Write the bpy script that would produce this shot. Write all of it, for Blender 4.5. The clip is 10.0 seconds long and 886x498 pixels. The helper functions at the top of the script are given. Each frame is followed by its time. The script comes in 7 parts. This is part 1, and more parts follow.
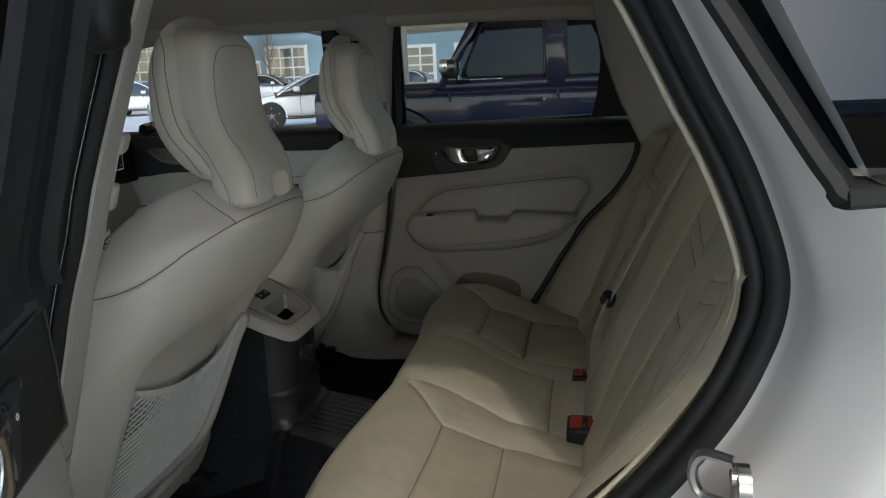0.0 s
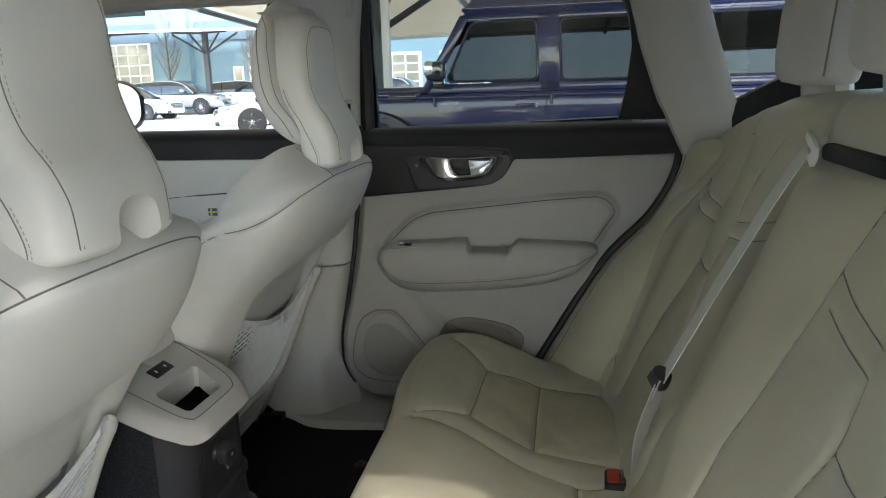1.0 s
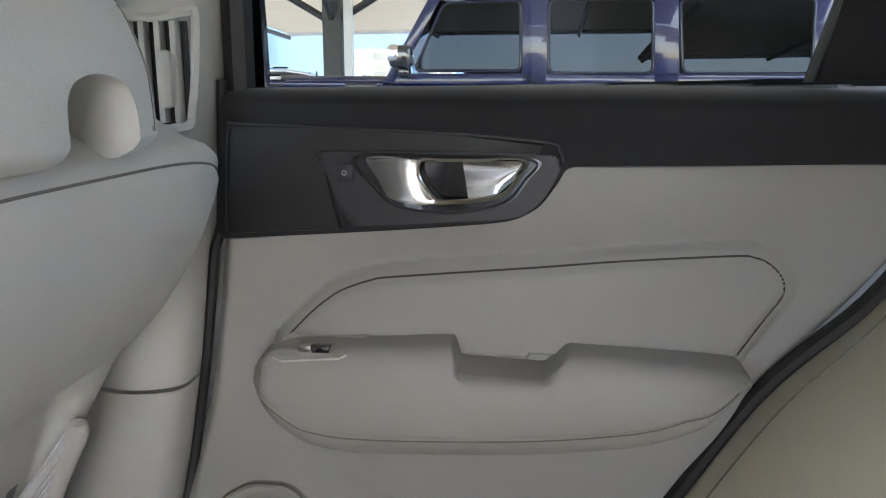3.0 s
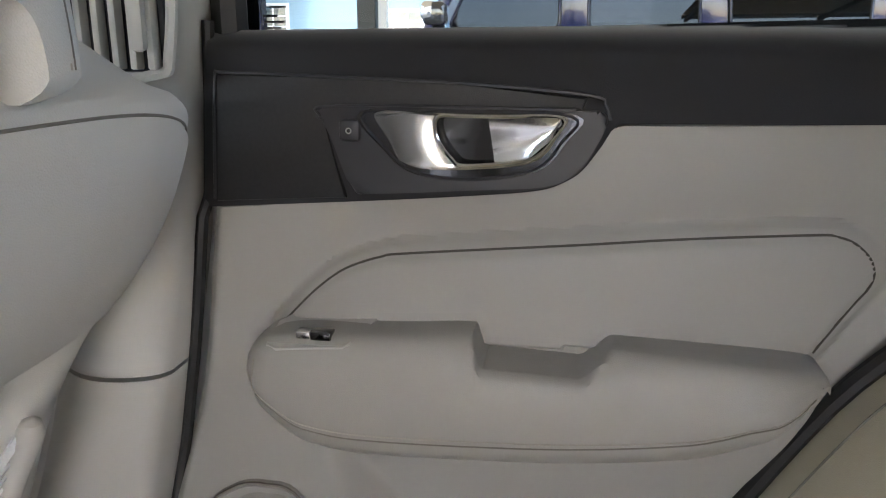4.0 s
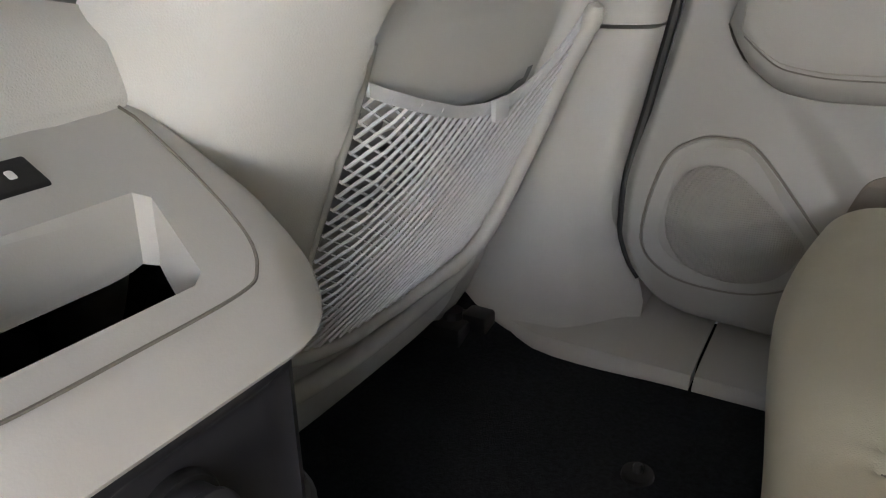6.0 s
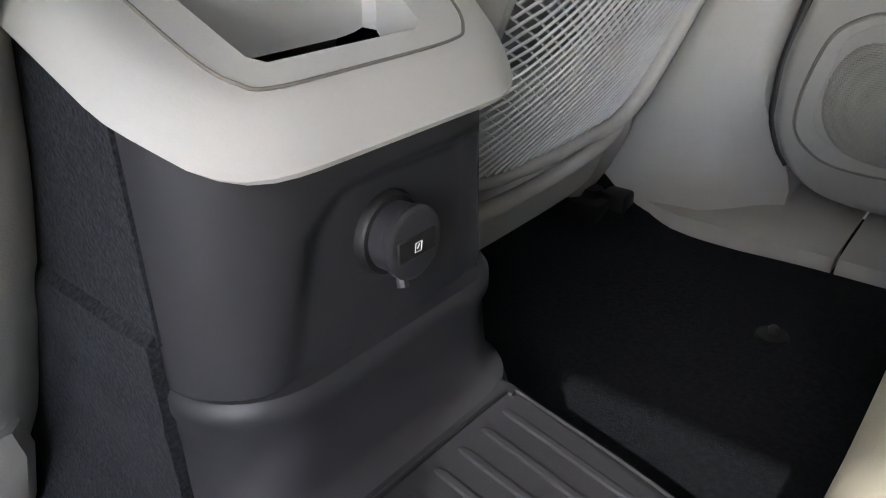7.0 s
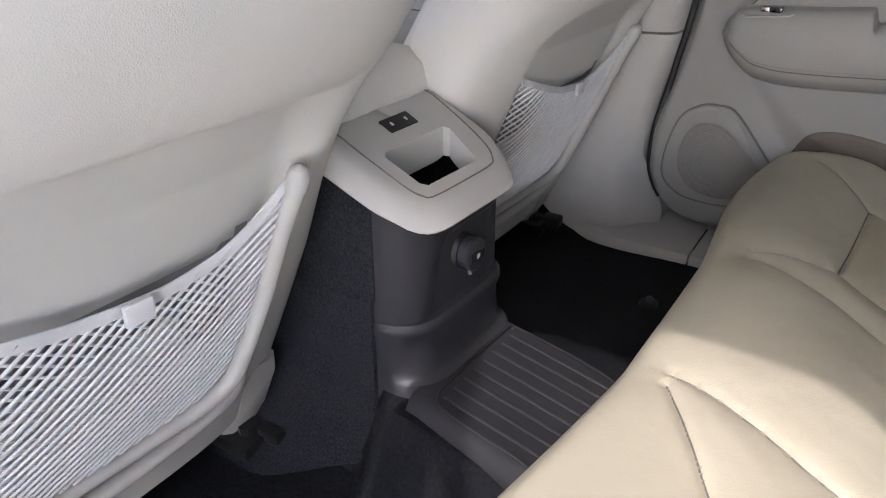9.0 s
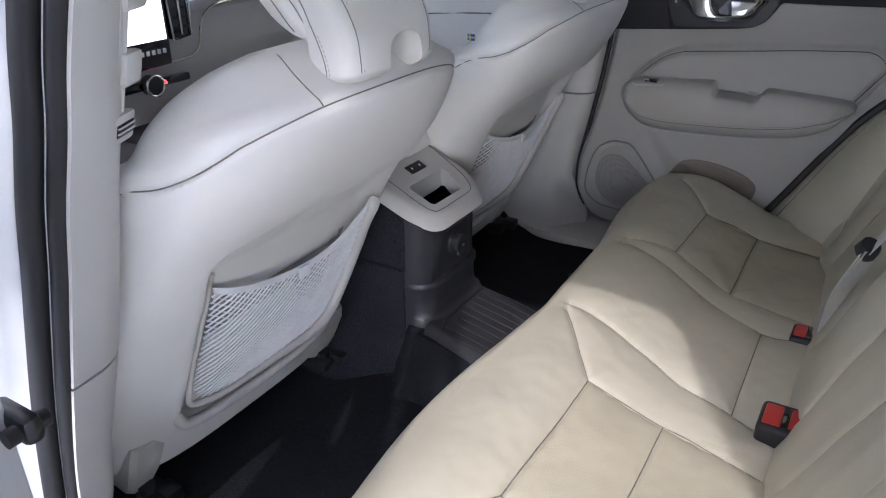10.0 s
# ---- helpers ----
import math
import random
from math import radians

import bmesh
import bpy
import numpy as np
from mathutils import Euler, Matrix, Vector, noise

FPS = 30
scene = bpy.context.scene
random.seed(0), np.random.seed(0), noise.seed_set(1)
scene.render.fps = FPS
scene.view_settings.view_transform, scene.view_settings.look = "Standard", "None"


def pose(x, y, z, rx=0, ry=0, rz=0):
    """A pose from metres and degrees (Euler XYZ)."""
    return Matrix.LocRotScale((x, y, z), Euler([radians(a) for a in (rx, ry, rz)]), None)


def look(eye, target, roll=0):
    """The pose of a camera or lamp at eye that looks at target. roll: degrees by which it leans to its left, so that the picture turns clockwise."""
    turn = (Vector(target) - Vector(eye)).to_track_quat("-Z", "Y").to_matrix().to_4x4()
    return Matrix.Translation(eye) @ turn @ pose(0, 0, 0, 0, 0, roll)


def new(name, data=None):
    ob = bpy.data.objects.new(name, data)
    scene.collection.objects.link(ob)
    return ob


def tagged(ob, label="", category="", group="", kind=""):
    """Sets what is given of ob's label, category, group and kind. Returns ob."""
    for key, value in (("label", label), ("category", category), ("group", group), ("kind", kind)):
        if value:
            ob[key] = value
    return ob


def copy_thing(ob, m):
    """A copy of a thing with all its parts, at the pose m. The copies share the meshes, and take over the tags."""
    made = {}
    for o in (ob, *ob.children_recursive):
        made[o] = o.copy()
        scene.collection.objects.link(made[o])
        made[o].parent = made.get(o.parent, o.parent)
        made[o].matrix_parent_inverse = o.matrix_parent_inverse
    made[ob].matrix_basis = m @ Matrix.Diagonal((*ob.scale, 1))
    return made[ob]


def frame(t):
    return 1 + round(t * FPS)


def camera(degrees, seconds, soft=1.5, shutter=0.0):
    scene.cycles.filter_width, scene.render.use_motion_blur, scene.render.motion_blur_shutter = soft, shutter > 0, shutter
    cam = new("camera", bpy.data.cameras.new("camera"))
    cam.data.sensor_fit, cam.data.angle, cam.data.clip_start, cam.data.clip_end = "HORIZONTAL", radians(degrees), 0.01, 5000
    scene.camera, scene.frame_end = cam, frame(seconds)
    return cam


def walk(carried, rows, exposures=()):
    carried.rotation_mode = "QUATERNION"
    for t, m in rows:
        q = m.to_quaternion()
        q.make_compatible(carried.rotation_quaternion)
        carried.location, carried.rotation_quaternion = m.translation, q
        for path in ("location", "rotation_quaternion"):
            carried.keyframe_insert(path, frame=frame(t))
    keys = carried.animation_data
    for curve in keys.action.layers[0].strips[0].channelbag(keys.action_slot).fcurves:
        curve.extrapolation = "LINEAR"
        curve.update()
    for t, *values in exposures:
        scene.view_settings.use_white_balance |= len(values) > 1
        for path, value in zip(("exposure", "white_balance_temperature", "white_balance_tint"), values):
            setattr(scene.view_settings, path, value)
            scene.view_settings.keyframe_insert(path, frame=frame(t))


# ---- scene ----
cam = camera(61.7, 10.0, soft=1.1)
PATH = [
    (0, (0.379, -1.351, 1.231), (-0.016, 0.555, 0.771), -2.5),
    (0.5, (0.341, -1.137, 1.212), (-0.037, 0.775, 0.761), -2.0),
    (1, (0.292, -0.888, 1.189), (-0.062, 1.031, 0.749), -1.8),
    (1.5, (0.239, -0.601, 1.162), (-0.081, 1.325, 0.729), -1.0),
    (2, (0.191, -0.352, 1.144), (-0.091, 1.583, 0.724), -0.2),
    (2.5, (0.15, -0.157, 1.117), (-0.102, 1.782, 0.699), 0.3),
    (3.8, (0.131, 0.105, 1.085), (-0.173, 2.015, 0.575), 0.5),
    (4, (0.132, 0.102, 1.082), (-0.209, 2.0, 0.55), 0.4),
    (4.5, (0.114, 0.047, 1.047), (-0.362, 1.898, 0.459), 0.4),
    (5, (0.098, -0.013, 1.012), (-0.607, 1.736, 0.344), -0.6),
    (5.5, (0.038, -0.08, 0.941), (-0.8, 1.598, 0.248), -0.7),
    (6, (-0.005, -0.128, 0.889), (-0.942, 1.454, 0.104), -0.7),
    (6.2, (-0.011, -0.144, 0.868), (-0.991, 1.402, 0.061), -1.2),
    (7.3, (0.016, -0.216, 0.828), (-1.165, 1.085, -0.126), -0.9),
    (7.5, (0.015, -0.217, 0.826), (-1.162, 1.081, -0.138), -0.7),
    (8, (0.033, -0.238, 0.841), (-1.13, 1.071, -0.125), -0.5),
    (8.5, (0.083, -0.368, 0.914), (-1.002, 1.021, -0.030), 0.3),
    (9, (0.157, -0.565, 1.025), (-0.844, 0.915, 0.128), -0.3),
    (9.5, (0.27, -0.791, 1.158), (-0.683, 0.723, 0.264), -0.2),
    (10, (0.386, -1.0, 1.248), (-0.547, 0.529, 0.359), -0.3),
]
# seconds, stops, white balance
EXPOSURES = [(0.0, 1.51, 6450, 7), (0.5, 2.74, 6330, 7), (1.0, 2.92, 6300, 5), (1.5, 3.03, 6300, 5), (2.0, 2.9, 6160, 9), (2.5, 3.34, 6050, 12), (4.0, 3.83, 6400, 16), (4.5, 3.54, 6100, 9), (5.5, 3.71, 6150, 12), (6.0, 3.83, 6350, 14), (7.5, 4.35, 5950, 12), (8.0, 4.6, 6000, 12), (8.5, 4.34, 6200, 17), (9.0, 3.68, 6080, 19), (9.5, 3.4, 5900, 21), (10.0, 3.19, 5700, 18)]
walk(cam, [(t, look(eye, target, roll)) for t, eye, target, roll in PATH], EXPOSURES)

# ---- daylight ----
SUN_TO = Vector((0.25, -1.086, 1.0)).normalized()
world = bpy.data.worlds.new("sky")
scene.world = world
world.use_nodes = True
wn = world.node_tree.nodes
sky = wn.new("ShaderNodeTexSky")
sky.sky_type = "NISHITA"
sky.sun_disc = False
sky.sun_elevation = math.asin(SUN_TO.z)
sky.sun_rotation = math.atan2(SUN_TO.x, SUN_TO.y)
sky.air_density, sky.dust_density = 1.0, 1.5
wn["Background"].inputs[1].default_value = 0.15
world.node_tree.links.new(sky.outputs[0], wn["Background"].inputs[0])
sun_data = bpy.data.lights.new("sun", "SUN")
sun_data.energy, sun_data.angle, sun_data.color = 0.21, radians(0.7), (1.0, 0.95, 0.86)
sun = new("sun", sun_data)
sun.matrix_world = look(SUN_TO * 30, (0, 0, 0))


# ---- shaping tools ----
def part(name, bm, material, parent=None, label="", smooth=True, kind=""):
    """One mesh object out of a bmesh in world places, under a thing or a part."""
    me = bpy.data.meshes.new(name)
    bmesh.ops.recalc_face_normals(bm, faces=bm.faces)
    bm.to_mesh(me)
    bm.free()
    me.materials.append(material)
    if smooth:
        me.shade_smooth()
        me.set_sharp_from_angle(angle=radians(40))
    ob = new(name, me)
    if parent is not None:
        ob.parent = parent
        up = parent
        base = up.matrix_basis.copy()
        while up.parent is not None:
            base = up.parent.matrix_basis @ up.matrix_parent_inverse @ base
            up = up.parent
        ob.matrix_parent_inverse = base.inverted()
    if label:
        tagged(ob, label=label)
    if kind:
        tagged(ob, kind=kind)
    return ob


def thing(name, place, label, category, group="", kind=""):
    """An Empty at the base of a thing that has parts."""
    ob = new(name)
    ob.empty_display_size = 0.05
    ob.location = place
    return tagged(ob, label, category, group, kind)


def smooth01(a, b, x):
    if isinstance(x, float):
        t = (x - a) / (b - a)
        t = 0.0 if t < 0 else 1.0 if t > 1 else t
        return t * t * (3 - 2 * t)
    t = np.clip((np.asarray(x, float) - a) / (b - a), 0, 1)
    return t * t * (3 - 2 * t)


def table(pairs):
    """A piecewise linear function from (in, out) pairs, softened by a cubic through the same knots."""
    xs = np.array([p[0] for p in pairs], float)
    ys = np.array([p[1] for p in pairs], float)
    m = np.zeros_like(ys)
    d = np.diff(ys) / np.maximum(np.diff(xs), 1e-9)
    for i in range(1, len(xs) - 1):
        m[i] = 0 if d[i - 1] * d[i] <= 0 else 2 * d[i - 1] * d[i] / (d[i - 1] + d[i])
    m[0], m[-1] = d[0], d[-1]
    lx, ly, lm = xs.tolist(), ys.tolist(), m.tolist()

    def f(x):
        if isinstance(x, float):
            x = min(max(x, lx[0]), lx[-1])
            i = 0
            while i < len(lx) - 2 and x >= lx[i + 1]:
                i += 1
            h = max(lx[i + 1] - lx[i], 1e-9)
            t = (x - lx[i]) / h
            return ((2 * t**3 - 3 * t**2 + 1) * ly[i] + (t**3 - 2 * t**2 + t) * h * lm[i]
                    + (3 * t**2 - 2 * t**3) * ly[i + 1] + (t**3 - t**2) * h * lm[i + 1])
        x = np.clip(np.asarray(x, float), xs[0], xs[-1])
        i = np.clip(np.searchsorted(xs, x, side="right") - 1, 0, len(xs) - 2)
        h = np.maximum(xs[i + 1] - xs[i], 1e-9)
        t = (x - xs[i]) / h
        return ((2 * t**3 - 3 * t**2 + 1) * ys[i] + (t**3 - 2 * t**2 + t) * h * m[i]
                + (3 * t**2 - 2 * t**3) * ys[i + 1] + (t**3 - t**2) * h * m[i + 1])
    return f


def spline(points, n=8, closed=False):
    """A smooth line through points, n steps a span."""
    p = [np.array(q, float) for q in points]
    k = len(p)
    out = []
    for i in range(k if closed else k - 1):
        if closed:
            a, b, c, d = p[(i - 1) % k], p[i], p[(i + 1) % k], p[(i + 2) % k]
        else:
            b, c = p[i], p[i + 1]
            a = p[i - 1] if i else 2 * b - c
            d = p[i + 2] if i + 2 < k else 2 * c - b
        for j in range(n):
            t = j / n
            out.append(0.5 * (2 * b + (c - a) * t + (2 * a - 5 * b + 4 * c - d) * t * t + (3 * b - a - 3 * c + d) * t**3))
    if not closed:
        out.append(p[-1])
    return out


def grid_bm(points, wrap_u=False, wrap_v=False, bm=None):
    """A bmesh sheet over an array of points, nu x nv x 3."""
    bm = bm or bmesh.new()
    nu, nv = len(points), len(points[0])
    vs = [[bm.verts.new(points[i][j]) for j in range(nv)] for i in range(nu)]
    for i in range(nu if wrap_u else nu - 1):
        for j in range(nv if wrap_v else nv - 1):
            a, b = vs[i][j], vs[(i + 1) % nu][j]
            c, d = vs[(i + 1) % nu][(j + 1) % nv], vs[i][(j + 1) % nv]
            bm.faces.new((a, b, c, d))
    return bm


def loft(rings, bm=None, caps=True, wrap=False):
    """A body through closed rings of points."""
    bm = bm or bmesh.new()
    vs = [[bm.verts.new(q) for q in ring] for ring in rings]
    n = len(vs[0])
    for i in range(len(vs) if wrap else len(vs) - 1):
        a, b = vs[i], vs[(i + 1) % len(vs)]
        for j in range(n):
            bm.faces.new((a[j], a[(j + 1) % n], b[(j + 1) % n], b[j]))
    if caps and not wrap:
        for ring in (vs[0], vs[-1]):
            c = bm.verts.new(sum((v.co for v in ring), Vector()) / n)
            for j in range(n):
                bm.faces.new((ring[j], ring[(j + 1) % n], c))
    return bm


def tube(line, r, n=8, closed=False, bm=None, flat=1.0):
    """A round bar along a line of points; r is a number or one for each point."""
    line = [Vector(q) for q in line]
    k = len(line)
    rs = r if hasattr(r, "__len__") else [r] * k
    rings, side = [], None
    for i, q in enumerate(line):
        if closed:
            d = line[(i + 1) % k] - line[i - 1]
        else:
            d = line[min(i + 1, k - 1)] - line[max(i - 1, 0)]
        d = d.normalized() if d.length > 1e-9 else Vector((0, 0, 1))
        if side is None:
            side = d.cross(Vector((0, 0, 1)) if abs(d.z) < 0.9 else Vector((0, 1, 0)))
        side = (side - d * side.dot(d)).normalized()
        up = d.cross(side)
        rings.append([q + side * (rs[i] * math.cos(2 * math.pi * j / n)) + up * (rs[i] * flat * math.sin(2 * math.pi * j / n)) for j in range(n)])
    return loft(rings, bm, caps=not closed, wrap=closed)


def ribbon(line, across, thick=0.0012, bm=None):
    """A thin band along a line; across gives the half-width vector at each point."""
    bm = bm or bmesh.new()
    line = [Vector(q) for q in line]
    rings = []
    for i, q in enumerate(line):
        d = (line[min(i + 1, len(line) - 1)] - line[max(i - 1, 0)]).normalized()
        a = Vector(across[i] if hasattr(across[0], "__len__") else across)
        n = d.cross(a).normalized() * thick
        rings.append([q + a + n, q - a + n, q - a - n, q + a - n])
    return loft(rings, bm)


def block(x0, x1, y0, y1, z0, z1, bevel=0.004, seg=2, bm=None):
    """A box with rounded edges."""
    own = bmesh.new()
    bmesh.ops.create_cube(own, size=1)
    for v in own.verts:
        v.co = Vector(((x0 + x1) / 2 + v.co.x * (x1 - x0), (y0 + y1) / 2 + v.co.y * (y1 - y0), (z0 + z1) / 2 + v.co.z * (z1 - z0)))
    if bevel:
        bmesh.ops.bevel(own, geom=own.edges[:], offset=bevel, segments=seg, profile=0.5, affect="EDGES")
    if bm is None:
        return own
    me = bpy.data.meshes.new("join")
    own.to_mesh(me)
    own.free()
    bm.from_mesh(me)
    bpy.data.meshes.remove(me)
    return bm


def slab(outline, place, bevel=0.003, seg=2):
    """A plate: outline (a, b) pairs and place(a, b, side) with side 0 for the face and 1 for the back."""
    bm = bmesh.new()
    front = [bm.verts.new(place(a, b, 0)) for a, b in outline]
    back = [bm.verts.new(place(a, b, 1)) for a, b in outline]
    f = bm.faces.new(front)
    bm.faces.new(back[::-1])
    n = len(front)
    for i in range(n):
        bm.faces.new((front[i], front[(i + 1) % n], back[(i + 1) % n], back[i]))
    if bevel:
        bmesh.ops.bevel(bm, geom=list(f.edges), offset=bevel, segments=seg, profile=0.5, affect="EDGES")
    bmesh.ops.triangulate(bm, faces=[q for q in bm.faces if len(q.verts) > 4])
    return bm


def dist_to(lines, a, b):
    """The least distance of the points (a, b) from a set of polylines in the plane."""
    best = np.full(np.shape(a), 9.0)
    for line in lines:
        line = np.array(line, float)
        for p, q in zip(line[:-1], line[1:]):
            d = q - p
            t = np.clip(((a - p[0]) * d[0] + (b - p[1]) * d[1]) / max(d @ d, 1e-12), 0, 1)
            best = np.minimum(best, np.hypot(a - p[0] - t * d[0], b - p[1] - t * d[1]))
    return best


def LIN(a, b, n):
    return np.linspace(a, b, n).tolist()


def padded(lines, a, b, puff, reach, groove=0.004, wide=0.004):
    """The height of upholstery that is drawn in along sewn lines."""
    d = dist_to(lines, a, b)
    return puff * (1 - np.exp(-d / reach)) - groove * np.exp(-(d / wide) ** 2)


def wobble(a, b, c, scale, amount):
    return amount * noise.noise(Vector((a, b, c)) * scale)


# ---- materials ----
def material(name, color, rough=0.5, metal=0.0, grain=None, bump=0.0, vary=0.0, vary_scale=6.0, coat=0.0, detail=3.0, sheen=0.0, spec=0.5, tint=None, kind="noise"):
    """A surface with fine relief of the given grain size (metres) and slow changes of tone."""
    m = bpy.data.materials.new(name)
    m.use_nodes = True
    nt = m.node_tree
    bs = nt.nodes["Principled BSDF"]
    bs.inputs["Base Color"].default_value = (*color, 1)
    bs.inputs["Roughness"].default_value = rough
    bs.inputs["Metallic"].default_value = metal
    bs.inputs["Coat Weight"].default_value = coat
    bs.inputs["Coat Roughness"].default_value = 0.04
    bs.inputs["Specular IOR Level"].default_value = spec
    bs.inputs["Sheen Weight"].default_value = sheen
    co = nt.nodes.new("ShaderNodeTexCoord")
    if vary:
        n1 = nt.nodes.new("ShaderNodeTexNoise")
        n1.inputs["Scale"].default_value = vary_scale
        n1.inputs["Detail"].default_value = 5
        nt.links.new(co.outputs["Object"], n1.inputs["Vector"])
        mix = nt.nodes.new("ShaderNodeMix")
        mix.data_type = "RGBA"
        other = tint or tuple(c * (1 - vary) for c in color)
        mix.inputs[6].default_value = (*[min(1, c * (1 + vary * 0.4)) for c in color], 1)
        mix.inputs[7].default_value = (*other, 1)
        ramp = nt.nodes.new("ShaderNodeMapRange")
        ramp.inputs[1].default_value, ramp.inputs[2].default_value = 0.3, 0.7
        nt.links.new(n1.outputs["Fac"], ramp.inputs[0])
        nt.links.new(ramp.outputs[0], mix.inputs[0])
        nt.links.new(mix.outputs[2], bs.inputs["Base Color"])
        r2 = nt.nodes.new("ShaderNodeMapRange")
        r2.inputs[3].default_value, r2.inputs[4].default_value = max(0.02, rough - 0.06), min(1, rough + 0.06)
        nt.links.new(n1.outputs["Fac"], r2.inputs[0])
        nt.links.new(r2.outputs[0], bs.inputs["Roughness"])
    if grain:
        if kind == "leather":
            n2 = nt.nodes.new("ShaderNodeTexVoronoi")
            n2.feature = "DISTANCE_TO_EDGE"
            out = n2.outputs["Distance"]
        else:
            n2 = nt.nodes.new("ShaderNodeTexNoise")
            n2.inputs["Detail"].default_value = detail
            out = n2.outputs["Fac"]
        n2.inputs["Scale"].default_value = 1 / grain
        nt.links.new(co.outputs["Object"], n2.inputs["Vector"])
        bp = nt.nodes.new("ShaderNodeBump")
        bp.inputs["Strength"].default_value = bump
        bp.inputs["Distance"].default_value = grain * 0.5
        nt.links.new(out, bp.inputs["Height"])
        nt.links.new(bp.outputs[0], bs.inputs["Normal"])
        if kind == "leather":
            n3 = nt.nodes.new("ShaderNodeTexNoise")
            n3.inputs["Scale"].default_value = 42
            n3.inputs["Detail"].default_value = 6
            n3.inputs["Distortion"].default_value = 0.8
            nt.links.new(co.outputs["Object"], n3.inputs["Vector"])
            b2 = nt.nodes.new("ShaderNodeBump")
            b2.inputs["Strength"].default_value = 0.10
            b2.inputs["Distance"].default_value = 0.006
            nt.links.new(n3.outputs["Fac"], b2.inputs["Height"])
            nt.links.new(b2.outputs[0], bp.inputs["Normal"])
    return m


def pane_material(name, tint, gloss_tint=(1, 1, 1)):
    """Clear sheet glass: see-through, with a mirror sheen that grows at a slant."""
    m = bpy.data.materials.new(name)
    m.use_nodes = True
    nt = m.node_tree
    nt.nodes.remove(nt.nodes["Principled BSDF"])
    tr = nt.nodes.new("ShaderNodeBsdfTransparent")
    tr.inputs[0].default_value = (*tint, 1)
    gl = nt.nodes.new("ShaderNodeBsdfGlossy")
    gl.inputs["Color"].default_value = (*gloss_tint, 1)
    gl.inputs["Roughness"].default_value = 0.0
    fr = nt.nodes.new("ShaderNodeFresnel")
    fr.inputs[0].default_value = 1.5
    mx = nt.nodes.new("ShaderNodeMixShader")
    nt.links.new(fr.outputs[0], mx.inputs[0])
    nt.links.new(tr.outputs[0], mx.inputs[1])
    nt.links.new(gl.outputs[0], mx.inputs[2])
    nt.links.new(mx.outputs[0], nt.nodes["Material Output"].inputs[0])
    return m


def glow(name, color, strength):
    m = bpy.data.materials.new(name)
    m.use_nodes = True
    bs = m.node_tree.nodes["Principled BSDF"]
    bs.inputs["Base Color"].default_value = (*color, 1)
    bs.inputs["Emission Color"].default_value = (*color, 1)
    bs.inputs["Emission Strength"].default_value = strength
    return m


# raised above the door leather for the stronger light on the seats
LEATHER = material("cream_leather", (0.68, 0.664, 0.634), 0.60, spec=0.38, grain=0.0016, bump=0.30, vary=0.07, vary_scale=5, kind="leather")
LEATHER_SEAT = material("bench_leather", (0.56, 0.522, 0.40), 0.40, spec=0.62, grain=0.0016, bump=0.25, vary=0.08, vary_scale=6, kind="leather")
LEATHER_HOLED = material("perforated_leather", (0.535, 0.492, 0.362), 0.55, grain=0.0022, bump=0.5, vary=0.06, vary_scale=8, kind="leather")
# armrest leather darkened in its colour for the shade on the far door
DOOR_LEATHER_SHADED = material("shaded_door_leather", (0.36, 0.345, 0.315), 0.52, grain=0.0016, bump=0.25, vary=0.07, vary_scale=6, kind="leather")
# grey that stands for the shade behind the seat nets
POCKET_SHADE = material("grey_pocket_shade", (0.27, 0.27, 0.275), 0.95, grain=0.0015, bump=0.3, vary=0.08, vary_scale=9)
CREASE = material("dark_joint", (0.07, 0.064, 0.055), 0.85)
THREAD = material("thread", (0.40, 0.37, 0.32), 0.7)
SEAM = material("seam_thread_line", (0.20, 0.185, 0.16), 0.8)
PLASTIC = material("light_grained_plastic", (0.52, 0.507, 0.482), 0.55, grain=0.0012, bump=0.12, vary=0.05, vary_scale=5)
# light plastic darkened: the far door's shade is in the colour
PLASTIC_DOOR_SHADED = material("shaded_door_plastic", (0.35, 0.337, 0.312), 0.58, grain=0.0012, bump=0.12, vary=0.05, vary_scale=4)
CLOTH = material("headliner_cloth", (0.60, 0.56, 0.48), 0.95, grain=0.0015, bump=0.3, vary=0.06, vary_scale=4, sheen=0.1)
DARK = material("charcoal_soft_plastic", (0.016, 0.0165, 0.021), 0.55, spec=0.3, grain=0.0013, bump=0.2, vary=0.12, vary_scale=7)
# DARK's charcoal with sheen added to stand for window light on the ledge
DARK_SHEEN = material("charcoal_sheen_skin", (0.017, 0.0172, 0.020), 0.75, spec=0.3, grain=0.0013, bump=0.25, vary=0.12, vary_scale=7, sheen=0.25)
DARK_SMOOTH = material("charcoal_satin_plastic", (0.036, 0.036, 0.041), 0.42, spec=0.4, vary=0.1, vary_scale=9)
MAT_RIB = material("charcoal_rubber", (0.030, 0.030, 0.034), 0.66, spec=0.3, grain=0.0012, bump=0.15, vary=0.1, vary_scale=8)
CARPET = material("black_carpet", (0.018, 0.0192, 0.0225), 1.0, grain=0.0018, bump=1.0, vary=0.35, vary_scale=220, detail=6, spec=0.05)
CARPET_GREY = material("charcoal_carpet", (0.027, 0.029, 0.036), 1.0, grain=0.0022, bump=1.0, vary=0.7, vary_scale=480, detail=6, sheen=0.05, spec=0.15)
RUBBER = material("black_rubber", (0.012, 0.012, 0.013), 0.55, grain=0.003, bump=0.1, vary=0.15, vary_scale=20)
METAL = material("satin_steel", (0.62, 0.61, 0.59), 0.24, 1.0, grain=0.004, bump=0.03, vary=0.05, vary_scale=30)
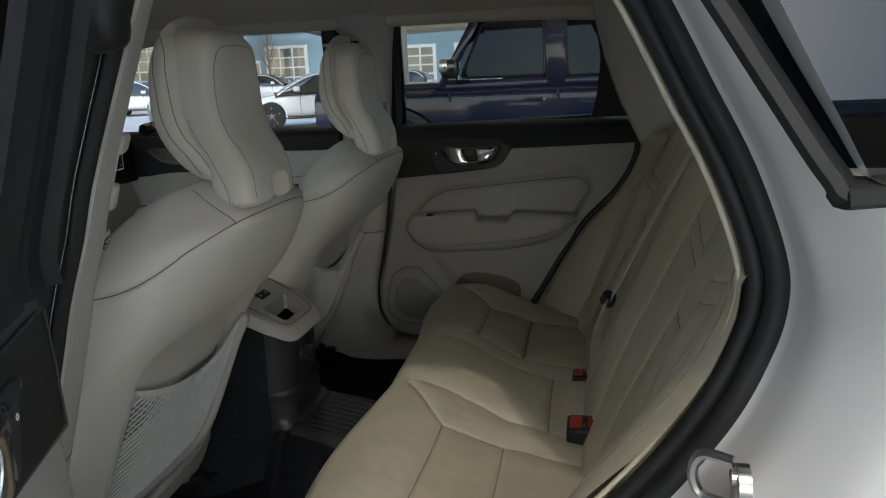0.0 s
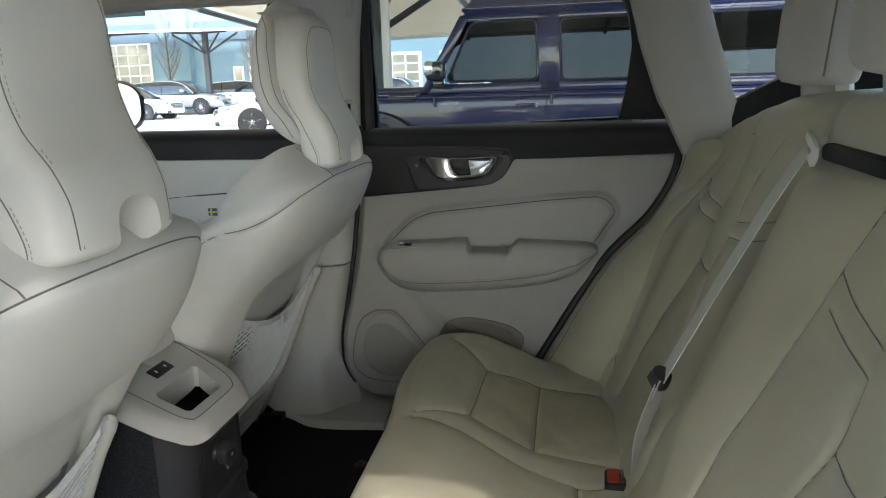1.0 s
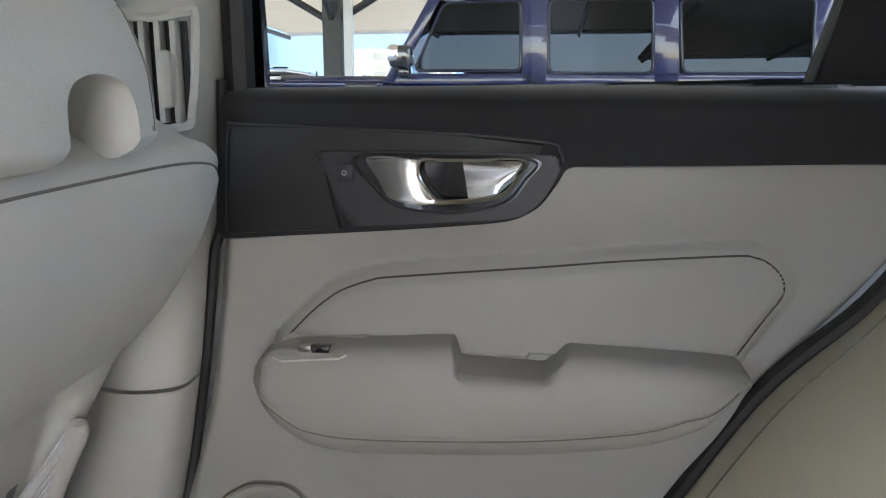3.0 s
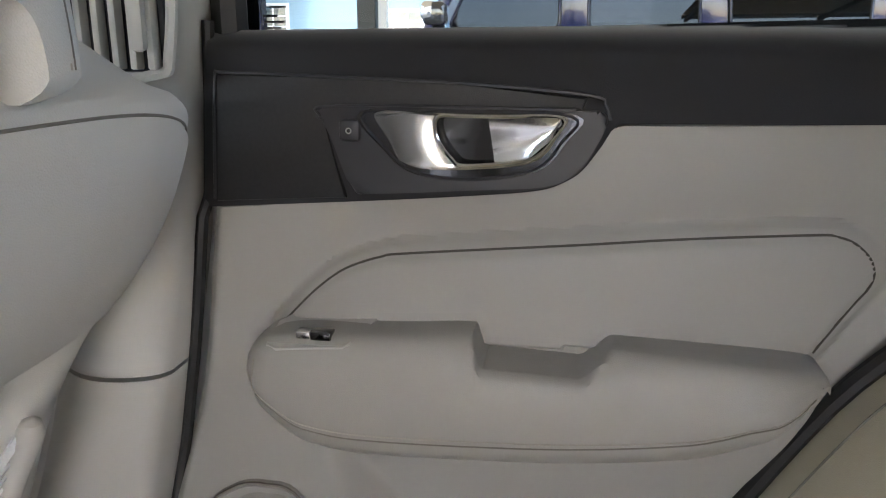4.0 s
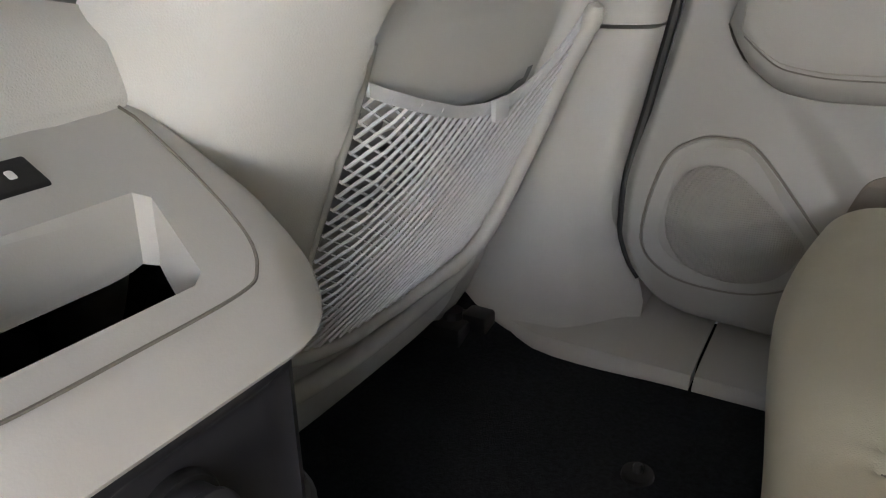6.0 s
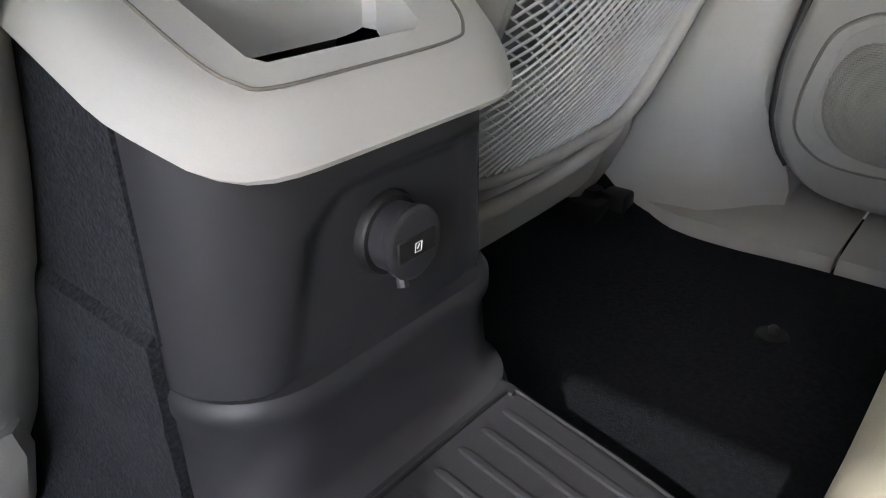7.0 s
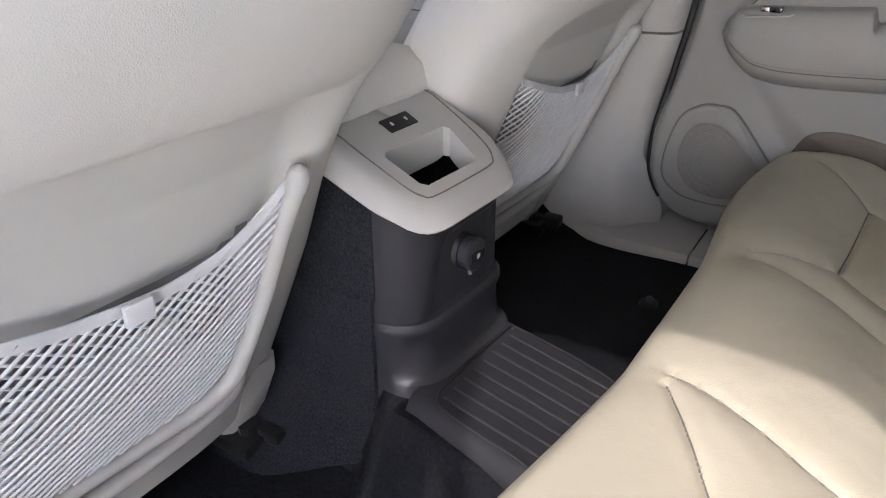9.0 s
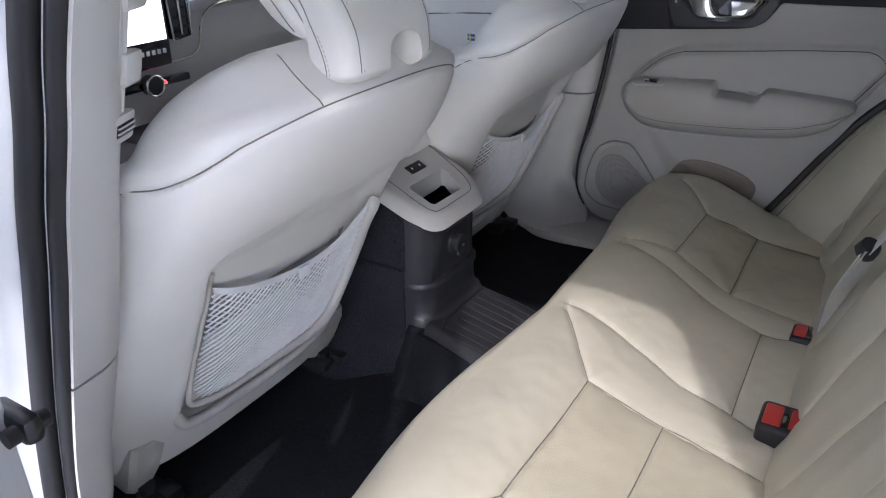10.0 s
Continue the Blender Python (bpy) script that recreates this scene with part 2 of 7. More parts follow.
CHROME = material("bright_metal", (0.78, 0.77, 0.75), 0.12, 1.0, vary=0.04, vary_scale=30)
BLACK_METAL = material("black_painted_steel", (0.016, 0.016, 0.017), 0.35, grain=0.004, bump=0.1, vary=0.2, vary_scale=20)
NET = material("light_net_cord", (0.68, 0.68, 0.70), 0.75, grain=0.001, bump=0.3, vary=0.08, vary_scale=40)
WEBBING = material("grey_webbing", (0.74, 0.73, 0.69), 0.75, grain=0.0016, bump=0.5, vary=0.06, vary_scale=30)
RED = material("red_button", (0.50, 0.035, 0.03), 0.4, vary=0.1, vary_scale=40)
BODY_WHITE = material("white_car_paint", (0.80, 0.80, 0.80), 0.30, coat=1.0, vary=0.02, vary_scale=3)
BODY_BLUE = material("navy_car_paint", (0.004, 0.008, 0.060), 0.22, coat=0.7, spec=0.3, vary=0.1, vary_scale=2)
BODY_GREY = material("silver_car_paint", (0.42, 0.43, 0.42), 0.3, 0.5, coat=1.0, vary=0.05, vary_scale=2)
GLASS = pane_material("clear_glass", (0.93, 0.95, 0.94))
GLASS_TINT = pane_material("privacy_glass", (0.40, 0.43, 0.42), (0.45, 0.45, 0.45))
GLASS_DARK = pane_material("tinted_glass", (0.03, 0.034, 0.034), (0.40, 0.48, 0.58))
GLOSS_BLACK = material("gloss_black", (0.01, 0.01, 0.011), 0.12, coat=1.0, vary=0.1, vary_scale=10)
MARK_WHITE = material("white_print", (0.75, 0.75, 0.74), 0.6)
ASPHALT = material("pale_concrete_ground", (0.50, 0.495, 0.48), 0.9, grain=0.02, bump=0.3, vary=0.18, vary_scale=0.8)
STUCCO = material("pale_blue_stucco", (0.24, 0.35, 0.41), 0.9, grain=0.05, bump=0.2, vary=0.05, vary_scale=0.7)
STUCCO_DARK = material("slate_blue_band", (0.16, 0.22, 0.26), 0.9, grain=0.05, bump=0.2, vary=0.05, vary_scale=0.7)
FRAME_WHITE = material("white_frame_paint", (0.78, 0.78, 0.76), 0.5, vary=0.04, vary_scale=2)
CANVAS = material("tan_shade_cloth", (0.58, 0.46, 0.31), 0.9, grain=0.02, bump=0.2, vary=0.08, vary_scale=1.2)
STEEL_DARK = material("dark_painted_post", (0.035, 0.036, 0.036), 0.45, vary=0.15, vary_scale=3)
TYRE = material("tyre_rubber", (0.02, 0.02, 0.02), 0.8, grain=0.01, bump=0.2, vary=0.1, vary_scale=12)
ALLOY = material("alloy_wheel", (0.45, 0.45, 0.46), 0.3, 0.9, vary=0.05, vary_scale=12)
BARK = material("grey_bark", (0.22, 0.17, 0.13), 0.95, grain=0.02, bump=0.6, vary=0.2, vary_scale=8)
SHRUB = material("dry_shrub_leaves", (0.22, 0.21, 0.10), 0.9, vary=0.3, vary_scale=20)
# shade cloth lets some sun through
nt = CANVAS.node_tree
tl = nt.nodes.new("ShaderNodeBsdfTranslucent")
tl.inputs[0].default_value = (0.62, 0.47, 0.29, 1)
mx = nt.nodes.new("ShaderNodeMixShader")
mx.inputs[0].default_value = 0.35
nt.links.new(nt.nodes["Principled BSDF"].outputs[0], mx.inputs[1])
nt.links.new(tl.outputs[0], mx.inputs[2])
nt.links.new(mx.outputs[0], nt.nodes["Material Output"].inputs[0])
SCREEN = glow("lit_display", (0.75, 0.80, 0.88), 0.9)


# ---- cabin shell: floor, tunnel, roof lining, pillars ----
def sheet(name, fn, us, vs, mat, parent=None, label="", kind="", skirt=None):
    """A surface fn(u, v); skirt: a vector by which its border is drawn back, to give it thickness."""
    pts = [[Vector(fn(u, v)) for v in vs] for u in us]
    bm = grid_bm(pts)
    if skirt is not None:
        edge = [e for e in bm.edges if len(e.link_faces) == 1]
        out = bmesh.ops.extrude_edge_only(bm, edges=edge)["geom"]
        for v in out:
            if isinstance(v, bmesh.types.BMVert):
                v.co += Vector(skirt)
    return part(name, bm, mat, parent, label, kind=kind)


# carpet: one sheet, with the footwells, the tunnel and the toe boards
def floor_z(x, y):
    z = 0.445 + 0.004 * math.sin(7 * x + 3 * y)
    slim = 0.042 * float(smooth01(-0.215, -0.265, x))
    hump = smooth01(0.132 - slim, 0.097 - slim, abs(y + 0.016)) * smooth01(0.12, 0.03, x)
    z += (0.112 - 0.24 * min(0.2, max(0.0, x + 0.20))) * float(hump)
    z += 0.05 * float(smooth01(0.50, 0.60, abs(y))) * float(smooth01(-0.25, -0.5, x))
    return z + wobble(x, y, 0.3, 9, 0.003)


tagged(sheet("floor", lambda u, v: (u, v, floor_z(u, v)), LIN(-1.7, 0.62, 90), LIN(-0.72, 0.72, 145), CARPET, skirt=(0, 0, -0.05)),
       "black carpeted car floor with a raised centre tunnel", "floor", kind="structure")

# roof lining
def roof_z(x, y):
    return 1.455 - 0.10 * (abs(y) / 0.68) ** 2.6 - 0.05 * max(0.0, x - 0.3) - 0.12 * max(0.0, -0.9 - x)


tagged(sheet("ceiling", lambda u, v: (u, v, roof_z(u, v)), LIN(-1.25, 1.25, 50), LIN(-0.66, 0.66, 40), CLOTH, skirt=(0, 0, 0.03)),
       "pale fabric roof lining of a car", "ceiling", kind="structure")
tagged(sheet("roof", lambda u, v: (u, v, roof_z(u, v) + 0.055), LIN(-1.3, 1.35, 30), LIN(-0.70, 0.70, 30), BODY_WHITE, skirt=(0, 0, 0.012)),
       "white painted metal car roof", "roof", kind="structure")


def rail(name, line, rx, ry, mat, label, n=14, cat="pillar trim"):
    """A pillar or rail cover: an oval bar along a line, rx along the car and ry across it (lists or numbers)."""
    line = [Vector(q) for q in line]
    k = len(line)
    rx = rx if hasattr(rx, "__len__") else [rx] * k
    ry = ry if hasattr(ry, "__len__") else [ry] * k
    rings = []
    for i, q in enumerate(line):
        d = (line[min(i + 1, k - 1)] - line[max(i - 1, 0)]).normalized()
        side = Vector((0, 1, 0))
        fwd = side.cross(d).normalized()
        ring = []
        for j in range(n):
            a = 2 * math.pi * j / n
            c, s = math.cos(a), math.sin(a)
            c = math.copysign(abs(c) ** 0.6, c)
            s = math.copysign(abs(s) ** 0.6, s)
            ring.append(q + fwd * (rx[i] * c) + side * (ry[i] * s))
        rings.append(ring)
    ob = part(name, loft(rings), mat)
    return tagged(ob, label, cat, kind="structure")


for s in (1, -1):
    # roof rails above the doors
    rail("trim", [(x, s * 0.635, 1.385 - 0.06 * max(0, x - 0.2) - 0.15 * max(0, -0.75 - x)) for x in LIN(-1.15, 1.1, 14)], 0.028, 0.035, CLOTH,
         "fabric-covered roof rail above the car doors", cat="roof rail")
# A pillar and windscreen rail on the far side
rail("trim", spline([(-1.05, 0.62, 1.33), (-1.3, 0.655, 1.19), (-1.55, 0.69, 1.03)], 6), 0.052, 0.04, CLOTH, "pale fabric windscreen pillar cover")
rail("trim", spline([(-1.05, -0.62, 1.33), (-1.3, -0.655, 1.19), (-1.55, -0.69, 1.03)], 6), 0.035, 0.03, CLOTH, "pale fabric windscreen pillar cover")
# far C pillar
rail("trim", spline([(0.44, 0.60, 1.40), (0.475, 0.655, 1.28), (0.525, 0.68, 1.14), (0.57, 0.69, 1.04), (0.60, 0.69, 0.92)], 6),
     [0.07] * 6 + [0.072] * 6 + [0.068] * 6 + [0.06] * 7, 0.035, PLASTIC, "cream plastic rear pillar cover beside the seat")
rail("trim", spline([(0.47, -0.60, 1.40), (0.505, -0.635, 1.28), (0.56, -0.64, 1.14), (0.62, -0.645, 1.04), (0.66, -0.645, 0.92)], 6), 0.06, 0.03, PLASTIC,
     "cream plastic rear pillar cover beside the seat")


def near_vent(b, xr):
    """Air vent on the rear face of the near pillar: guide bars, slider tab and a striped thumbwheel."""
    def at(a, z, out):
        return Vector((float(xr(z)) - 0.42 * a + 0.906 * out, -0.684 + 0.906 * a + 0.42 * out, z))
    def plate(a0, a1, z0, z1, o0, o1, bev=0.0025):
        bm = block(a0, a1, o0, o1, z0, z1, bev)
        for v in bm.verts:
            v.co = at(v.co.x, v.co.z, v.co.y)
        bmesh.ops.recalc_face_normals(bm, faces=bm.faces)
        return bm
    part("wheel_housing", plate(0.048, 0.088, 1.046, 1.074, -0.02, 0.010, 0.004), PLASTIC, b, "light vent housing")
    part("vent_wheel", plate(0.055, 0.082, 1.054, 1.066, 0.006, 0.0115, 0.001), DARK, b, "dark vent thumbwheel")
    for z in (1.0575, 1.0625):
        part("wheel_rib", plate(0.055, 0.082, z, z + 0.0016, 0.011, 0.0125, 0), MARK_WHITE, b)
    for a in (0.052, 0.061, 0.070):
        part("guide_bar", plate(a, a + 0.005, 1.072, 1.178, -0.01, 0.006, 0.002), PLASTIC, b)
    part("vent_mouth", plate(0.050, 0.084, 1.074, 1.176, -0.02, 0.000, 0.002), PLASTIC, b)
    part("vent_slider", plate(0.066, 0.094, 1.096, 1.126, -0.004, 0.012, 0.005), PLASTIC, b, "vent slider tab")
    part("vent_head", plate(0.062, 0.098, 1.158, 1.182, -0.02, 0.012, 0.006), PLASTIC, b, "rounded upper end of the vent")
    return b


def pillar_b(s):
    """The cover of the pillar between the doors, with its air vent, on the side s."""
    b = thing("pillar_trim", (-0.25, s * 0.64, 0.45), "light plastic pillar cover with an air vent between the doors", "pillar trim", kind="structure")
    yo = 0.012
    zt = table([(0.46, 0), (0.80, 0), (0.95, 0), (1.07, 0), (1.2, 0), (1.42, 0)])
    xr = table([(0.44, -0.195), (0.480, -0.200), (0.50, -0.210), (0.53, -0.228), (0.56, -0.240), (0.62, -0.243), (0.80, -0.212), (0.945, -0.193), (1.10, -0.181), (1.25, -0.165), (1.42, -0.13)])
    xl = table([(0.44, -0.52), (0.60, -0.40), (0.80, -0.335), (0.95, -0.30), (1.07, -0.285), (1.2, -0.285), (1.32, -0.285), (1.37, -0.32), (1.42, -0.42)])
    yy = table([(0.44, 0.560), (0.463, 0.572), (0.475, 0.590), (0.490, 0.604), (0.52, 0.618), (0.56, 0.626), (0.80, 0.645), (0.95, 0.66), (1.07, 0.662), (1.2, 0.652), (1.42, 0.585)])

    if s < 0:
        xr = table([(0.44, -0.225), (0.50, -0.272), (0.56, -0.287), (0.63, -0.279), (0.76, -0.247), (0.87, -0.212), (0.934, -0.190), (1.005, -0.167), (1.075, -0.139), (1.134, -0.119), (1.218, -0.084), (1.305, -0.047), (1.42, -0.005)])
        yy = table([(0.44, 0.66), (0.55, 0.675), (0.80, 0.682), (0.95, 0.682), (1.07, 0.682), (1.2, 0.680), (1.3, 0.678), (1.42, 0.63)])
    depth, full = (0.03, 0.6) if s > 0 else (0.082, 0.45)

    def f(u, v):
        a, c = float(xl(v)), float(xr(v))
        x = a + (c - a) * u
        bulge = depth * (4 * u * (1 - u)) ** full * (0.25 + 0.75 * float(smooth01(0.47, 0.62, v)))
        hollow = 0.018 * math.exp(-((v - 0.62) / 0.12) ** 2) * math.exp(-((u - 0.75) / 0.25) ** 2)
        return (x, s * (float(yy(v)) - bulge + (yo if s > 0 else 0.0) + hollow + 0.03 * (1 - u) ** 3 + (0.055 * float(smooth01(0.72, 1.0, u)) * float(smooth01(0.60, 0.53, v)) if s > 0 else 0.0)), v)
    us = LIN(0, 1, 24)
    back = (0, 0.05, 0) if s > 0 else (-0.014, -0.004, 0)
    low = sheet("lower_cover", f, us, LIN(0.44, 0.797, 26), PLASTIC, b, "grained plastic lower cover", skirt=back)
    up = sheet("upper_cover", f, us, LIN(0.801, 1.42, 44), PLASTIC, b, "smooth plastic upper cover", skirt=back)
    if s < 0:
        return near_vent(b, xr)
    # vent: a frame with upright slats and a round-ended slider
    y0 = s * 0.642
    def plate(x0, x1, z0, z1, t0, t1, bev=0.003):
        ya, yb = sorted((y0 - s * t0, y0 - s * t1))
        return block(x0, x1, ya, yb, z0, z1, bev)
    part("vent_frame", tube(spline([(-0.272, y0 - s * 0.004, 1.058), (-0.19, y0 - s * 0.004, 1.058), (-0.176, y0 - s * 0.004, 1.075), (-0.168, y0 - s * 0.004, 1.15), (-0.176, y0 - s * 0.004, 1.158),
                                   (-0.21, y0 - s * 0.004, 1.153), (-0.272, y0 - s * 0.004, 1.153)], 5, True), 0.0045, 6, True), PLASTIC, b, "raised vent surround")
    part("vent_back", plate(-0.272, -0.178, 1.06, 1.15, 0.0, 0.004, 0.001), DARK, b, "dark vent mouth")
    for k in range(6):
        xk = -0.262 + 0.0145 * k
        part("vent_slat", plate(xk, xk + 0.006, 1.062, 1.15, 0.002, 0.014, 0.0015), PLASTIC, b)
    part("vent_slider", plate(-0.2, -0.186, 1.075, 1.125, 0.012, 0.022, 0.005), PLASTIC, b, "vent slider tab")
    part("vent_wheel", plate(-0.205, -0.188, 1.024, 1.036, -0.002, 0.006, 0.002), DARK, b, "dark vent thumbwheel")
    for k in range(3):
        part("wheel_rib", plate(-0.204, -0.189, 1.0262 + 0.0032 * k, 1.0278 + 0.0032 * k, 0.005, 0.0075, 0), MARK_WHITE, b)
    return b


pillar_b(1)
pillar_b(-1)

# door sills inside
for s in (1, -1):
    def f(u, v, s=s):
        x = u
        prof = [(0.556, 0.430), (0.560, 0.453), (0.566, 0.463), (0.595, 0.467), (0.65, 0.471), (0.70, 0.478)]
        i = min(int(v * 5), 4)
        t = v * 5 - i
        y = prof[i][0] + (prof[i + 1][0] - prof[i][0]) * t
        z = prof[i][1] + (prof[i + 1][1] - prof[i][1]) * t
        return (x, s * (y + 0.05 * float(smooth01(-0.28, -0.42, x)) - 0.03 * float(smooth01(0.0, 0.15, x))), z + 0.006 * float(smooth01(-0.06, 0.02, x)))
    tagged(sheet("sill", f, LIN(-1.1, -0.119, 40), LIN(0, 1, 16), PLASTIC, skirt=(0, s * 0.03, 0)), "light plastic door sill cover", "sill", kind="structure")
    tagged(sheet("sill", f, LIN(-0.1155, 0.25, 16), LIN(0, 1, 16), PLASTIC, skirt=(0, s * 0.03, 0)), "light plastic rear door sill cover", "sill", kind="structure")


# ---- far rear door ----
def rear_door_lining():
    d = thing("car_door", (0.1, 0.72, 0.45), "closed rear car door, cream lining, dark upper trim, metal handle", "car door")
    xl = table([(0.478, -0.06), (0.481, -0.10), (0.487, -0.15), (0.506, -0.196), (0.54, -0.222), (0.575, -0.232), (0.62, -0.232), (0.674, -0.226), (0.742, -0.214), (0.826, -0.199), (0.943, -0.183)])
    xr = table([(0.455, 0.06), (0.48, 0.14), (0.618, 0.228), (0.805, 0.345), (0.905, 0.437), (0.972, 0.479), (1.03, 0.494)])
    xstep = table([(0.943, -0.186), (0.964, 0.060), (0.970, 0.106), (0.983, 0.133), (1.022, 0.159), (1.0262, 0.34)])

    arc = [(-0.126, 0.833), (-0.105, 0.856), (-0.088, 0.873), (-0.068, 0.889), (-0.051, 0.898), (-0.028, 0.906), (-0.006, 0.910), (0.127, 0.924), (0.215, 0.933), (0.319, 0.9385), (0.338, 0.9375), (0.353, 0.932), (0.366, 0.920),
           (0.371, 0.907), (0.368, 0.895), (0.358, 0.881), (0.330, 0.841)]
    arcs = [tuple(q) for q in spline(arc, 4)]

    def inside(poly, x, z):
        hit = np.zeros(np.shape(x), bool)
        for (x1, z1), (x2, z2) in zip(poly, poly[1:] + poly[:1]):
            cross = (z1 > z) != (z2 > z)
            hit ^= cross & (x < (x2 - x1) * (z - z1) / (z2 - z1 if z2 != z1 else 1e-9) + x1)
        return hit

    def panel_many(x, z):
        y = 0.692 + 0.03 * smooth01(0.15, 0.45, x) * smooth01(0.75, 0.9, z)
        # the pod round the loudspeaker leans into the cabin, the pocket side lies back
        pod = smooth01(0.022, -0.014, x + 0.140 - 0.84 * (0.80 - z))
        y = y - 0.045 * smooth01(0.78, 0.60, z) * pod + 0.004 * smooth01(0.78, 0.64, z) * (1 - pod)
        # hollow above the padded insert, and the padded insert itself
        dd = dist_to([arcs], x, z)
        within = inside(arcs, x, z)
        y = y + np.where(within, -0.006 * (1 - np.exp(-dd / 0.02)), 0.020 * np.exp(-(dd / 0.035) ** 2) * smooth01(0.0, 0.014, dd) * smooth01(0.45, 0.30, x) * smooth01(0.79, 0.83, z))
        y = y + 0.004 * np.exp(-(dd / 0.004) ** 2)
        # rounded front and lower border
        return y + 0.014 * smooth01(0.016, 0.0, x - xl(z)) ** 2 * (z < 0.95) + 0.016 * smooth01(0.022, 0.0, z - 0.478) ** 2

    def panel_y(x, z):
        return float(panel_many(np.array([x]), np.array([z]))[0])

    zrow = np.array(LIN(0.478, 0.943, 120) + LIN(0.9435, 1.0262, 24))
    xs = np.array([LIN(float(xl(z)) if z <= 0.943 else float(xstep(z)), float(xr(z)), 140) for z in zrow.tolist()])
    zs = np.repeat(zrow[:, None], 140, 1)
    ys = panel_many(xs, zs)
    rows = [[Vector(q) for q in zip(a, b, c)] for a, b, c in zip(xs.tolist(), ys.tolist(), zs.tolist())]
    bm = grid_bm(rows)
    edge = [e for e in bm.edges if len(e.link_faces) == 1]
    for v in bmesh.ops.extrude_edge_only(bm, edges=edge)["geom"]:
        if isinstance(v, bmesh.types.BMVert):
            v.co.y += 0.06
    part("panel", bm, PLASTIC_DOOR_SHADED, d, "cream plastic door lining")
    part("seam", tube([(x, panel_y(x, z) - 0.0005, z) for x, z in arcs], 0.0011, 6), CREASE, d, "dark joint line round the padded insert")

    # upper trim, charcoal, with the ledge under the window
    def trim_y(x, z):
        y = 0.689 + 0.02 * float(smooth01(0.2, 0.48, x)) + 0.004 * float(smooth01(1.03, 1.06, z))
        t = max(0.0, (z - 1.075) / 0.022)
        return y + 0.05 * (1 - math.sqrt(max(0.0, 1 - min(1, t) ** 2))) + 0.012 * math.exp(-((z - 1.062) / 0.006) ** 2) * (x < 0.14) * 0
    top = table([(-0.19, 1.092), (0.118, 1.097), (0.38, 1.104), (0.5, 1.106)])
    cols = []
    lowb = table([(-0.188, 0.9435), (0.060, 0.9645), (0.106, 0.9705), (0.133, 0.9835), (0.150, 1.006), (0.162, 1.024), (0.34, 1.0267), (0.495, 1.0305)])
    fr = table([(0.943, -0.186), (1.03, -0.178), (1.10, -0.172)])
    for k in range(120):
        x = -0.186 + 0.68 * k / 119
        lo, hi = float(lowb(x)), float(top(x))
        cols.append([Vector((x + 0.012 * (z - 0.943) / 0.15 * (1 - k / 119) ** 4, trim_y(x, z), z)) for z in LIN(lo, hi, 40)])
    bm = grid_bm(cols)
    edge = [e for e in bm.edges if len(e.link_faces) == 1]
    for v in bmesh.ops.extrude_edge_only(bm, edges=edge)["geom"]:
        if isinstance(v, bmesh.types.BMVert):
            v.co.y += 0.05
    part("upper_trim", bm, DARK_SHEEN, d, "charcoal soft upper door trim")

    # inlay plate, handle surround, handle
    def on(y):
        return lambda a, b, side: (a, y + 0.012 * side, b)
    inlay = [(-0.172, 0.950), (-0.055, 0.958), (-0.076, 1.026), (-0.070, 1.034), (0.134, 1.033), (0.138, 1.044), (0.05, 1.051), (-0.06, 1.055), (-0.164, 1.057)]
    part("inlay", slab(inlay, on(0.6865), 0.002), material("black_linen_inlay", (0.018, 0.018, 0.019), 0.55, grain=0.0009, bump=0.4, vary=0.2, vary_scale=300), d, "black woven-look inlay")
    sur = [tuple(q) for q in spline([(-0.070, 1.033), (0.03, 1.034), (0.13, 1.0335), (0.148, 1.0335), (0.154, 1.026), (0.146, 1.006), (0.132, 0.986), (0.108, 0.974), (0.05, 0.969), (-0.03, 0.963), (-0.049, 0.966), (-0.066, 1.008), (-0.0745, 1.025)], 4, True)]
    part("handle_surround", slab(sur, on(0.683), 0.003), DARK_SMOOTH, d, "satin black handle surround")
    part("inlay_edge", tube([(x, 0.6862, z) for x, z in spline([(-0.173, 0.952), (-0.170, 1.00), (-0.165, 1.054), (-0.155, 1.0585), (-0.06, 1.0565), (0.05, 1.0525), (0.140, 1.0455), (0.152, 1.038), (0.156, 1.027)], 5)], 0.0014, 6), DARK_SMOOTH, d, "raised edge of the inlay")
    part("surround_edge", tube([(x, 0.6825, z) for x, z in spline([(-0.0745, 1.025), (-0.070, 1.0335), (0.03, 1.035), (0.13, 1.0345)], 5)], 0.0012, 6), DARK_SMOOTH, d)
    # dished cup behind the lever
    cup = spline([(-0.036, 1.029), (0.045, 1.031), (0.127, 1.0295), (0.120, 1.010), (0.100, 0.988), (0.05, 0.979), (0.005, 0.983), (-0.018, 1.000)], 5, True)
    c0 = Vector((0.045, 0.70, 1.008))
    rings = []
    for k, (f, dep) in enumerate(((1.05, 0.0), (1.0, 0.004), (0.9, 0.018), (0.6, 0.028), (0.2, 0.03))):
        rings.append([(c0.x + (p[0] - c0.x) * f, 0.6825 + dep, c0.z + (p[1] - c0.z) * f) for p in cup])
    # the opening in front of the cup is a raised rim
    part("handle_rim", tube([(p[0], 0.6825, p[1]) for p in cup], 0.0025, 6, True), DARK_SMOOTH, d)
    part("handle_cup", loft([[(x, y - 0.0012 - 0.0005 * (y > 0.69), z) for x, y, z in r] for r in [[(q[0], 0.6820 - 0.0001 * i, q[2]) for q in r] for i, r in enumerate(rings)]], caps=True), GLOSS_BLACK, d, "dark hollow behind the handle")
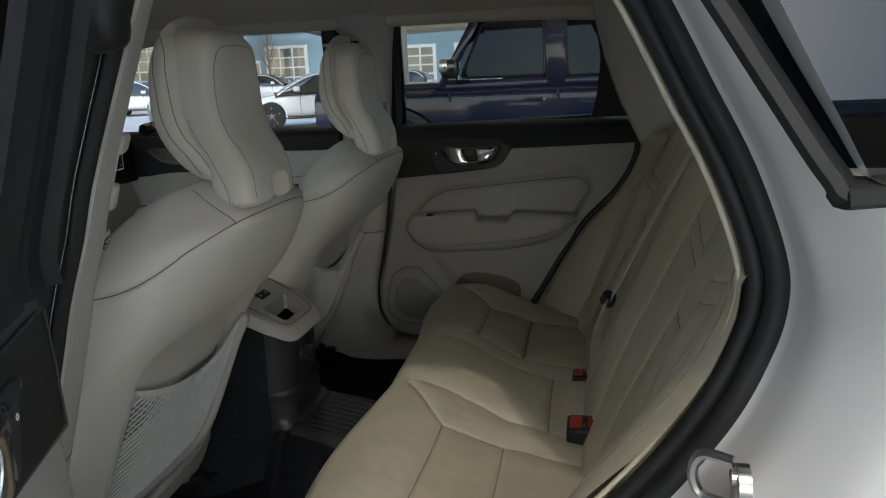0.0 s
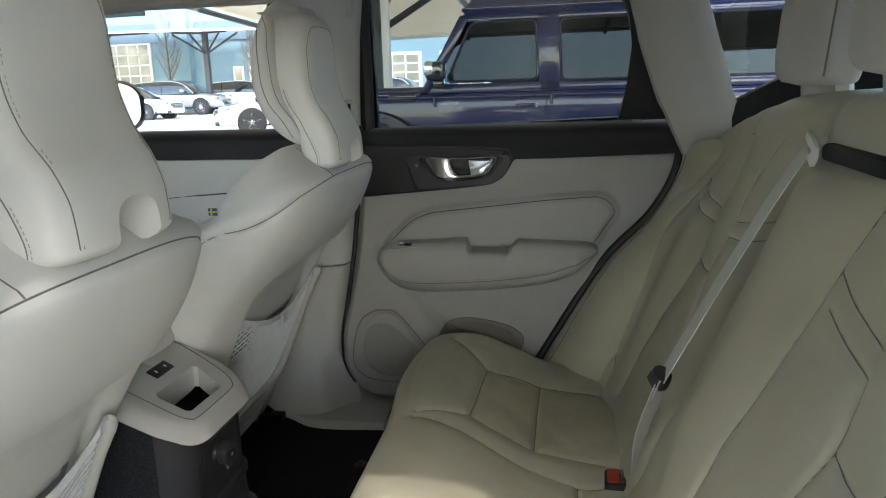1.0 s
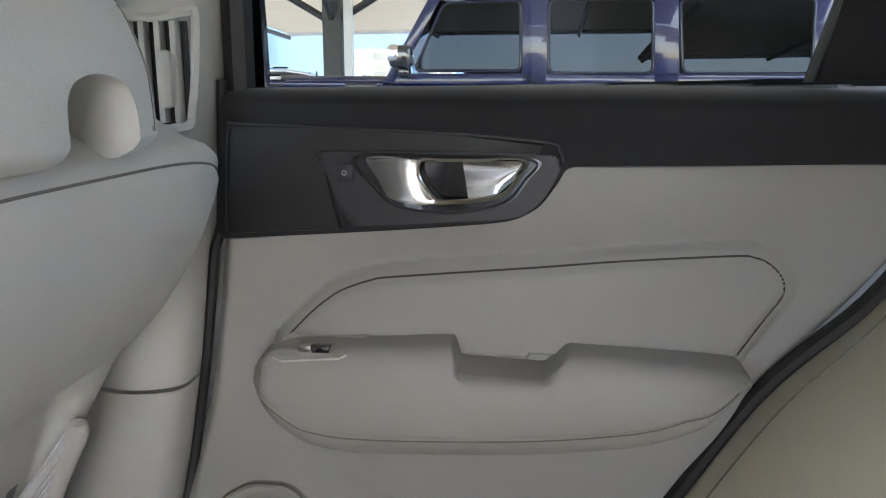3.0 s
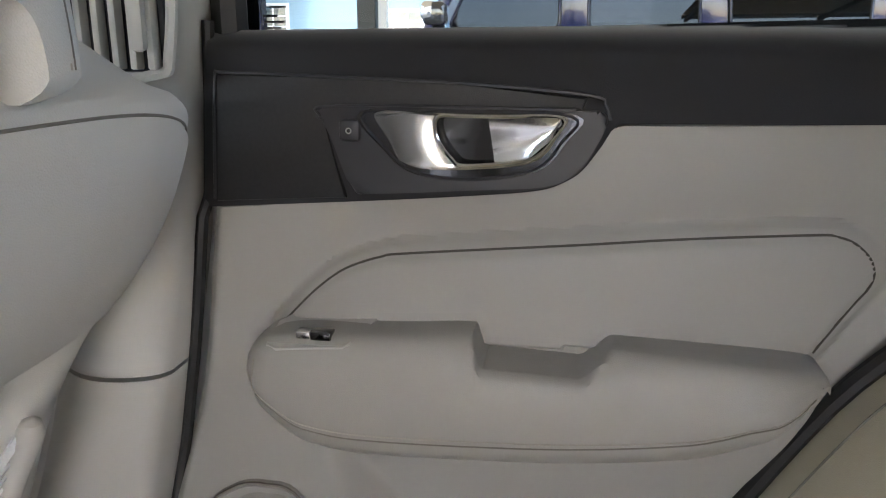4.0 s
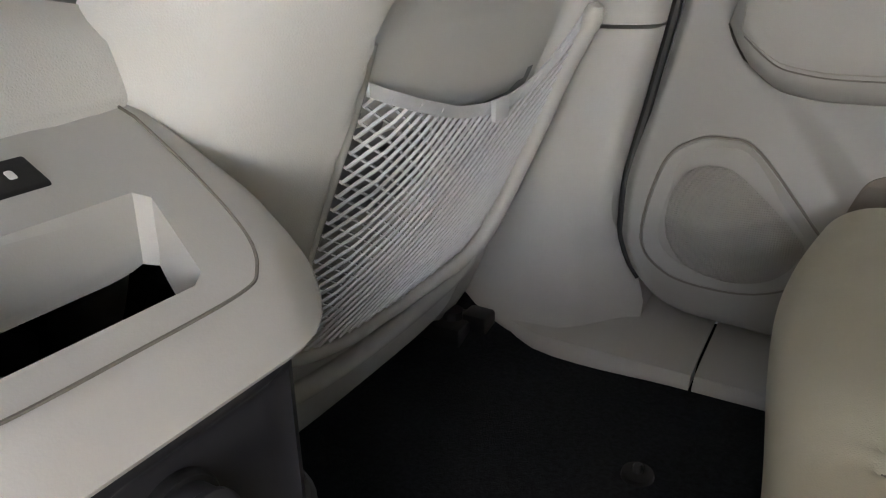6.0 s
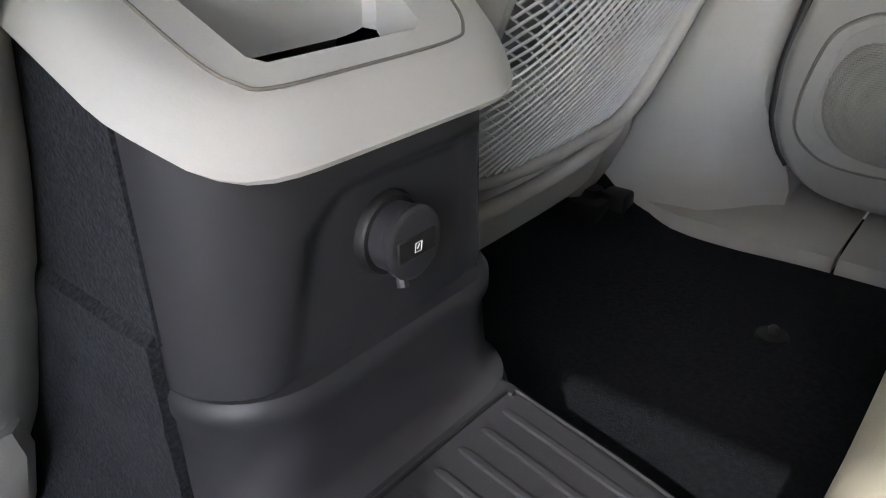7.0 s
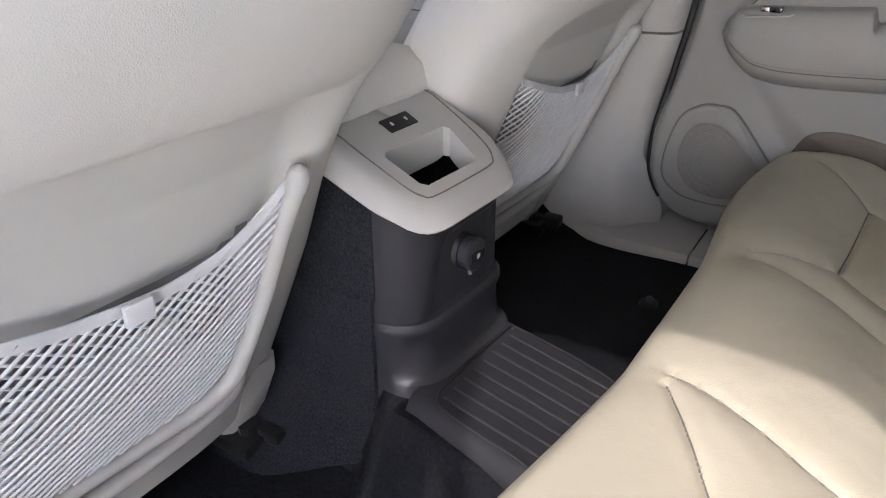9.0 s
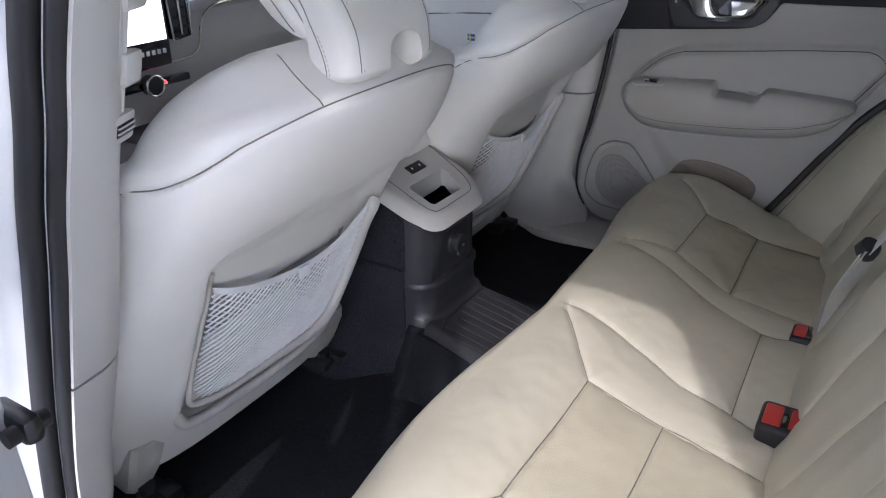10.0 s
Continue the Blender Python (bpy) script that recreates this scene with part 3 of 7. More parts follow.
    # lever: a brushed blade in front, a bright rim round the finger opening, a polished bowl behind it
    outer = spline([(-0.027, 1.030), (0.02, 1.0315), (0.075, 1.031), (0.1225, 1.0305), (0.117, 1.013), (0.098, 0.9935), (0.046, 0.9875), (0.001, 0.990), (-0.015, 1.007)], 8, True)
    inner = spline([(0.026, 1.0285), (0.046, 1.0292), (0.072, 1.029), (0.1185, 1.0285), (0.1135, 1.0135), (0.094, 0.9965), (0.048, 0.9912), (0.036, 0.997), (0.025, 1.0135)], 8, True)
    def bow(x, z):
        return 0.676 - 0.010 * math.exp(-((x - 0.015) / 0.045) ** 2) + 0.005 * float(smooth01(0.06, 0.12, x)) + 0.006 * float(smooth01(0.0, -0.03, x))
    rings = []
    for t, dep in ((0.0, 0.006), (0.0, 0.0015), (0.06, 0.0), (0.5, -0.001), (0.94, 0.0), (1.0, 0.0015), (1.0, 0.006)):
        rings.append([(o[0] + (i[0] - o[0]) * t, bow(o[0] + (i[0] - o[0]) * t, o[1]) + dep, o[1] + (i[1] - o[1]) * t) for o, i in zip(outer, inner)])
    part("handle", loft(rings, caps=False, wrap=True), METAL, d, "brushed metal pull handle with bright rim")
    part("handle_edge", tube([(p[0], bow(p[0], p[1]) - 0.0008, p[1]) for p in inner], 0.0016, 6, True), CHROME, d, "bright rim of the handle opening")
    low_in = table([(0.060, 0.9925), (0.075, 0.9940), (0.094, 0.9968), (0.106, 1.0065), (0.1135, 1.0135), (0.1185, 1.0275)])
    def bowl(u, v):
        x = 0.063 + 0.055 * u + 0.006 * (1 - v) * (1 - u)
        lo = float(low_in(x))
        z = lo + (1.0288 - lo) * v
        return (x, 0.6795 - 0.0035 * u ** 2 - 0.002 * (2 * v - 1) ** 2, z)
    sheet("handle_bowl", bowl, LIN(0, 1, 16), LIN(0, 1, 12), CHROME, d, "polished bowl behind the handle")
    # lock button
    part("lock_button", block(-0.0585, -0.0405, 0.679, 0.69, 1.006, 1.0235, 0.0035), DARK_SMOOTH, d, "small square lock button with a white mark")
    ring = [(-0.0495 + 0.0021 * math.cos(a), 0.6786, 1.0145 + 0.0021 * math.sin(a)) for a in LIN(0, 2 * math.pi, 17)[:-1]]
    part("lock_mark", tube(ring, 0.0005, 4, True), MARK_WHITE, d)

    # armrest with pull pocket
    at = table([(-0.146, 0.806), (-0.141, 0.824), (-0.132, 0.836), (-0.115, 0.845), (0.0, 0.853), (0.055, 0.857), (0.170, 0.854), (0.25, 0.850), (0.318, 0.8435), (0.331, 0.837), (0.338, 0.828)])
    ab = table([(-0.146, 0.804), (-0.138, 0.787), (-0.115, 0.759), (-0.084, 0.740), (-0.042, 0.735), (0.09, 0.741), (0.225, 0.758), (0.287, 0.781), (0.32, 0.807), (0.338, 0.827)])
    def arm(u, v):
        x = -0.145 + 0.482 * u
        hi, lo = float(at(x)), float(ab(x))
        dip = 0.023 * float(smooth01(0.056, 0.066, x)) * float(smooth01(0.170, 0.142, x))
        proud = 0.006 + 0.030 * float(smooth01(-0.03, 0.05, u)) * float(smooth01(1.0, 0.90, u)) ** 0.7
        # v: 0 at the back of the top, round the front, 1 at the back underneath
        f = 0.682 - proud
        k = min(1.0, (hi - lo) / 0.075)
        prof = [(0.0, 0.715, hi - dip), (0.14, f + 0.022, hi - 0.001 * k - dip), (0.22, f + 0.008, hi - 0.003 * k - dip), (0.28, f + 0.001, min(hi - 0.010 * k, hi - dip - 0.004)), (0.38, f - 0.005 * k, min(hi - 0.024 * k, hi - dip - 0.010)),
                (0.52, f - 0.010 * k, lo + 0.50 * (hi - lo)), (0.68, f - 0.009 * k, lo + 0.028 * k), (0.74, f - 0.004 * k, lo + 0.016 * k), (0.82, f + 0.006, lo + 0.006 * k), (0.90, f + 0.018, lo + 0.001 * k), (1.0, 0.715, lo)]
        return (x, float(np.interp(v, [q[0] for q in prof], [q[1] for q in prof])), float(np.interp(v, [q[0] for q in prof], [q[2] for q in prof])))
    vs = [0.0, 0.07, 0.14, 0.18, 0.22, 0.25, 0.28, 0.33, 0.38, 0.45, 0.52, 0.60, 0.68, 0.71, 0.74, 0.78, 0.82, 0.86, 0.90, 0.95, 1.0]
    sheet("armrest", arm, LIN(0, 0.41, 50) + LIN(0.416, 0.432, 8) + LIN(0.44, 0.58, 20) + LIN(0.585, 0.66, 14) + LIN(0.67, 1, 40), vs, DOOR_LEATHER_SHADED, d, "padded cream leather armrest with stitched edge")
    # sewn line along the armrest: short threads
    bm = bmesh.new()
    low = [Vector(arm(0.035, v)) + Vector((-0.0006, -0.0006, 0)) for v in LIN(0.33, 0.64, 14)] + [Vector(arm(u, 0.66)) + Vector((0, -0.0006, 0)) for u in LIN(0.045, 0.96, 150)]
    for a, b in list(zip(low[:-1], low[1:]))[::1]:
        tube([a + (b - a) * 0.15, a + (b - a) * 0.8], 0.0007, 4, bm=bm)
    part("stitching", bm, THREAD, d, "row of pale stitches")
    part("seam", tube([Vector(arm(u, 0.685)) for u in LIN(0.04, 0.97, 90)], 0.0009, 5), SEAM, d)
    part("arm_gap", tube([Vector(arm(u, 0.965)) + Vector((-0.004 * (u < 0.05), -0.016, -0.0005)) for u in LIN(0.0, 0.94, 90)], 0.0016, 5), CREASE, d, "dark line under the armrest")
    # window switch plate
    def top_at(x, f):
        p = Vector(arm((x + 0.145) / 0.482, f))
        return p
    bm = bmesh.new()
    rr = []
    for x, f in ((-0.118, 0.10), (-0.112, 0.06), (-0.034, 0.06), (-0.030, 0.08), (-0.044, 0.27), (-0.050, 0.29), (-0.108, 0.30), (-0.117, 0.27)):
        rr.append(top_at(x, f) + Vector((0, 0, 0.0022)))
    vsb = [bm.verts.new(q) for q in rr]
    bm.faces.new(vsb)
    ex = bmesh.ops.extrude_face_region(bm, geom=bm.faces[:])["geom"]
    for v in ex:
        if isinstance(v, bmesh.types.BMVert):
            v.co.z -= 0.004
    plate = part("switch_plate", bm, PLASTIC, d, "window switch plate")
    q = top_at(-0.070, 0.20)
    part("window_switch", block(q.x - 0.009, q.x + 0.009, q.y - 0.007, q.y + 0.006, q.z - 0.004, q.z + 0.0036, 0.0012), GLOSS_BLACK, plate, "small black window switch")
    part("switch_tip", block(q.x - 0.022, q.x - 0.0095, q.y - 0.006, q.y + 0.005, q.z - 0.004, q.z + 0.0030, 0.001), METAL, plate, "metal tip of the window switch")

    # loudspeaker pod: raised ring, inner ring and fine grille
    def spk(pts, n=6):
        return spline(pts, n, True)
    ring_o = spk([(-0.205, 0.573), (-0.192, 0.657), (-0.165, 0.684), (-0.134, 0.690), (-0.098, 0.680), (-0.029, 0.608), (-0.022, 0.59), (-0.040, 0.553), (-0.080, 0.533), (-0.13, 0.529), (-0.176, 0.538)])
    ring_i = spk([(-0.180, 0.590), (-0.177, 0.630), (-0.160, 0.658), (-0.133, 0.666), (-0.105, 0.655), (-0.045, 0.600), (-0.045, 0.578), (-0.065, 0.553), (-0.10, 0.541), (-0.14, 0.545), (-0.165, 0.560)])
    def yo(x, z):
        return panel_y(x, z)
    rings = []
    for f, dep in ((1.03, 0.004), (1.0, -0.004), (0.97, -0.006), (0.90, -0.004), (0.80, -0.002)):
        c = (-0.113, 0.607)
        rings.append([(c[0] + (p[0] - c[0]) * f, yo(p[0], p[1]) + dep, c[1] + (p[1] - c[1]) * f) for p in ring_o])
    part("speaker_ring", loft(rings, caps=False), PLASTIC_DOOR_SHADED, d, "raised loudspeaker surround")
    part("speaker_joint", tube([(p[0], yo(p[0], p[1]) - 0.0045, p[1]) for p in ring_o], 0.0015, 5, True), SEAM, d)
    grille = material("speaker_grille", (0.30, 0.288, 0.262), 0.7, vary=0.04, vary_scale=10)
    nt = grille.node_tree
    vor = nt.nodes.new("ShaderNodeTexVoronoi")
    vor.inputs["Scale"].default_value = 420
    vor.inputs["Randomness"].default_value = 0.0
    co = nt.nodes.new("ShaderNodeTexCoord")
    nt.links.new(co.outputs["Object"], vor.inputs["Vector"])
    bp = nt.nodes.new("ShaderNodeBump")
    bp.inputs["Strength"].default_value, bp.inputs["Distance"].default_value = 1.0, 0.002
    nt.links.new(vor.outputs["Distance"], bp.inputs["Height"])
    nt.links.new(bp.outputs[0], nt.nodes["Principled BSDF"].inputs["Normal"])
    c = (-0.113, 0.603)
    rings = [[(c[0] + (p[0] - c[0]) * f, yo(*c) - 0.004 - 0.009 * (1 - f * f), c[1] + (p[1] - c[1]) * f) for p in ring_i] for f in (1.0, 0.9, 0.75, 0.5, 0.25, 0.08)]
    part("speaker_grille", loft(rings), grille, d, "finely perforated loudspeaker grille")
    # door pocket mouth
    mouth = spline([(-0.012, 0.615), (-0.007, 0.643), (0.014, 0.662), (0.056, 0.668), (0.11, 0.661), (0.155, 0.646), (0.178, 0.622), (0.16, 0.585), (0.08, 0.575), (0.02, 0.58)], 5, True)
    c = (0.08, 0.615)
    rings = [[(c[0] + (p[0] - c[0]) * f, panel_y(c[0] + (p[0] - c[0]) * f, c[1] + (p[1] - c[1]) * f) + dep, c[1] + (p[1] - c[1]) * f) for p in mouth] for f, dep in ((1.0, 0.002), (0.997, -0.0016), (0.975, -0.0016), (0.96, -0.0006), (0.8, -0.0006), (0.5, -0.001))]
    # flat patch: the open pocket's shade is put into its colour
    part("pocket_liner", loft(rings), material("brown_grey_shaded_felt", (0.20, 0.175, 0.145), 0.95, grain=0.002, bump=0.4, vary=0.1, vary_scale=12), d, "taupe patch for the shaded lining of the door pocket")

    # window surround and pane
    part("window_frame", tube(spline([(-0.165, 0.72, 1.09), (-0.160, 0.708, 1.22), (-0.150, 0.672, 1.345), (-0.12, 0.655, 1.385), (-0.05, 0.645, 1.40), (0.2, 0.645, 1.395), (0.36, 0.66, 1.37), (0.40, 0.68, 1.32)], 6), 0.016, 8), RUBBER, d, "black window surround")
    # outer cover added, mostly hidden, to close a gap that let sun through
    rr = []
    for z in LIN(1.07, 1.375, 8):
        yb = 0.742 - 0.36 * max(0.0, z - 1.09) ** 1.25
        lean = 0.05 * (z - 1.07)
        rr.append([Vector((-0.212 + lean, yb + 0.004, z)), Vector((-0.150 + lean, yb + 0.004, z)), Vector((-0.150 + lean, yb + 0.020, z)), Vector((-0.160 + lean, yb + 0.034, z)), Vector((-0.212 + lean, yb + 0.034, z))])
    part("pillar_cover", loft(rr), GLOSS_BLACK, d, "gloss black outer pillar cover added to block sun")
    tri = [(0.374, 1.100), (0.493, 1.104), (0.466, 1.165), (0.43, 1.25), (0.39, 1.345), (0.37, 1.37), (0.392, 1.30), (0.401, 1.25), (0.392, 1.17)]
    part("quarter_trim", slab(tri, lambda a, b, s: (a, 0.712 - 0.30 * max(0, b - 1.15) * 0.55 + 0.03 * s, b), 0.003), DARK, d, "charcoal triangular trim behind the window")
    pane = part("window_pane", grid_bm([[Vector((x, 0.742 - 0.36 * max(0.0, z - 1.09) ** 1.25, z)) for z in LIN(1.08, 1.41, 8)] for x in LIN(-0.165, 0.405, 6)]), GLASS_TINT, d, "clear side window glass")
    pane.visible_shadow = False
    # small printed bars on the glass
    bm = bmesh.new()
    for z, xa, xb in ((1.1115, -0.137, -0.122), (1.104, -0.143, -0.130), (1.099, -0.143, -0.124), (1.094, -0.143, -0.127)):
        block(xa, xb, 0.7395, 0.7400, z, z + 0.0018, 0, 1, bm)
    part("glass_print", bm, RUBBER, pane, "small dark print on the glass")
    # seal round the door edge
    edge = [Vector((float(xl(z)) - 0.003 if z < 0.943 else -0.184 + 0.05 * (z - 0.943), 0.687 - 0.02 * float(smooth01(0.72, 0.60, z)) + 0.015 * float(smooth01(0.93, 0.97, z)), z)) for z in LIN(1.10, 0.515, 40)]
    part("front_seal", tube(edge, 0.0055, 8), RUBBER, d, "black rubber door seal")
    edge = [(0.388, 0.665, 1.35), (0.43, 0.68, 1.26), (0.468, 0.695, 1.165), (0.492, 0.70, 1.104), (0.497, 0.70, 1.03), (0.481, 0.70, 0.970), (0.438, 0.70, 0.90), (0.346, 0.70, 0.800), (0.231, 0.69, 0.612), (0.15, 0.68, 0.475)]
    part("rear_seal", tube(spline(edge, 6), 0.0085, 8), RUBBER, d, "black rubber door seal")
    # outer skin
    part("outer_skin", block(-0.30, 0.62, 0.775, 0.80, 0.30, 1.085, 0.008), BODY_WHITE, d, "white painted outer door skin")
    return d


FAR_DOOR = rear_door_lining()


# ---- far front door ----
def front_door_lining():
    d = thing("car_door", (-0.8, 0.72, 0.45), "closed front car door, cream lining, dark upper trim, metal handle", "car door")
    fold = table([(-1.42, 0.86), (-1.0, 0.87), (-0.90, 0.885), (-0.86, 0.902), (-0.79, 0.926), (-0.70, 0.937), (-0.57, 0.948), (-0.34, 0.962)])
    def f(u, v):
        x, z = -1.42 + 1.08 * u, v
        y = 0.70 - 0.02 * float(smooth01(0.85, 0.6, z)) - 0.012 * (1 - math.exp(-abs(z - float(fold(x))) / 0.02))
        return (x, y, z)
    sheet("panel", f, LIN(0, 1, 40), LIN(0.47, 1.03, 50), LEATHER, d, "cream padded door lining", skirt=(0, 0.05, 0))
    part("seam", tube([(x, 0.6985 - 0.02 * float(smooth01(0.85, 0.6, float(fold(x)))), float(fold(x))) for x in LIN(-1.0, -0.36, 40)], 0.0016, 5), CREASE, d)
    def t(u, v):
        k = max(0.0, (v - 1.07) / 0.022)
        return (-1.45 + 1.11 * u, 0.695 + 0.045 * (1 - math.sqrt(max(0.0, 1 - min(1, k) ** 2))), v)
    sheet("upper_trim", t, LIN(0, 1, 30), LIN(1.031, 1.093, 16), DARK, d, "charcoal upper door trim", skirt=(0, 0.05, 0))
    sur = spline([(-1.00, 1.078), (-0.836, 1.077), (-0.71, 1.070), (-0.680, 1.058), (-0.688, 1.035), (-0.705, 1.005), (-0.735, 0.984), (-0.78, 0.977), (-0.87, 0.975), (-1.00, 0.970)], 4, True)
    part("handle_surround", slab([tuple(q) for q in sur], lambda a, b, s: (a, 0.674 + 0.015 * s, b), 0.003), DARK_SMOOTH, d, "black handle surround")
    outer = spline([(-0.93, 1.047), (-0.84, 1.049), (-0.76, 1.049), (-0.708, 1.047), (-0.714, 1.027), (-0.735, 1.008), (-0.787, 1.000), (-0.86, 1.002), (-0.90, 1.015)], 6, True)
    inner = spline([(-0.834, 1.043), (-0.81, 1.0445), (-0.76, 1.0445), (-0.717, 1.0425), (-0.722, 1.027), (-0.740, 1.013), (-0.787, 1.006), (-0.815, 1.012), (-0.832, 1.028)], 6, True)
    rings = [[(o[0] + (i[0] - o[0]) * q, 0.668 + dep, o[1] + (i[1] - o[1]) * q) for o, i in zip(outer, inner)] for q, dep in ((0, 0.006), (0, 0), (1, 0), (1, 0.006))]
    part("handle", loft(rings, caps=False, wrap=True), METAL, d, "brushed metal pull handle")
    part("handle_cup", slab([tuple(q) for q in inner], lambda a, b, q: (a, 0.6725 + 0.003 * q, b), 0.0005, 1), GLOSS_BLACK, d, "dark hollow behind the handle")
    def arm(u, v):
        x = -1.2 + 0.72 * u
        a = math.pi * v
        p = 0.05 * float(smooth01(0, 0.12, u)) * float(smooth01(1, 0.9, u))
        return (x, 0.70 - p * math.sin(a) ** 0.7, 0.812 + 0.053 * math.cos(a) - 0.010 * float(smooth01(-0.735, -0.715, x)) * max(0.0, math.cos(a)))
    sheet("armrest", arm, LIN(0, 1, 40), LIN(0, 1, 20), LEATHER, d, "cream leather armrest")
    part("seam", tube([Vector(arm(u, 0.62)) for u in LIN(0.05, 0.95, 40)], 0.0012, 5), SEAM, d)
    # dark block in place of the shaded notch in the armrest
    part("pull_pocket", block(-0.745, -0.712, 0.655, 0.695, 0.845, 0.8565, 0.004), DARK_SMOOTH, d, "dark block for the shade in the pull pocket")
    # wider outer cover added to keep sun off the front seat
    rr = [[Vector((xa + 0.05 * (z - 1.07), 0.742 - 0.36 * max(0.0, z - 1.09) ** 1.25 + dy, z)) for xa, dy in ((-0.375, 0.006), (-0.30, 0.006), (-0.30, 0.03), (-0.375, 0.03))] for z in LIN(1.07, 1.375, 8)]
    part("pillar_cover", loft(rr), GLOSS_BLACK, d, "gloss black outer pillar cover added to block sun")
    part("outer_skin", block(-1.45, -0.31, 0.775, 0.80, 0.30, 1.085, 0.008), BODY_WHITE, d, "white painted outer door skin")
    part("window_frame", tube(spline([(-0.325, 0.715, 1.09), (-0.315, 0.69, 1.2), (-0.31, 0.675, 1.30), (-0.335, 0.65, 1.375), (-0.5, 0.645, 1.395), (-0.85, 0.645, 1.37), (-1.10, 0.66, 1.27), (-1.35, 0.69, 1.12)], 6), 0.012, 8), RUBBER, d, "black window surround")
    pane = part("window_pane", grid_bm([[Vector((x, 0.742 - 0.36 * max(0.0, z - 1.09) ** 1.25, z)) for z in LIN(1.08, 1.41, 8)] for x in LIN(-1.45, -0.32, 6)]), GLASS, d, "clear side window glass")
    pane.visible_shadow = False
    # outside mirror
    ax = Vector((0.45, 0.89, 0)).normalized()
    nn = Vector((0.89, -0.45, 0)).normalized()
    mc = Vector((-0.92, 0.885, 1.15))
    def ell(k, d):
        return [mc + nn * d + ax * (0.105 * k * math.copysign(abs(math.cos(a)) ** 0.7, math.cos(a))) + Vector((0, 0, 0.068 * k * math.copysign(abs(math.sin(a)) ** 0.7, math.sin(a)))) for a in LIN(0, 2 * math.pi, 33)[:-1]]
    m = part("mirror", loft([ell(0.5, -0.09), ell(0.85, -0.07), ell(1.0, -0.02), ell(1.03, 0.02), ell(0.95, 0.026), ell(0.9, 0.016)]), GLOSS_BLACK, d, "gloss black outside mirror")
    part("mirror_glass", loft([ell(0.93, 0.018), ell(0.5, 0.0185)]), material("mirror_silver", (0.9, 0.9, 0.9), 0.02, 1.0), m, "mirror glass")
    part("mirror_foot", tube([(-0.97, 0.72, 1.10), (-0.95, 0.80, 1.11), (-0.94, 0.86, 1.115)], 0.02, 8), GLOSS_BLACK, m)
    return d


FRONT_DOOR = front_door_lining()


# ---- front seats ----
def cut(ob, cutter):
    """Take the shape of a bmesh out of an object's mesh."""
    me = bpy.data.meshes.new("cutter")
    bmesh.ops.recalc_face_normals(cutter, faces=cutter.faces)
    cutter.to_mesh(me)
    cutter.free()
    tool = bpy.data.objects.new("cutter", me)
    scene.collection.objects.link(tool)
    md = ob.modifiers.new("cut", "BOOLEAN")
    md.operation, md.object, md.solver = "DIFFERENCE", tool, "EXACT"
    bpy.context.view_layer.update()
    made = bpy.data.meshes.new_from_object(ob.evaluated_get(bpy.context.evaluated_depsgraph_get()))
    ob.modifiers.remove(md)
    old = ob.data
    ob.data = made
    made.name = old.name
    bpy.data.meshes.remove(old)
    bpy.data.objects.remove(tool)
    bpy.data.meshes.remove(me)
    ob.data.shade_smooth()
    ob.data.set_sharp_from_angle(angle=radians(40))
    return ob


def oval(xr, xf, wr, wf, n=72, p=2.7, z=0.0, y0=0.0):
    """A ring at one height: rear and front ends, rear and front half-widths."""
    ring = []
    for j in range(n):
        a = 2 * math.pi * j / n
        if a > math.pi:
            a -= 2 * math.pi
        c, s = math.cos(a), math.sin(a)
        dx = math.copysign(abs(c) ** (2 / p), c)
        dy = math.copysign(abs(s) ** (2 / p), s)
        x = (xr + xf) / 2 + (xr - xf) / 2 * dx
        t = (dx + 1) / 2
        y = (wf + (wr - wf) * t) * dy
        ring.append(Vector((x, y0 + y, z)))
    return ring


REAR = table([(0.50, -0.375), (0.56, -0.352), (0.612, -0.328), (0.70, -0.288), (0.80, -0.243), (0.87, -0.195), (0.93, -0.140), (0.99, -0.105), (1.045, -0.089), (1.058, -0.098), (1.066, -0.112), (1.085, -0.132), (1.105, -0.15), (1.118, -0.165)])
FRONT = table([(0.50, -0.52), (0.60, -0.50), (0.80, -0.41), (0.95, -0.325), (1.05, -0.265), (1.09, -0.235), (1.118, -0.18)])
WREAR = table([(0.50, 0.22), (0.56, 0.244), (0.70, 0.250), (0.80, 0.240), (0.87, 0.226), (0.92, 0.220), (0.96, 0.222), (1.02, 0.215), (1.06, 0.200), (1.09, 0.178), (1.11, 0.145), (1.118, 0.10)])
WFRONT = table([(0.50, 0.24), (0.60, 0.268), (0.80, 0.275), (0.90, 0.276), (0.95, 0.281), (1.02, 0.272), (1.06, 0.250), (1.09, 0.214), (1.11, 0.168), (1.118, 0.12)])
POCKET_TOP = table([(-0.19, 0.825), (-0.180, 0.846), (-0.168, 0.864), (-0.158, 0.876), (-0.133, 0.890), (-0.09, 0.900), (0.0, 0.901), (0.06, 0.901), (0.20, 0.899)])


def pocket_push(y, z):
    """How far the hard back panel lies sunk below the leather pad."""
    wide = float(smooth01(0.79, 0.87, z))
    side = float(smooth01(-0.162 - 0.012 * wide, -0.143 - 0.012 * wide, y)) * float(smooth01(0.172 + 0.040 * wide, 0.152 - 0.017 * wide, y))
    top = float(POCKET_TOP(y))
    sunk = min(0.027, max(0.0, float(REAR(z)) - (-0.251 + 0.445 * (z - 0.827)))) + 0.055 * float(smooth01(0.768, 0.725, z)) * float(smooth01(0.145, 0.120, abs(y)))
    return sunk * side * float(smooth01(top + 0.005, top - 0.013, z)) * float(smooth01(0.555, 0.59, z))


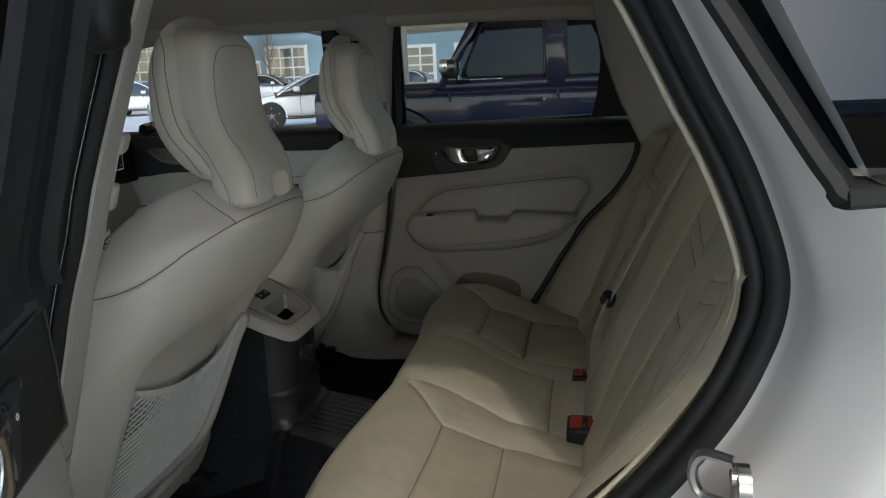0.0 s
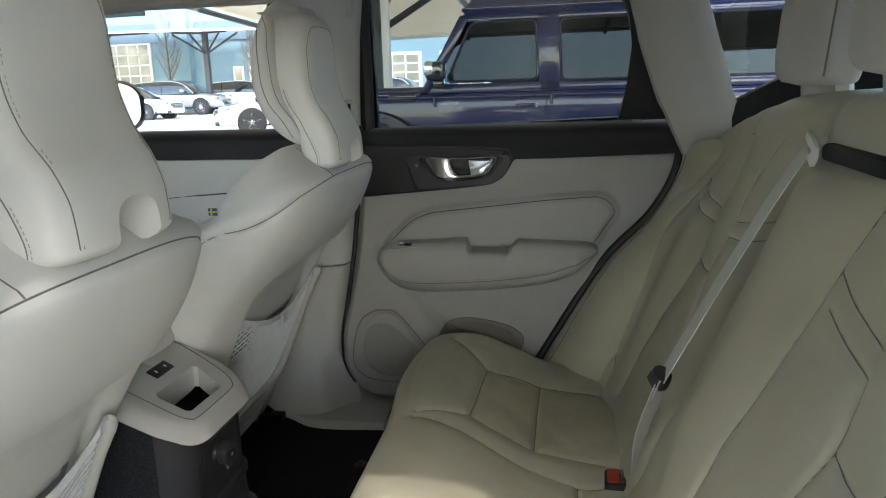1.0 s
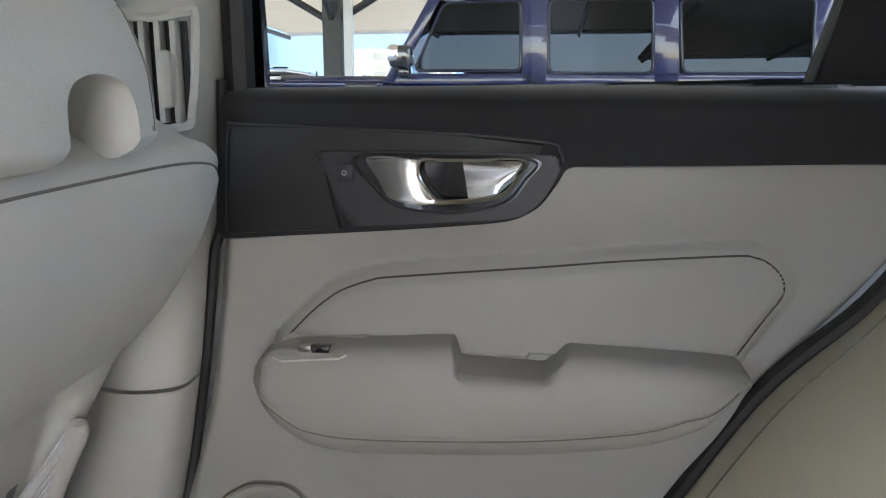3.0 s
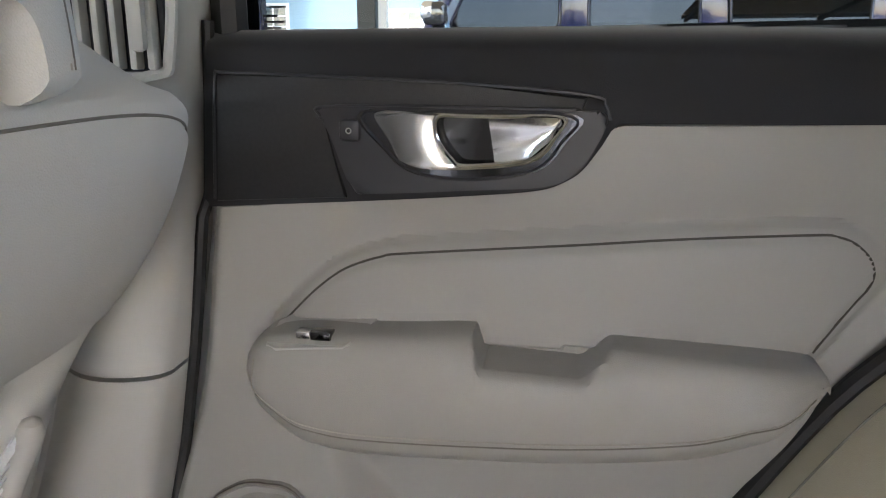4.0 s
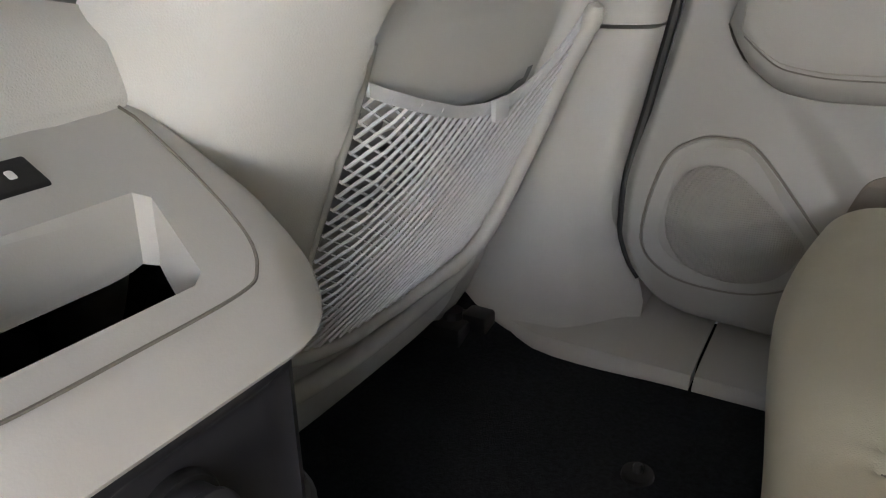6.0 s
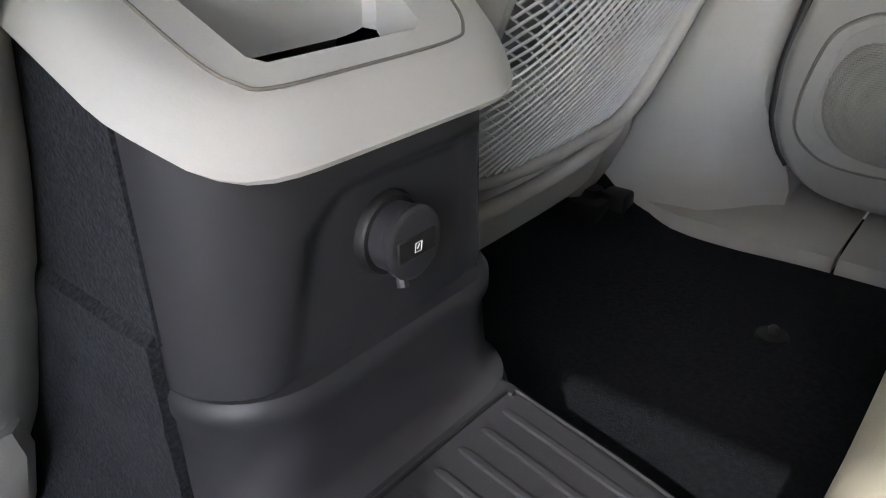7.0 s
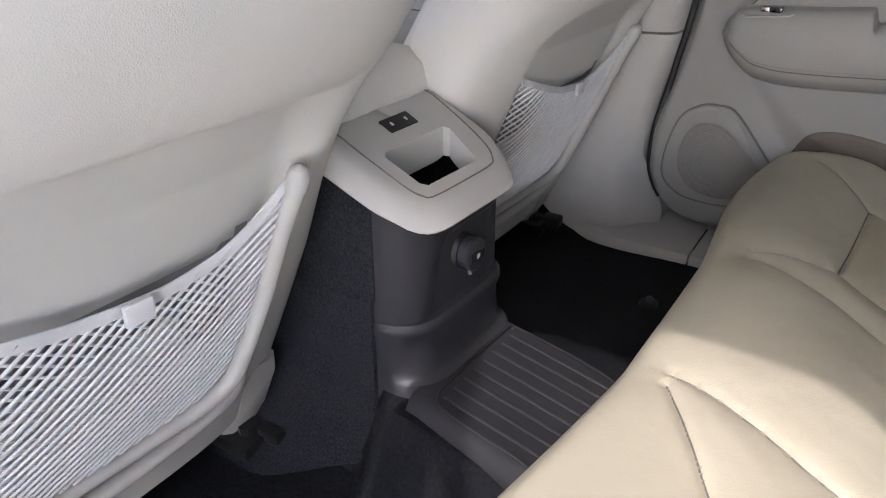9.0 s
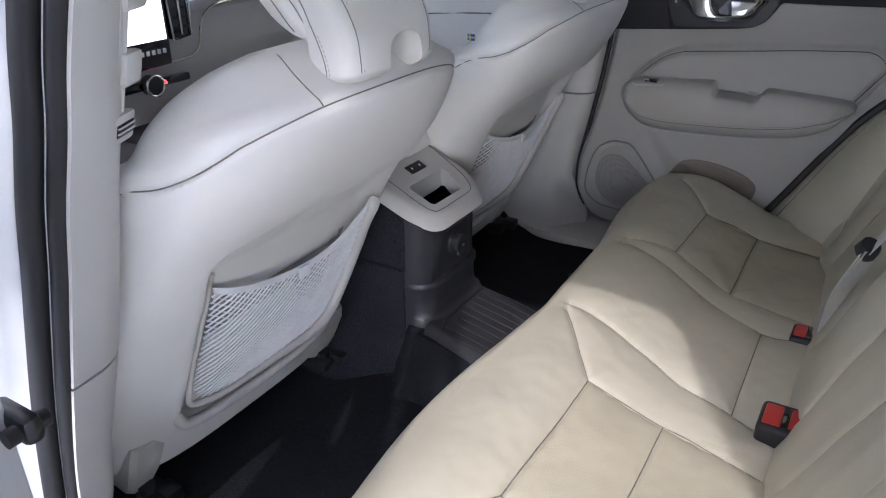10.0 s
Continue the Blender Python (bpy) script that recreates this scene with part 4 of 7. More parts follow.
def net_plane(z):
    return -0.236 + 0.445 * (z - 0.827)


def seat_ring(z, y0, groove, p=3.4):
    """One level of the seat back: a rounded oblong whose rear side carries the sunk back panel."""
    xr, xf, wr, wf = float(REAR(z)), float(FRONT(z)), float(WREAR(z)), float(WFRONT(z))
    ring = []
    for face, n in ((1, 96), (-1, 44)):
        for i in range(n):
            dy = math.sin(math.pi * (i / n - 0.5)) * face
            dx = face * max(0.0, 1 - abs(dy) ** p) ** (1 / p)
            a = math.acos(max(-1.0, min(1.0, math.copysign(abs(dx) ** (p / 2), dx))))
            g = 1 - groove(a, z)
            x = (xr + xf) / 2 + (xr - xf) / 2 * dx * g
            y = (wf + (wr - wf) * (dx * g + 1) / 2) * dy * g
            if dx > 0:
                x -= pocket_push(y, z) * min(1.0, dx * 1.5)
            ring.append(Vector((x, y0 + y, z)))
    return ring


def stitches(pts, nrm, step=0.0050, r=0.00055):
    """Short threads along a sewn line, a little off the surface."""
    bm = bmesh.new()
    run = 0.0
    for a, b in zip(pts[:-1], pts[1:]):
        d = (b - a).length
        if d < 1e-6:
            continue
        k = math.ceil(run / step) * step - run
        while k + step * 0.6 <= d:
            tube([a + (b - a) * (k / d) + nrm, a + (b - a) * ((k + step * 0.6) / d) + nrm], r, 4, bm=bm)
            k += step
        run += d
    return bm


def front_headrest(s, yh):
    """A sculpted headrest: a narrow rear shell with a notched foot, and a wider face cushion in front of it."""
    hr = table([(1.056, -0.098), (1.061, -0.088), (1.068, -0.083), (1.10, -0.085), (1.13, -0.095), (1.165, -0.115), (1.20, -0.124), (1.24, -0.126), (1.275, -0.127), (1.295, -0.135), (1.307, -0.155)])
    hf = table([(1.095, -0.165), (1.12, -0.195), (1.15, -0.212), (1.20, -0.222), (1.26, -0.215), (1.30, -0.197), (1.324, -0.178)])
    wb = table([(1.056, 0.070), (1.061, 0.079), (1.068, 0.083), (1.12, 0.084), (1.18, 0.086), (1.24, 0.084), (1.275, 0.079), (1.295, 0.068), (1.307, 0.050)])
    wc = table([(1.095, 0.066), (1.105, 0.082), (1.13, 0.096), (1.18, 0.109), (1.24, 0.109), (1.28, 0.099), (1.305, 0.080), (1.318, 0.060), (1.324, 0.040)])
    def ring(z, xa, xb, w, p, n=72):
        out = []
        for i in range(n):
            t = 2 * math.pi * i / n
            c, q = math.cos(t), math.sin(t)
            out.append(Vector(((xa + xb) / 2 + (xa - xb) / 2 * math.copysign(abs(c) ** (2 / p), c), yh + w * math.copysign(abs(q) ** (2 / p), q), z)))
        return out
    rings = [ring(z, float(hr(z)), float(hr(z)) - 0.070, float(wb(z)), 4.6) for z in LIN(1.056, 1.072, 7) + LIN(1.08, 1.27, 34) + LIN(1.275, 1.307, 12)]
    head = part("headrest", loft(rings), LEATHER, s, "stitched cream leather headrest with a notch at its foot")
    arch = spline([(-0.031, 1.04), (-0.031, 1.078), (-0.025, 1.094), (-0.010, 1.1005), (0.010, 1.1005), (0.025, 1.094), (0.031, 1.078), (0.031, 1.04)], 6)
    cut(head, loft([[(x, yh + 0.014 + q[0], q[1]) for q in arch] for x in (-0.30, -0.02)]))
    join = lambda z: float(hr(min(z, 1.30))) - 0.046
    rings = [ring(z, join(z), float(hf(z)), float(wc(z)), 3.0) for z in LIN(1.095, 1.125, 8) + LIN(1.132, 1.28, 28) + LIN(1.286, 1.324, 14)]
    part("face_cushion", loft(rings), LEATHER, head, "wider padded face cushion")
    # piping lines round the cushion
    for off in (0.010, 0.024):
        side = []
        for z in LIN(1.108, 1.318, 40):
            xa, xb = join(z), float(hf(z))
            dx = min(0.99, max(-0.99, (join(z) - off - (xa + xb) / 2) / ((xa - xb) / 2)))
            side.append((join(z) - off, float(wc(z)) * (1 - abs(dx) ** 3) ** (1 / 3), z))
        loop = [Vector((x, yh - y - 0.0003, z)) for x, y, z in side] + [Vector((side[-1][0], yh + side[-1][1] * q, 1.3245)) for q in (-0.5, 0.0, 0.5)] + [Vector((x, yh + y + 0.0003, z)) for x, y, z in side[::-1]]
        part("seam", tube(loop, 0.0007, 5), SEAM, head)
    # sewn edges of the rear shell
    def on_shell(y, z):
        k = min(0.999, abs(y) / float(wb(z)))
        return Vector((float(hr(z)) - 0.035 + 0.035 * (1 - k ** 4.6) ** (1 / 4.6), yh + y, z))
    edge = [(-0.066, 1.070), (-0.067, 1.12), (-0.071, 1.17), (-0.071, 1.22), (-0.066, 1.255), (-0.050, 1.277), (-0.020, 1.283)]
    up = [on_shell(y, z) for y, z in spline(edge, 10)]
    over = up + [on_shell(-y, z) for y, z in spline(edge, 10)[::-1]]
    part("seam", tube(over, 0.0006, 5), SEAM, head)
    part("stitching", stitches([on_shell(y + 0.004, z) for y, z in spline(edge, 10)], Vector((0.0003, -0.0002, 0))), THREAD, head, "row of pale stitches", kind="stuff")
    part("stitching", stitches([on_shell(-y - 0.004, z) for y, z in spline(edge, 10)], Vector((0.0003, 0.0002, 0))), THREAD, head, "row of pale stitches", kind="stuff")
    for sy in (-1, 1):
        pts = []
        for z in LIN(1.066, 1.185, 26):
            x = float(hr(z)) - 0.046 + 0.010 * float(smooth01(1.12, 1.07, z))
            dx = min(0.99, abs(x - float(hr(z)) + 0.035) / 0.035)
            pts.append(Vector((x, yh + sy * (float(wb(z)) * (1 - dx ** 4.6) ** (1 / 4.6) + 0.0002), z)))
        part("seam", tube(pts, 0.0006, 5), SEAM, head)
        part("stitching", stitches([q + Vector((0.004, 0, 0)) for q in pts], Vector((0, sy * 0.0003, 0))), THREAD, head, "row of pale stitches", kind="stuff")
    return head


def front_seat(y0, lean):
    s = thing("car_seat", (-0.45, y0, 0.45), "cream leather front car seat with headrest and net back pocket", "car seat", "front seats")
    # seat back
    zs = LIN(0.50, 0.60, 12) + LIN(0.612, 0.80, 20) + LIN(0.806, 0.92, 40) + LIN(0.924, 1.118, 50)
    def seam_z(a):
        return 1.053 - 0.105 * (abs(a) / 1.9) ** 2.3
    def groove(a, z):
        return 0.022 * math.exp(-((z - seam_z(a)) / 0.0045) ** 2) * float(smooth01(2.1, 1.9, abs(a)))
    def droop(v):
        """The shoulders fall away towards the front."""
        k = float(smooth01(0.97, 1.06, v.z))
        v.z -= k * (0.33 * max(0.0, -0.118 - v.x) + 0.006)
        return v
    rings = [[droop(v) for v in seat_ring(z, y0, groove)] for z in zs]
    back = part("seat_back", loft(rings), LEATHER, s, "padded cream leather seat back")
    # sewn line across the shoulders and down the sides
    line = []
    for a in LIN(-1.95, 1.95, 110):
        z = seam_z(a)
        c, sn = math.cos(a), math.sin(a)
        dx, dy = math.copysign(abs(c) ** (2 / 3.4), c) * 0.986, math.copysign(abs(sn) ** (2 / 3.4), sn) * 0.986
        xr, xf, wr, wf = float(REAR(z)), float(FRONT(z)), float(WREAR(z)), float(WFRONT(z))
        line.append(droop(Vector(((xr + xf) / 2 + (xr - xf) / 2 * dx, y0 + (wf + (wr - wf) * (dx + 1) / 2) * dy, z))))
    part("seam", tube(line, 0.0009, 6), SEAM, back, "dark sewn joint across the shoulders")
    # upright seam from the headrest foot
    line = []
    for z in LIN(1.053, 1.109, 12):
        k = (0.10 / float(WREAR(z)))
        dx = (1 - k ** 3.4) ** (1 / 3.4) if k < 1 else 0
        line.append(droop(Vector(((float(REAR(z)) + float(FRONT(z))) / 2 + (float(REAR(z)) - float(FRONT(z))) / 2 * dx + 0.0004, y0 - 0.10 + 0.1 * (z - 1.053), z))))
    part("seam", tube(line, 0.0008, 5), SEAM, back)
    # U-shaped pocket frame
    yp = y0
    sink = lambda y: 0.007 * float(smooth01(-0.07, -0.150, y))
    u = [(net_plane(0.830) + 0.006, yp - 0.143, 0.834), (net_plane(0.79) + 0.009, yp - 0.146, 0.79), (net_plane(0.70) + 0.011, yp - 0.148, 0.70), (net_plane(0.64) + 0.013, yp - 0.148, 0.638),
         (net_plane(0.61) + 0.014, yp - 0.138, 0.604), (net_plane(0.59) + 0.014, yp - 0.06, 0.590), (net_plane(0.59) + 0.014, yp + 0.05, 0.590), (net_plane(0.60) + 0.014, yp + 0.112, 0.598),
         (net_plane(0.625) + 0.014, yp + 0.135, 0.624), (net_plane(0.70) + 0.012, yp + 0.146, 0.70), (net_plane(0.775) + 0.010, yp + 0.149, 0.775), (net_plane(0.828) + 0.006, yp + 0.150, 0.814)]
    ul = spline(u, 6)
    thick = [0.0035 + 0.0050 * float(smooth01(0.15, 0.75, k / (len(ul) - 1))) for k in range(len(ul))]
    ul = [Vector(q) - Vector((0.022 - 2.4 * r, 0, 0)) for q, r in zip(ul, thick)]
    ul = [q - Vector((sink(q.y - yp), 0, 0)) for q in ul]
    part("pocket_frame", tube(ul, thick, 10), PLASTIC, s, "light plastic pocket frame")
    lower = [(net_plane(0.57) + 0.004, yp - 0.165, 0.60), (net_plane(0.56) + 0.006, yp - 0.135, 0.566), (net_plane(0.55) + 0.006, y0, 0.552), (net_plane(0.56) + 0.006, yp + 0.135, 0.566), (net_plane(0.57) + 0.004, yp + 0.165, 0.60)]
    part("shell_edge", tube(spline(lower, 8), 0.009, 10), PLASTIC, s, "light plastic lower edge of the seat shell")
    # rounded upper end of the frame
    part("frame_clip", tube([ul[-1] + Vector((0.0, 0, -0.002)), ul[-1] + Vector((0.004, -0.001, 0.010)), ul[-1] + Vector((0.006, -0.002, 0.017)), ul[-1] + Vector((0.006, -0.002, 0.020))], [0.0085, 0.0095, 0.007, 0.002], 10), PLASTIC, s)
    # hem and net
    hem = table([(-0.141, 0.812), (-0.12, 0.803), (-0.08, 0.790), (-0.02, 0.775), (0.04, 0.769), (0.08, 0.774), (0.105, 0.785), (0.13, 0.805), (0.147, 0.824)])
    foot = table([(-0.141, 0.624), (-0.125, 0.606), (0.0, 0.594), (0.10, 0.597), (0.125, 0.614), (0.137, 0.640), (0.147, 0.72)])
    def netp(y, z):
        lo, hi = float(foot(y)), float(hem(y))
        t = np.clip((z - lo) / max(1e-6, hi - lo), 0, 1)
        return Vector((net_plane(z) + 0.004 - 0.008 * float(smooth01(-0.115, -0.141, y)) - sink(y) + 0.010 * math.sin(math.pi * t) * (1 - (y / 0.16) ** 2), yp + y, z))
    # leather behind the net is greyed for the shade inside the pocket
    back.data.materials.append(POCKET_SHADE)
    for f in back.data.polygons:
        c = f.center
        if c.x > -0.46 and abs(c.y - y0) < 0.138 and float(foot(c.y - y0)) < c.z < float(hem(c.y - y0)) - 0.022:
            f.material_index = 1
    part("net_hem", ribbon([netp(y, float(hem(y)) - 0.004) for y in LIN(-0.141, 0.146, 50)], (0.0, 0.0, 0.0044), 0.0012), NET, s, "elastic hem of the net")
    bm = bmesh.new()
    for fam in (1, -1):
        for k in range(-52, 52):
            pts = []
            for y in LIN(-0.141, 0.147, 50):
                z = 0.70 + fam * 0.70 * y + 0.0098 * k
                if float(foot(y)) - 0.002 < z < float(hem(y)) - 0.002:
                    pts.append(netp(y, z) + Vector((0.0007 * fam, 0, 0)))
                else:
                    if len(pts) > 1:
                        tube(pts[::2] + ([pts[-1]] if len(pts) % 2 == 0 else []), 0.0014 if fam == 1 else 0.0011, 5, bm=bm)
                    pts = []
            if len(pts) > 1:
                tube(pts[::2] + ([pts[-1]] if len(pts) % 2 == 0 else []), 0.0014 if fam == 1 else 0.0011, 5, bm=bm)
    part("net", bm, NET, s, "light grey knotted storage net", kind="stuff")
    part("net_tag", block(net_plane(0.772) + 0.012, net_plane(0.772) + 0.0165, yp + 0.0, yp + 0.022, 0.760, 0.776, 0.001), NET, s, "folded end of the net hem")
    front_headrest(s, y0 + lean)
    # seat cushion, side cover and feet
    def cush(u, v):
        x = -0.98 + 0.60 * u
        a = math.pi * (v * 1.2 - 0.1)
        w = 0.265 - 0.03 * float(smooth01(0.85, 1.0, u))
        return (x, y0 - w * math.copysign(abs(math.cos(a)) ** 0.5, math.cos(a)), 0.60 + 0.10 * max(-0.4, math.sin(a))  - 0.015 * math.exp(-((v - 0.5) / 0.15) ** 2) + 0.03 * (1 - u))
    rr = []
    for u in LIN(0, 1, 20):
        rr.append([Vector(cush(u, v)) for v in LIN(0, 1, 30)])
    part("cushion", loft(rr), LEATHER, s, "cream leather seat cushion")
    part("seat_base", block(-0.92, -0.41, y0 - 0.235, y0 + 0.235, 0.50, 0.585, 0.015), PLASTIC, s, "light plastic seat base cover")
    for sy in (-1, 1):
        rings = []
        for z, xa, xb, w in ((0.455, -0.455, -0.412, 0.022), (0.50, -0.462, -0.385, 0.027), (0.548, -0.47, -0.365, 0.03), (0.57, -0.47, -0.36, 0.026)):
            rings.append([Vector((x, y0 + sy * 0.198 + y, z)) for x, y in ((xa, -w), (xb - 0.008, -w), (xb, -w + 0.008), (xb, w - 0.008), (xb - 0.008, w), (xa, w))])
        part("rail_cover", loft(rings), PLASTIC, s, "light plastic rail end cover")
        part("seat_rail", block(-0.90, -0.372, y0 + sy * 0.198 - 0.028, y0 + sy * 0.198 + 0.028, 0.440, 0.466, 0.004), BLACK_METAL, s, "black steel seat rail")
        part("rail_bolt", tube([(-0.395, y0 + sy * 0.198, 0.462), (-0.395, y0 + sy * 0.198, 0.476)], 0.013, 8), BLACK_METAL, s, "black bolt head")
        part("rail_latch", block(-0.385, -0.352, y0 + sy * 0.198 + 0.0, y0 + sy * 0.198 + 0.03, 0.448, 0.474, 0.005), BLACK_METAL, s)
    return s


front_seat(-0.34, 0.020)
far_seat = front_seat(0.354, -0.018)
tab = part("flag_tab", block(-0.245, -0.231, 0.1165, 0.1185, 1.006, 1.017, 0.0006, 1), material("blue_cloth", (0.02, 0.09, 0.30), 0.8), far_seat, "small blue cloth tab with a yellow cross")
part("tab_cross", block(-0.2454, -0.2306, 0.1159, 0.1191, 1.0104, 1.0126, 0), material("yellow_cloth", (0.65, 0.45, 0.04), 0.8), tab, smooth=False)
part("tab_cross", block(-0.2408, -0.2384, 0.1157, 0.1193, 1.0056, 1.0174, 0), tab.children[0].data.materials[0], tab, smooth=False)


# ---- rear bench ----
C_NEAR = [(0.030, -0.036), (0.06, -0.043), (0.12, -0.058), (0.22, -0.078), (0.300, -0.091)]
C_FAR = [(0.030, 0.220), (0.05, 0.215), (0.12, 0.195), (0.20, 0.168), (0.297, 0.136)]
BENCH_LINES = [C_NEAR, C_FAR, [(0.300, -0.091), (0.297, 0.136)], [(0.300, -0.091), (0.40, -0.12)], [(0.297, 0.136), (0.40, 0.19)],
               # near seat: insert
               [(0.032, -0.052), (0.06, -0.095), (0.095, -0.15), (0.123, -0.19)], [(0.123, -0.19), (0.122, -0.30), (0.118, -0.44)], [(0.123, -0.19), (0.228, -0.176), (0.31, -0.185), (0.41, -0.205)],
               [(0.228, -0.176), (0.229, -0.30), (0.226, -0.465)], [(0.118, -0.44), (0.226, -0.465), (0.41, -0.48)], [(0.035, -0.575), (0.07, -0.53), (0.118, -0.44)],
               # far seat: insert
               [(0.035, 0.60), (0.06, 0.565), (0.122, 0.472)], [(0.122, 0.472), (0.120, 0.36), (0.116, 0.262)], [(0.122, 0.472), (0.223, 0.500), (0.40, 0.50)],
               [(0.223, 0.500), (0.224, 0.36), (0.226, 0.232)], [(0.116, 0.262), (0.226, 0.232), (0.40, 0.225)], [(0.032, 0.240), (0.06, 0.247), (0.116, 0.262)]]
TOPZ = table([(-0.05, 0.600), (-0.03, 0.630), (0.0, 0.648), (0.05, 0.656), (0.10, 0.648), (0.16, 0.622), (0.23, 0.594), (0.30, 0.584), (0.42, 0.575)])


def bench_top(x, y):
    z = TOPZ(x) + padded(BENCH_LINES, x, y, 0.010, 0.032, 0.004, 0.0035) - 0.004
    # centre place a little higher at the back, outer edges falling off
    mid = np.exp(-((y - 0.06) / 0.13) ** 2)
    z = z + 0.014 * mid * smooth01(0.05, 0.25, x) * smooth01(0.33, 0.28, x)
    z = z - 0.03 * smooth01(0.60, 0.69, np.abs(y)) ** 1.5
    return z


bench = thing("rear_bench", (0.2, 0.0, 0.45), "cream leather rear bench cushion with three sewn places", "car seat")
def bench_mesh():
    ys = np.array(LIN(-0.69, 0.70, 300))
    nose = -0.012 - 0.030 * np.exp(-((np.abs(ys - 0.05) - 0.40) / 0.19) ** 2) + 0.05 * smooth01(0.60, 0.70, np.abs(ys))
    z0 = bench_top(nose + 0.03, ys)
    rows = []
    for t in LIN(0, 0.94, 9):
        rows.append(np.stack([nose + 0.055 - 0.055 * math.sin(t * math.pi / 2) ** 0.8, ys, 0.46 + (z0 - 0.030 - 0.46) * t], -1))
    for a in LIN(0, math.pi / 2, 11):
        rows.append(np.stack([nose + 0.03 * (1 - math.cos(a)), ys, z0 - 0.030 * (1 - math.sin(a))], -1))
    for t in LIN(0.008, 1, 140):
        x = nose + 0.03 + (0.42 - nose - 0.03) * t
        z = bench_top(x, ys)
        z = z + np.array([wobble(p, q, 0, 14, 0.003) + wobble(p, q, 4, 45, 0.0008) for p, q in zip(x.tolist(), ys.tolist())]) * min(1, t * 8)
        rows.append(np.stack([x, ys, z], -1))
    return rows


pts = [[Vector(q) for q in r.tolist()] for r in bench_mesh()]
cushion = part("cushion", grid_bm(pts), LEATHER_SEAT, bench, "cream leather cushion with perforated inserts")
cushion.data.materials.append(LEATHER_HOLED)
for f in cushion.data.polygons:
    c = f.center
    if 0.123 < c.x < 0.42 and c.z > 0.56 and (-0.415 - 0.24 * c.x < c.y < -0.205 + 0.12 * c.x or 0.295 - 0.27 * c.x < c.y < 0.438 + 0.28 * c.x):
        f.material_index = 1
def on_bench(line, lift=0.0005):
    return [Vector((x, y, float(bench_top(np.array(x), np.array(y))) + wobble(x, y, 0, 14, 0.003) + wobble(x, y, 4, 45, 0.0008) + lift)) for x, y in line]
for line in BENCH_LINES:
    sm = spline(line, 12)
    part("seam", tube(on_bench(sm, 0.0014), 0.0009, 5), SEAM, bench)
part("base_skirt", block(0.03, 0.40, -0.66, 0.68, 0.44, 0.555, 0.01), CARPET, bench, "dark carpeted bench base")


# ---- rear backrest ----
def place_lines(c):
    """The sewn lines of one outer place: wings drawn in to a narrow waist, inserts above and below it."""
    out = []
    for k in (-1, 1):
        out.append([(c + k * 0.195, 1.000), (c + k * 0.15, 0.984), (c + k * 0.10, 0.974), (c + k * 0.060, 0.968)])
        out.append([(c + k * 0.180, 0.966), (c + k * 0.14, 0.955), (c + k * 0.10, 0.948), (c + k * 0.058, 0.944)])
        out.append([(c + k * 0.058, 0.944), (c + k * 0.046, 0.905), (c + k * 0.044, 0.885), (c + k * 0.064, 0.83), (c + k * 0.086, 0.74), (c + k * 0.096, 0.61)])
        out.append([(c + k * 0.060, 0.968), (c + k * 0.052, 1.01), (c + k * 0.066, 1.06), (c + k * 0.090, 1.10)])
    out.append([(c - 0.044, 0.885), (c, 0.879), (c + 0.044, 0.885)])
    return out


BACK_LINES = [  # (across, up)
    [(0.128, 0.60), (0.108, 0.757), (0.128, 0.90), (0.140, 0.99), (0.115, 1.085)], [(-0.098, 0.60), (-0.100, 0.75), (-0.116, 0.85), (-0.138, 0.95), (-0.148, 1.03), (-0.165, 1.087)],
    [(0.115, 1.085), (-0.165, 1.087)],
    [(0.525, 0.61), (0.575, 0.70), (0.592, 0.80), (0.575, 0.90), (0.535, 1.00), (0.520, 1.08)], [(-0.525, 0.61), (-0.575, 0.70), (-0.592, 0.80), (-0.575, 0.90), (-0.535, 1.00), (-0.520, 1.08)],
] + place_lines(0.338) + place_lines(-0.338)
TOPB = table([(-0.70, 1.05), (-0.60, 1.10), (-0.45, 1.135), (-0.30, 1.155), (-0.10, 1.165), (0.10, 1.165), (0.30, 1.155), (0.45, 1.135), (0.60, 1.10), (0.70, 1.05)])


def back_x(y, z):
    x = 0.372 + 0.415 * (z - 0.6)
    x = x - padded(BACK_LINES, y, z, 0.008, 0.040, 0.0035, 0.004) + 0.006
    # side bolsters come forward, the sides beside the doors most
    x = x - 0.045 * np.exp(-((np.abs(y) - 0.60) / 0.07) ** 2) * smooth01(1.06, 0.92, z)
    x = x - 0.020 * np.exp(-((np.abs(y) - 0.47) / 0.05) ** 2) * smooth01(1.08, 0.95, z)
    x = x - 0.016 * np.exp(-((y + 0.005) / 0.10) ** 2) * smooth01(1.09, 1.05, z) * smooth01(0.60, 0.75, z)
    x = x + 0.026 * np.exp(-((y - 0.150) / 0.055) ** 2) * smooth01(0.70, 0.80, z)
    x = x + 0.07 * smooth01(0.66, 0.71, np.abs(y))
    return x


rest = thing("rear_seat_back", (0.42, 0.0, 0.58), "cream leather rear backrest with folding centre armrest", "car seat")
